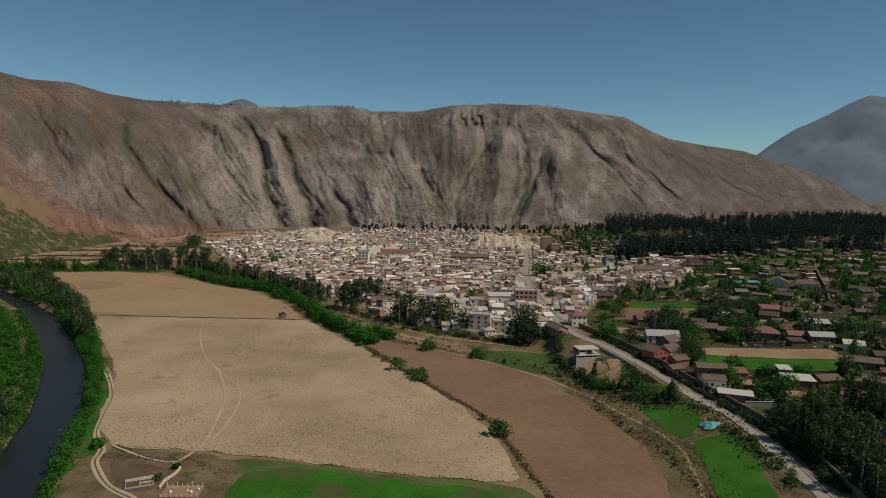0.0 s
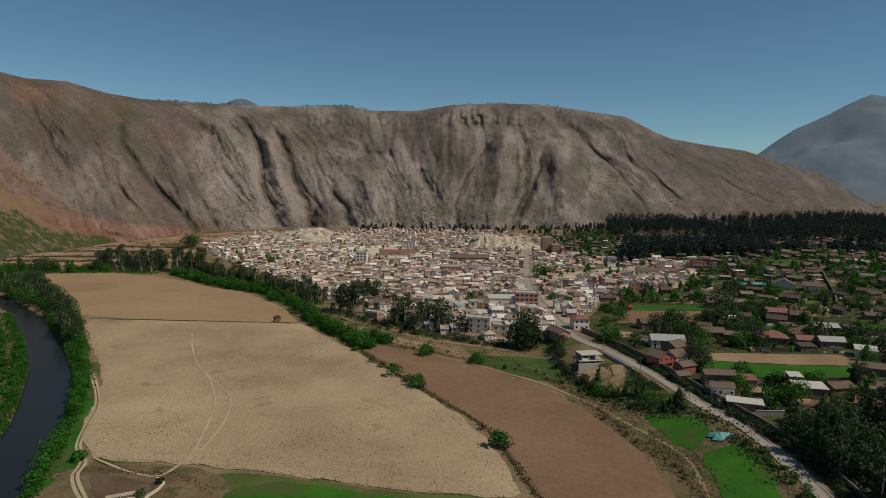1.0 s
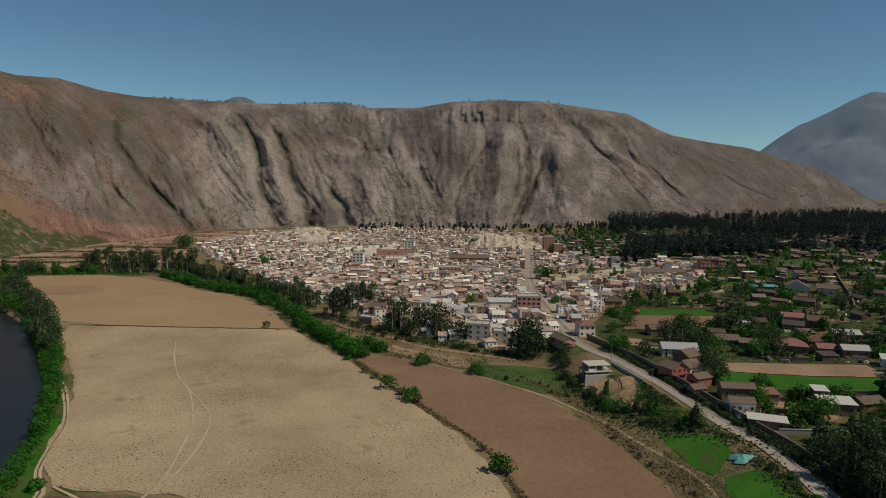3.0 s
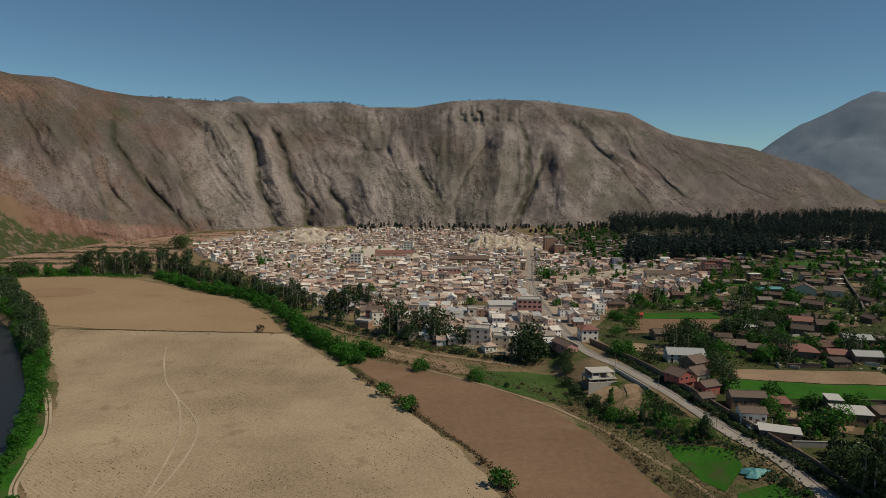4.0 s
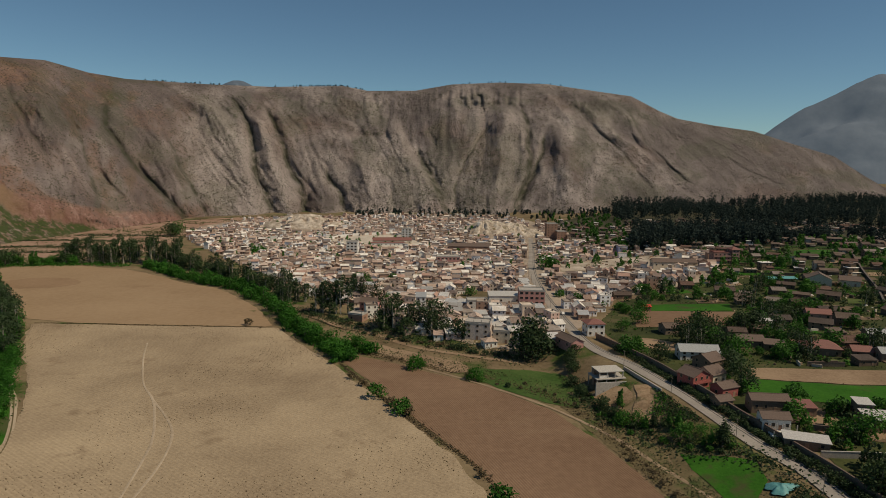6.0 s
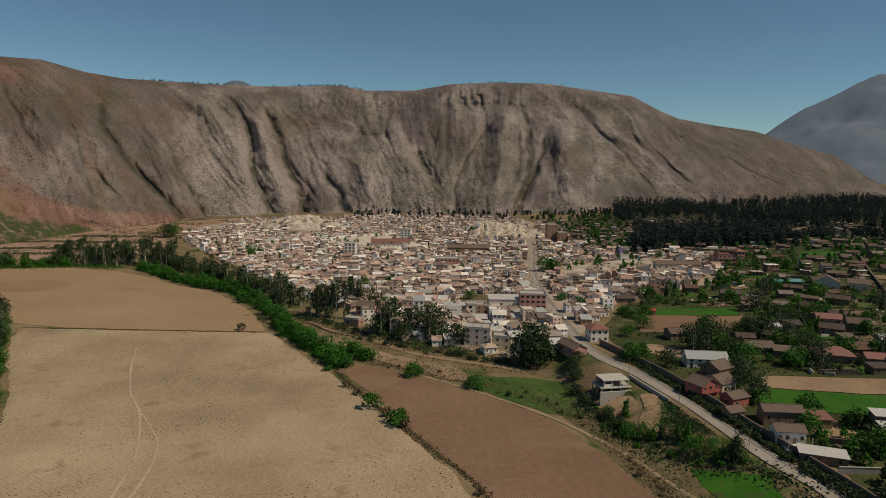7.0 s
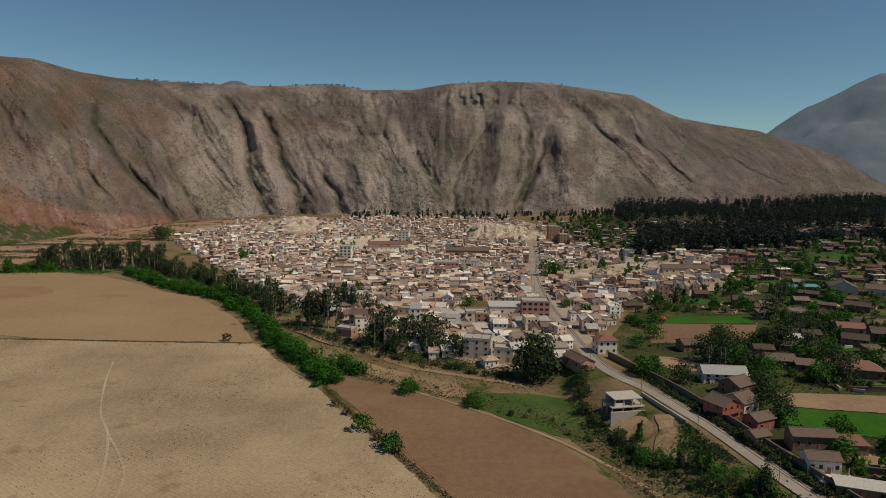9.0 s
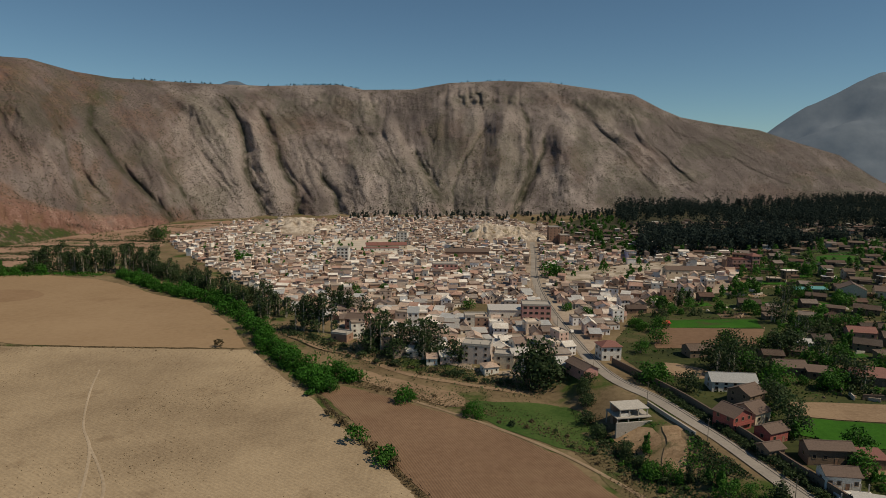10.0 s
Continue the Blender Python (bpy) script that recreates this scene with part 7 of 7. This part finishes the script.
def small_car(x, y, z, yaw, paint, label):
    top = thing("car", pose(x, y, z, 0, 0, yaw), label, "car")
    s = Shape()
    prof = [(-2.0, .35), (2.0, .35), (2.05, .75), (1.2, .9), (.7, 1.42), (-1.2, 1.45), (-1.9, .95), (-2.05, .7)]
    s.loft([(x, -.8, z) for x, z in prof], [(x, .8, z) for x, z in prof])
    body = part("body", s.mesh("body", paint), top)
    for sgn in (-1, 1):
        s = Shape()
        s.box(-1.1, .75, sgn * .8 - .015, sgn * .8 + .015, .98, 1.32)
        part("side_window", s.mesh("side_window", GLASS), top)
        for wx in (-1.25, 1.25):
            s = Shape()
            ring = lambda yy: [(wx + .33 * math.cos(k * .628), yy, .33 + .33 * math.sin(k * .628)) for k in range(10)]
            s.loft(ring(sgn * .72), ring(sgn * .84))
            part("wheel", s.mesh("wheel", plain("tyre_rubber", (.03, .03, .03), .9)), top)
    return top


for (cy, off, lab, pm) in ((428, 1.2, "small white car on the pale road", WHITE), (505, -1.0, "small dark car on the town road", GLASS)):
    cx = float(np.interp(cy, ROAD_Y, ROAD_X)) + off
    small_car(cx, cy, hz(cx, cy) + .32, 88, pm, lab)


def monument(x, y):
    top = thing("monument", pose(x, y, hz(x, y) + 5), "small white monument on the rocky mound", "monument")
    s = Shape()
    s.box(-2, 2, -2, 2, -3, 1.2)
    part("plinth", s.mesh("plinth", WHITE), top)
    s = Shape()
    s.loft([(-.8, -.8, 1.203), (.8, -.8, 1.203), (.8, .8, 1.203), (-.8, .8, 1.203)], [(-.35, -.35, 6), (.35, -.35, 6), (.35, .35, 6), (-.35, .35, 6)])
    part("column", s.mesh("column", WHITE), top)


monument(45, 922)
long_wall("channel_wall", [(345, 605), (312, 540), (285, 480), (258, 430)], 1.8, .8, plain("dark_stone", (.10, .085, .07), .9), plain("dark_coping", (.12, .10, .085), .9), "dark stone wall along an irrigation channel")
for x, y, s, kinds in ((-196, 720, 1.6, LUSHES), (-190, 726, 1.4, LUSHES), (-64, 545, 1.2, BROADS), (-58, 542, 1.1, BROADS), (90, 620, 1.6, BROADS), (96, 616, 1.4, BROADS), (-360, 900, 2.0, DARKS), (-352, 906, 1.8, BROADS), (-340, 925, 1.4, LUSHES), (-322, 935, 1.4, LUSHES)):
    plant(rnd.choice(kinds), x, y, s, "town trees")
# rubble and raw earth among the farm plots
patch("raw_earth", [(130, 276), (142, 284), (152, 276), (150, 262), (136, 258), (130, 266)], DIRT, .7, "raw orange earth heaped beside the barns", "ground", 3)
patch("raw_earth", [(96, 372), (106, 378), (118, 366), (112, 354), (100, 358)], DIRT, .7, "raw orange earth beside the road", "ground", 3)
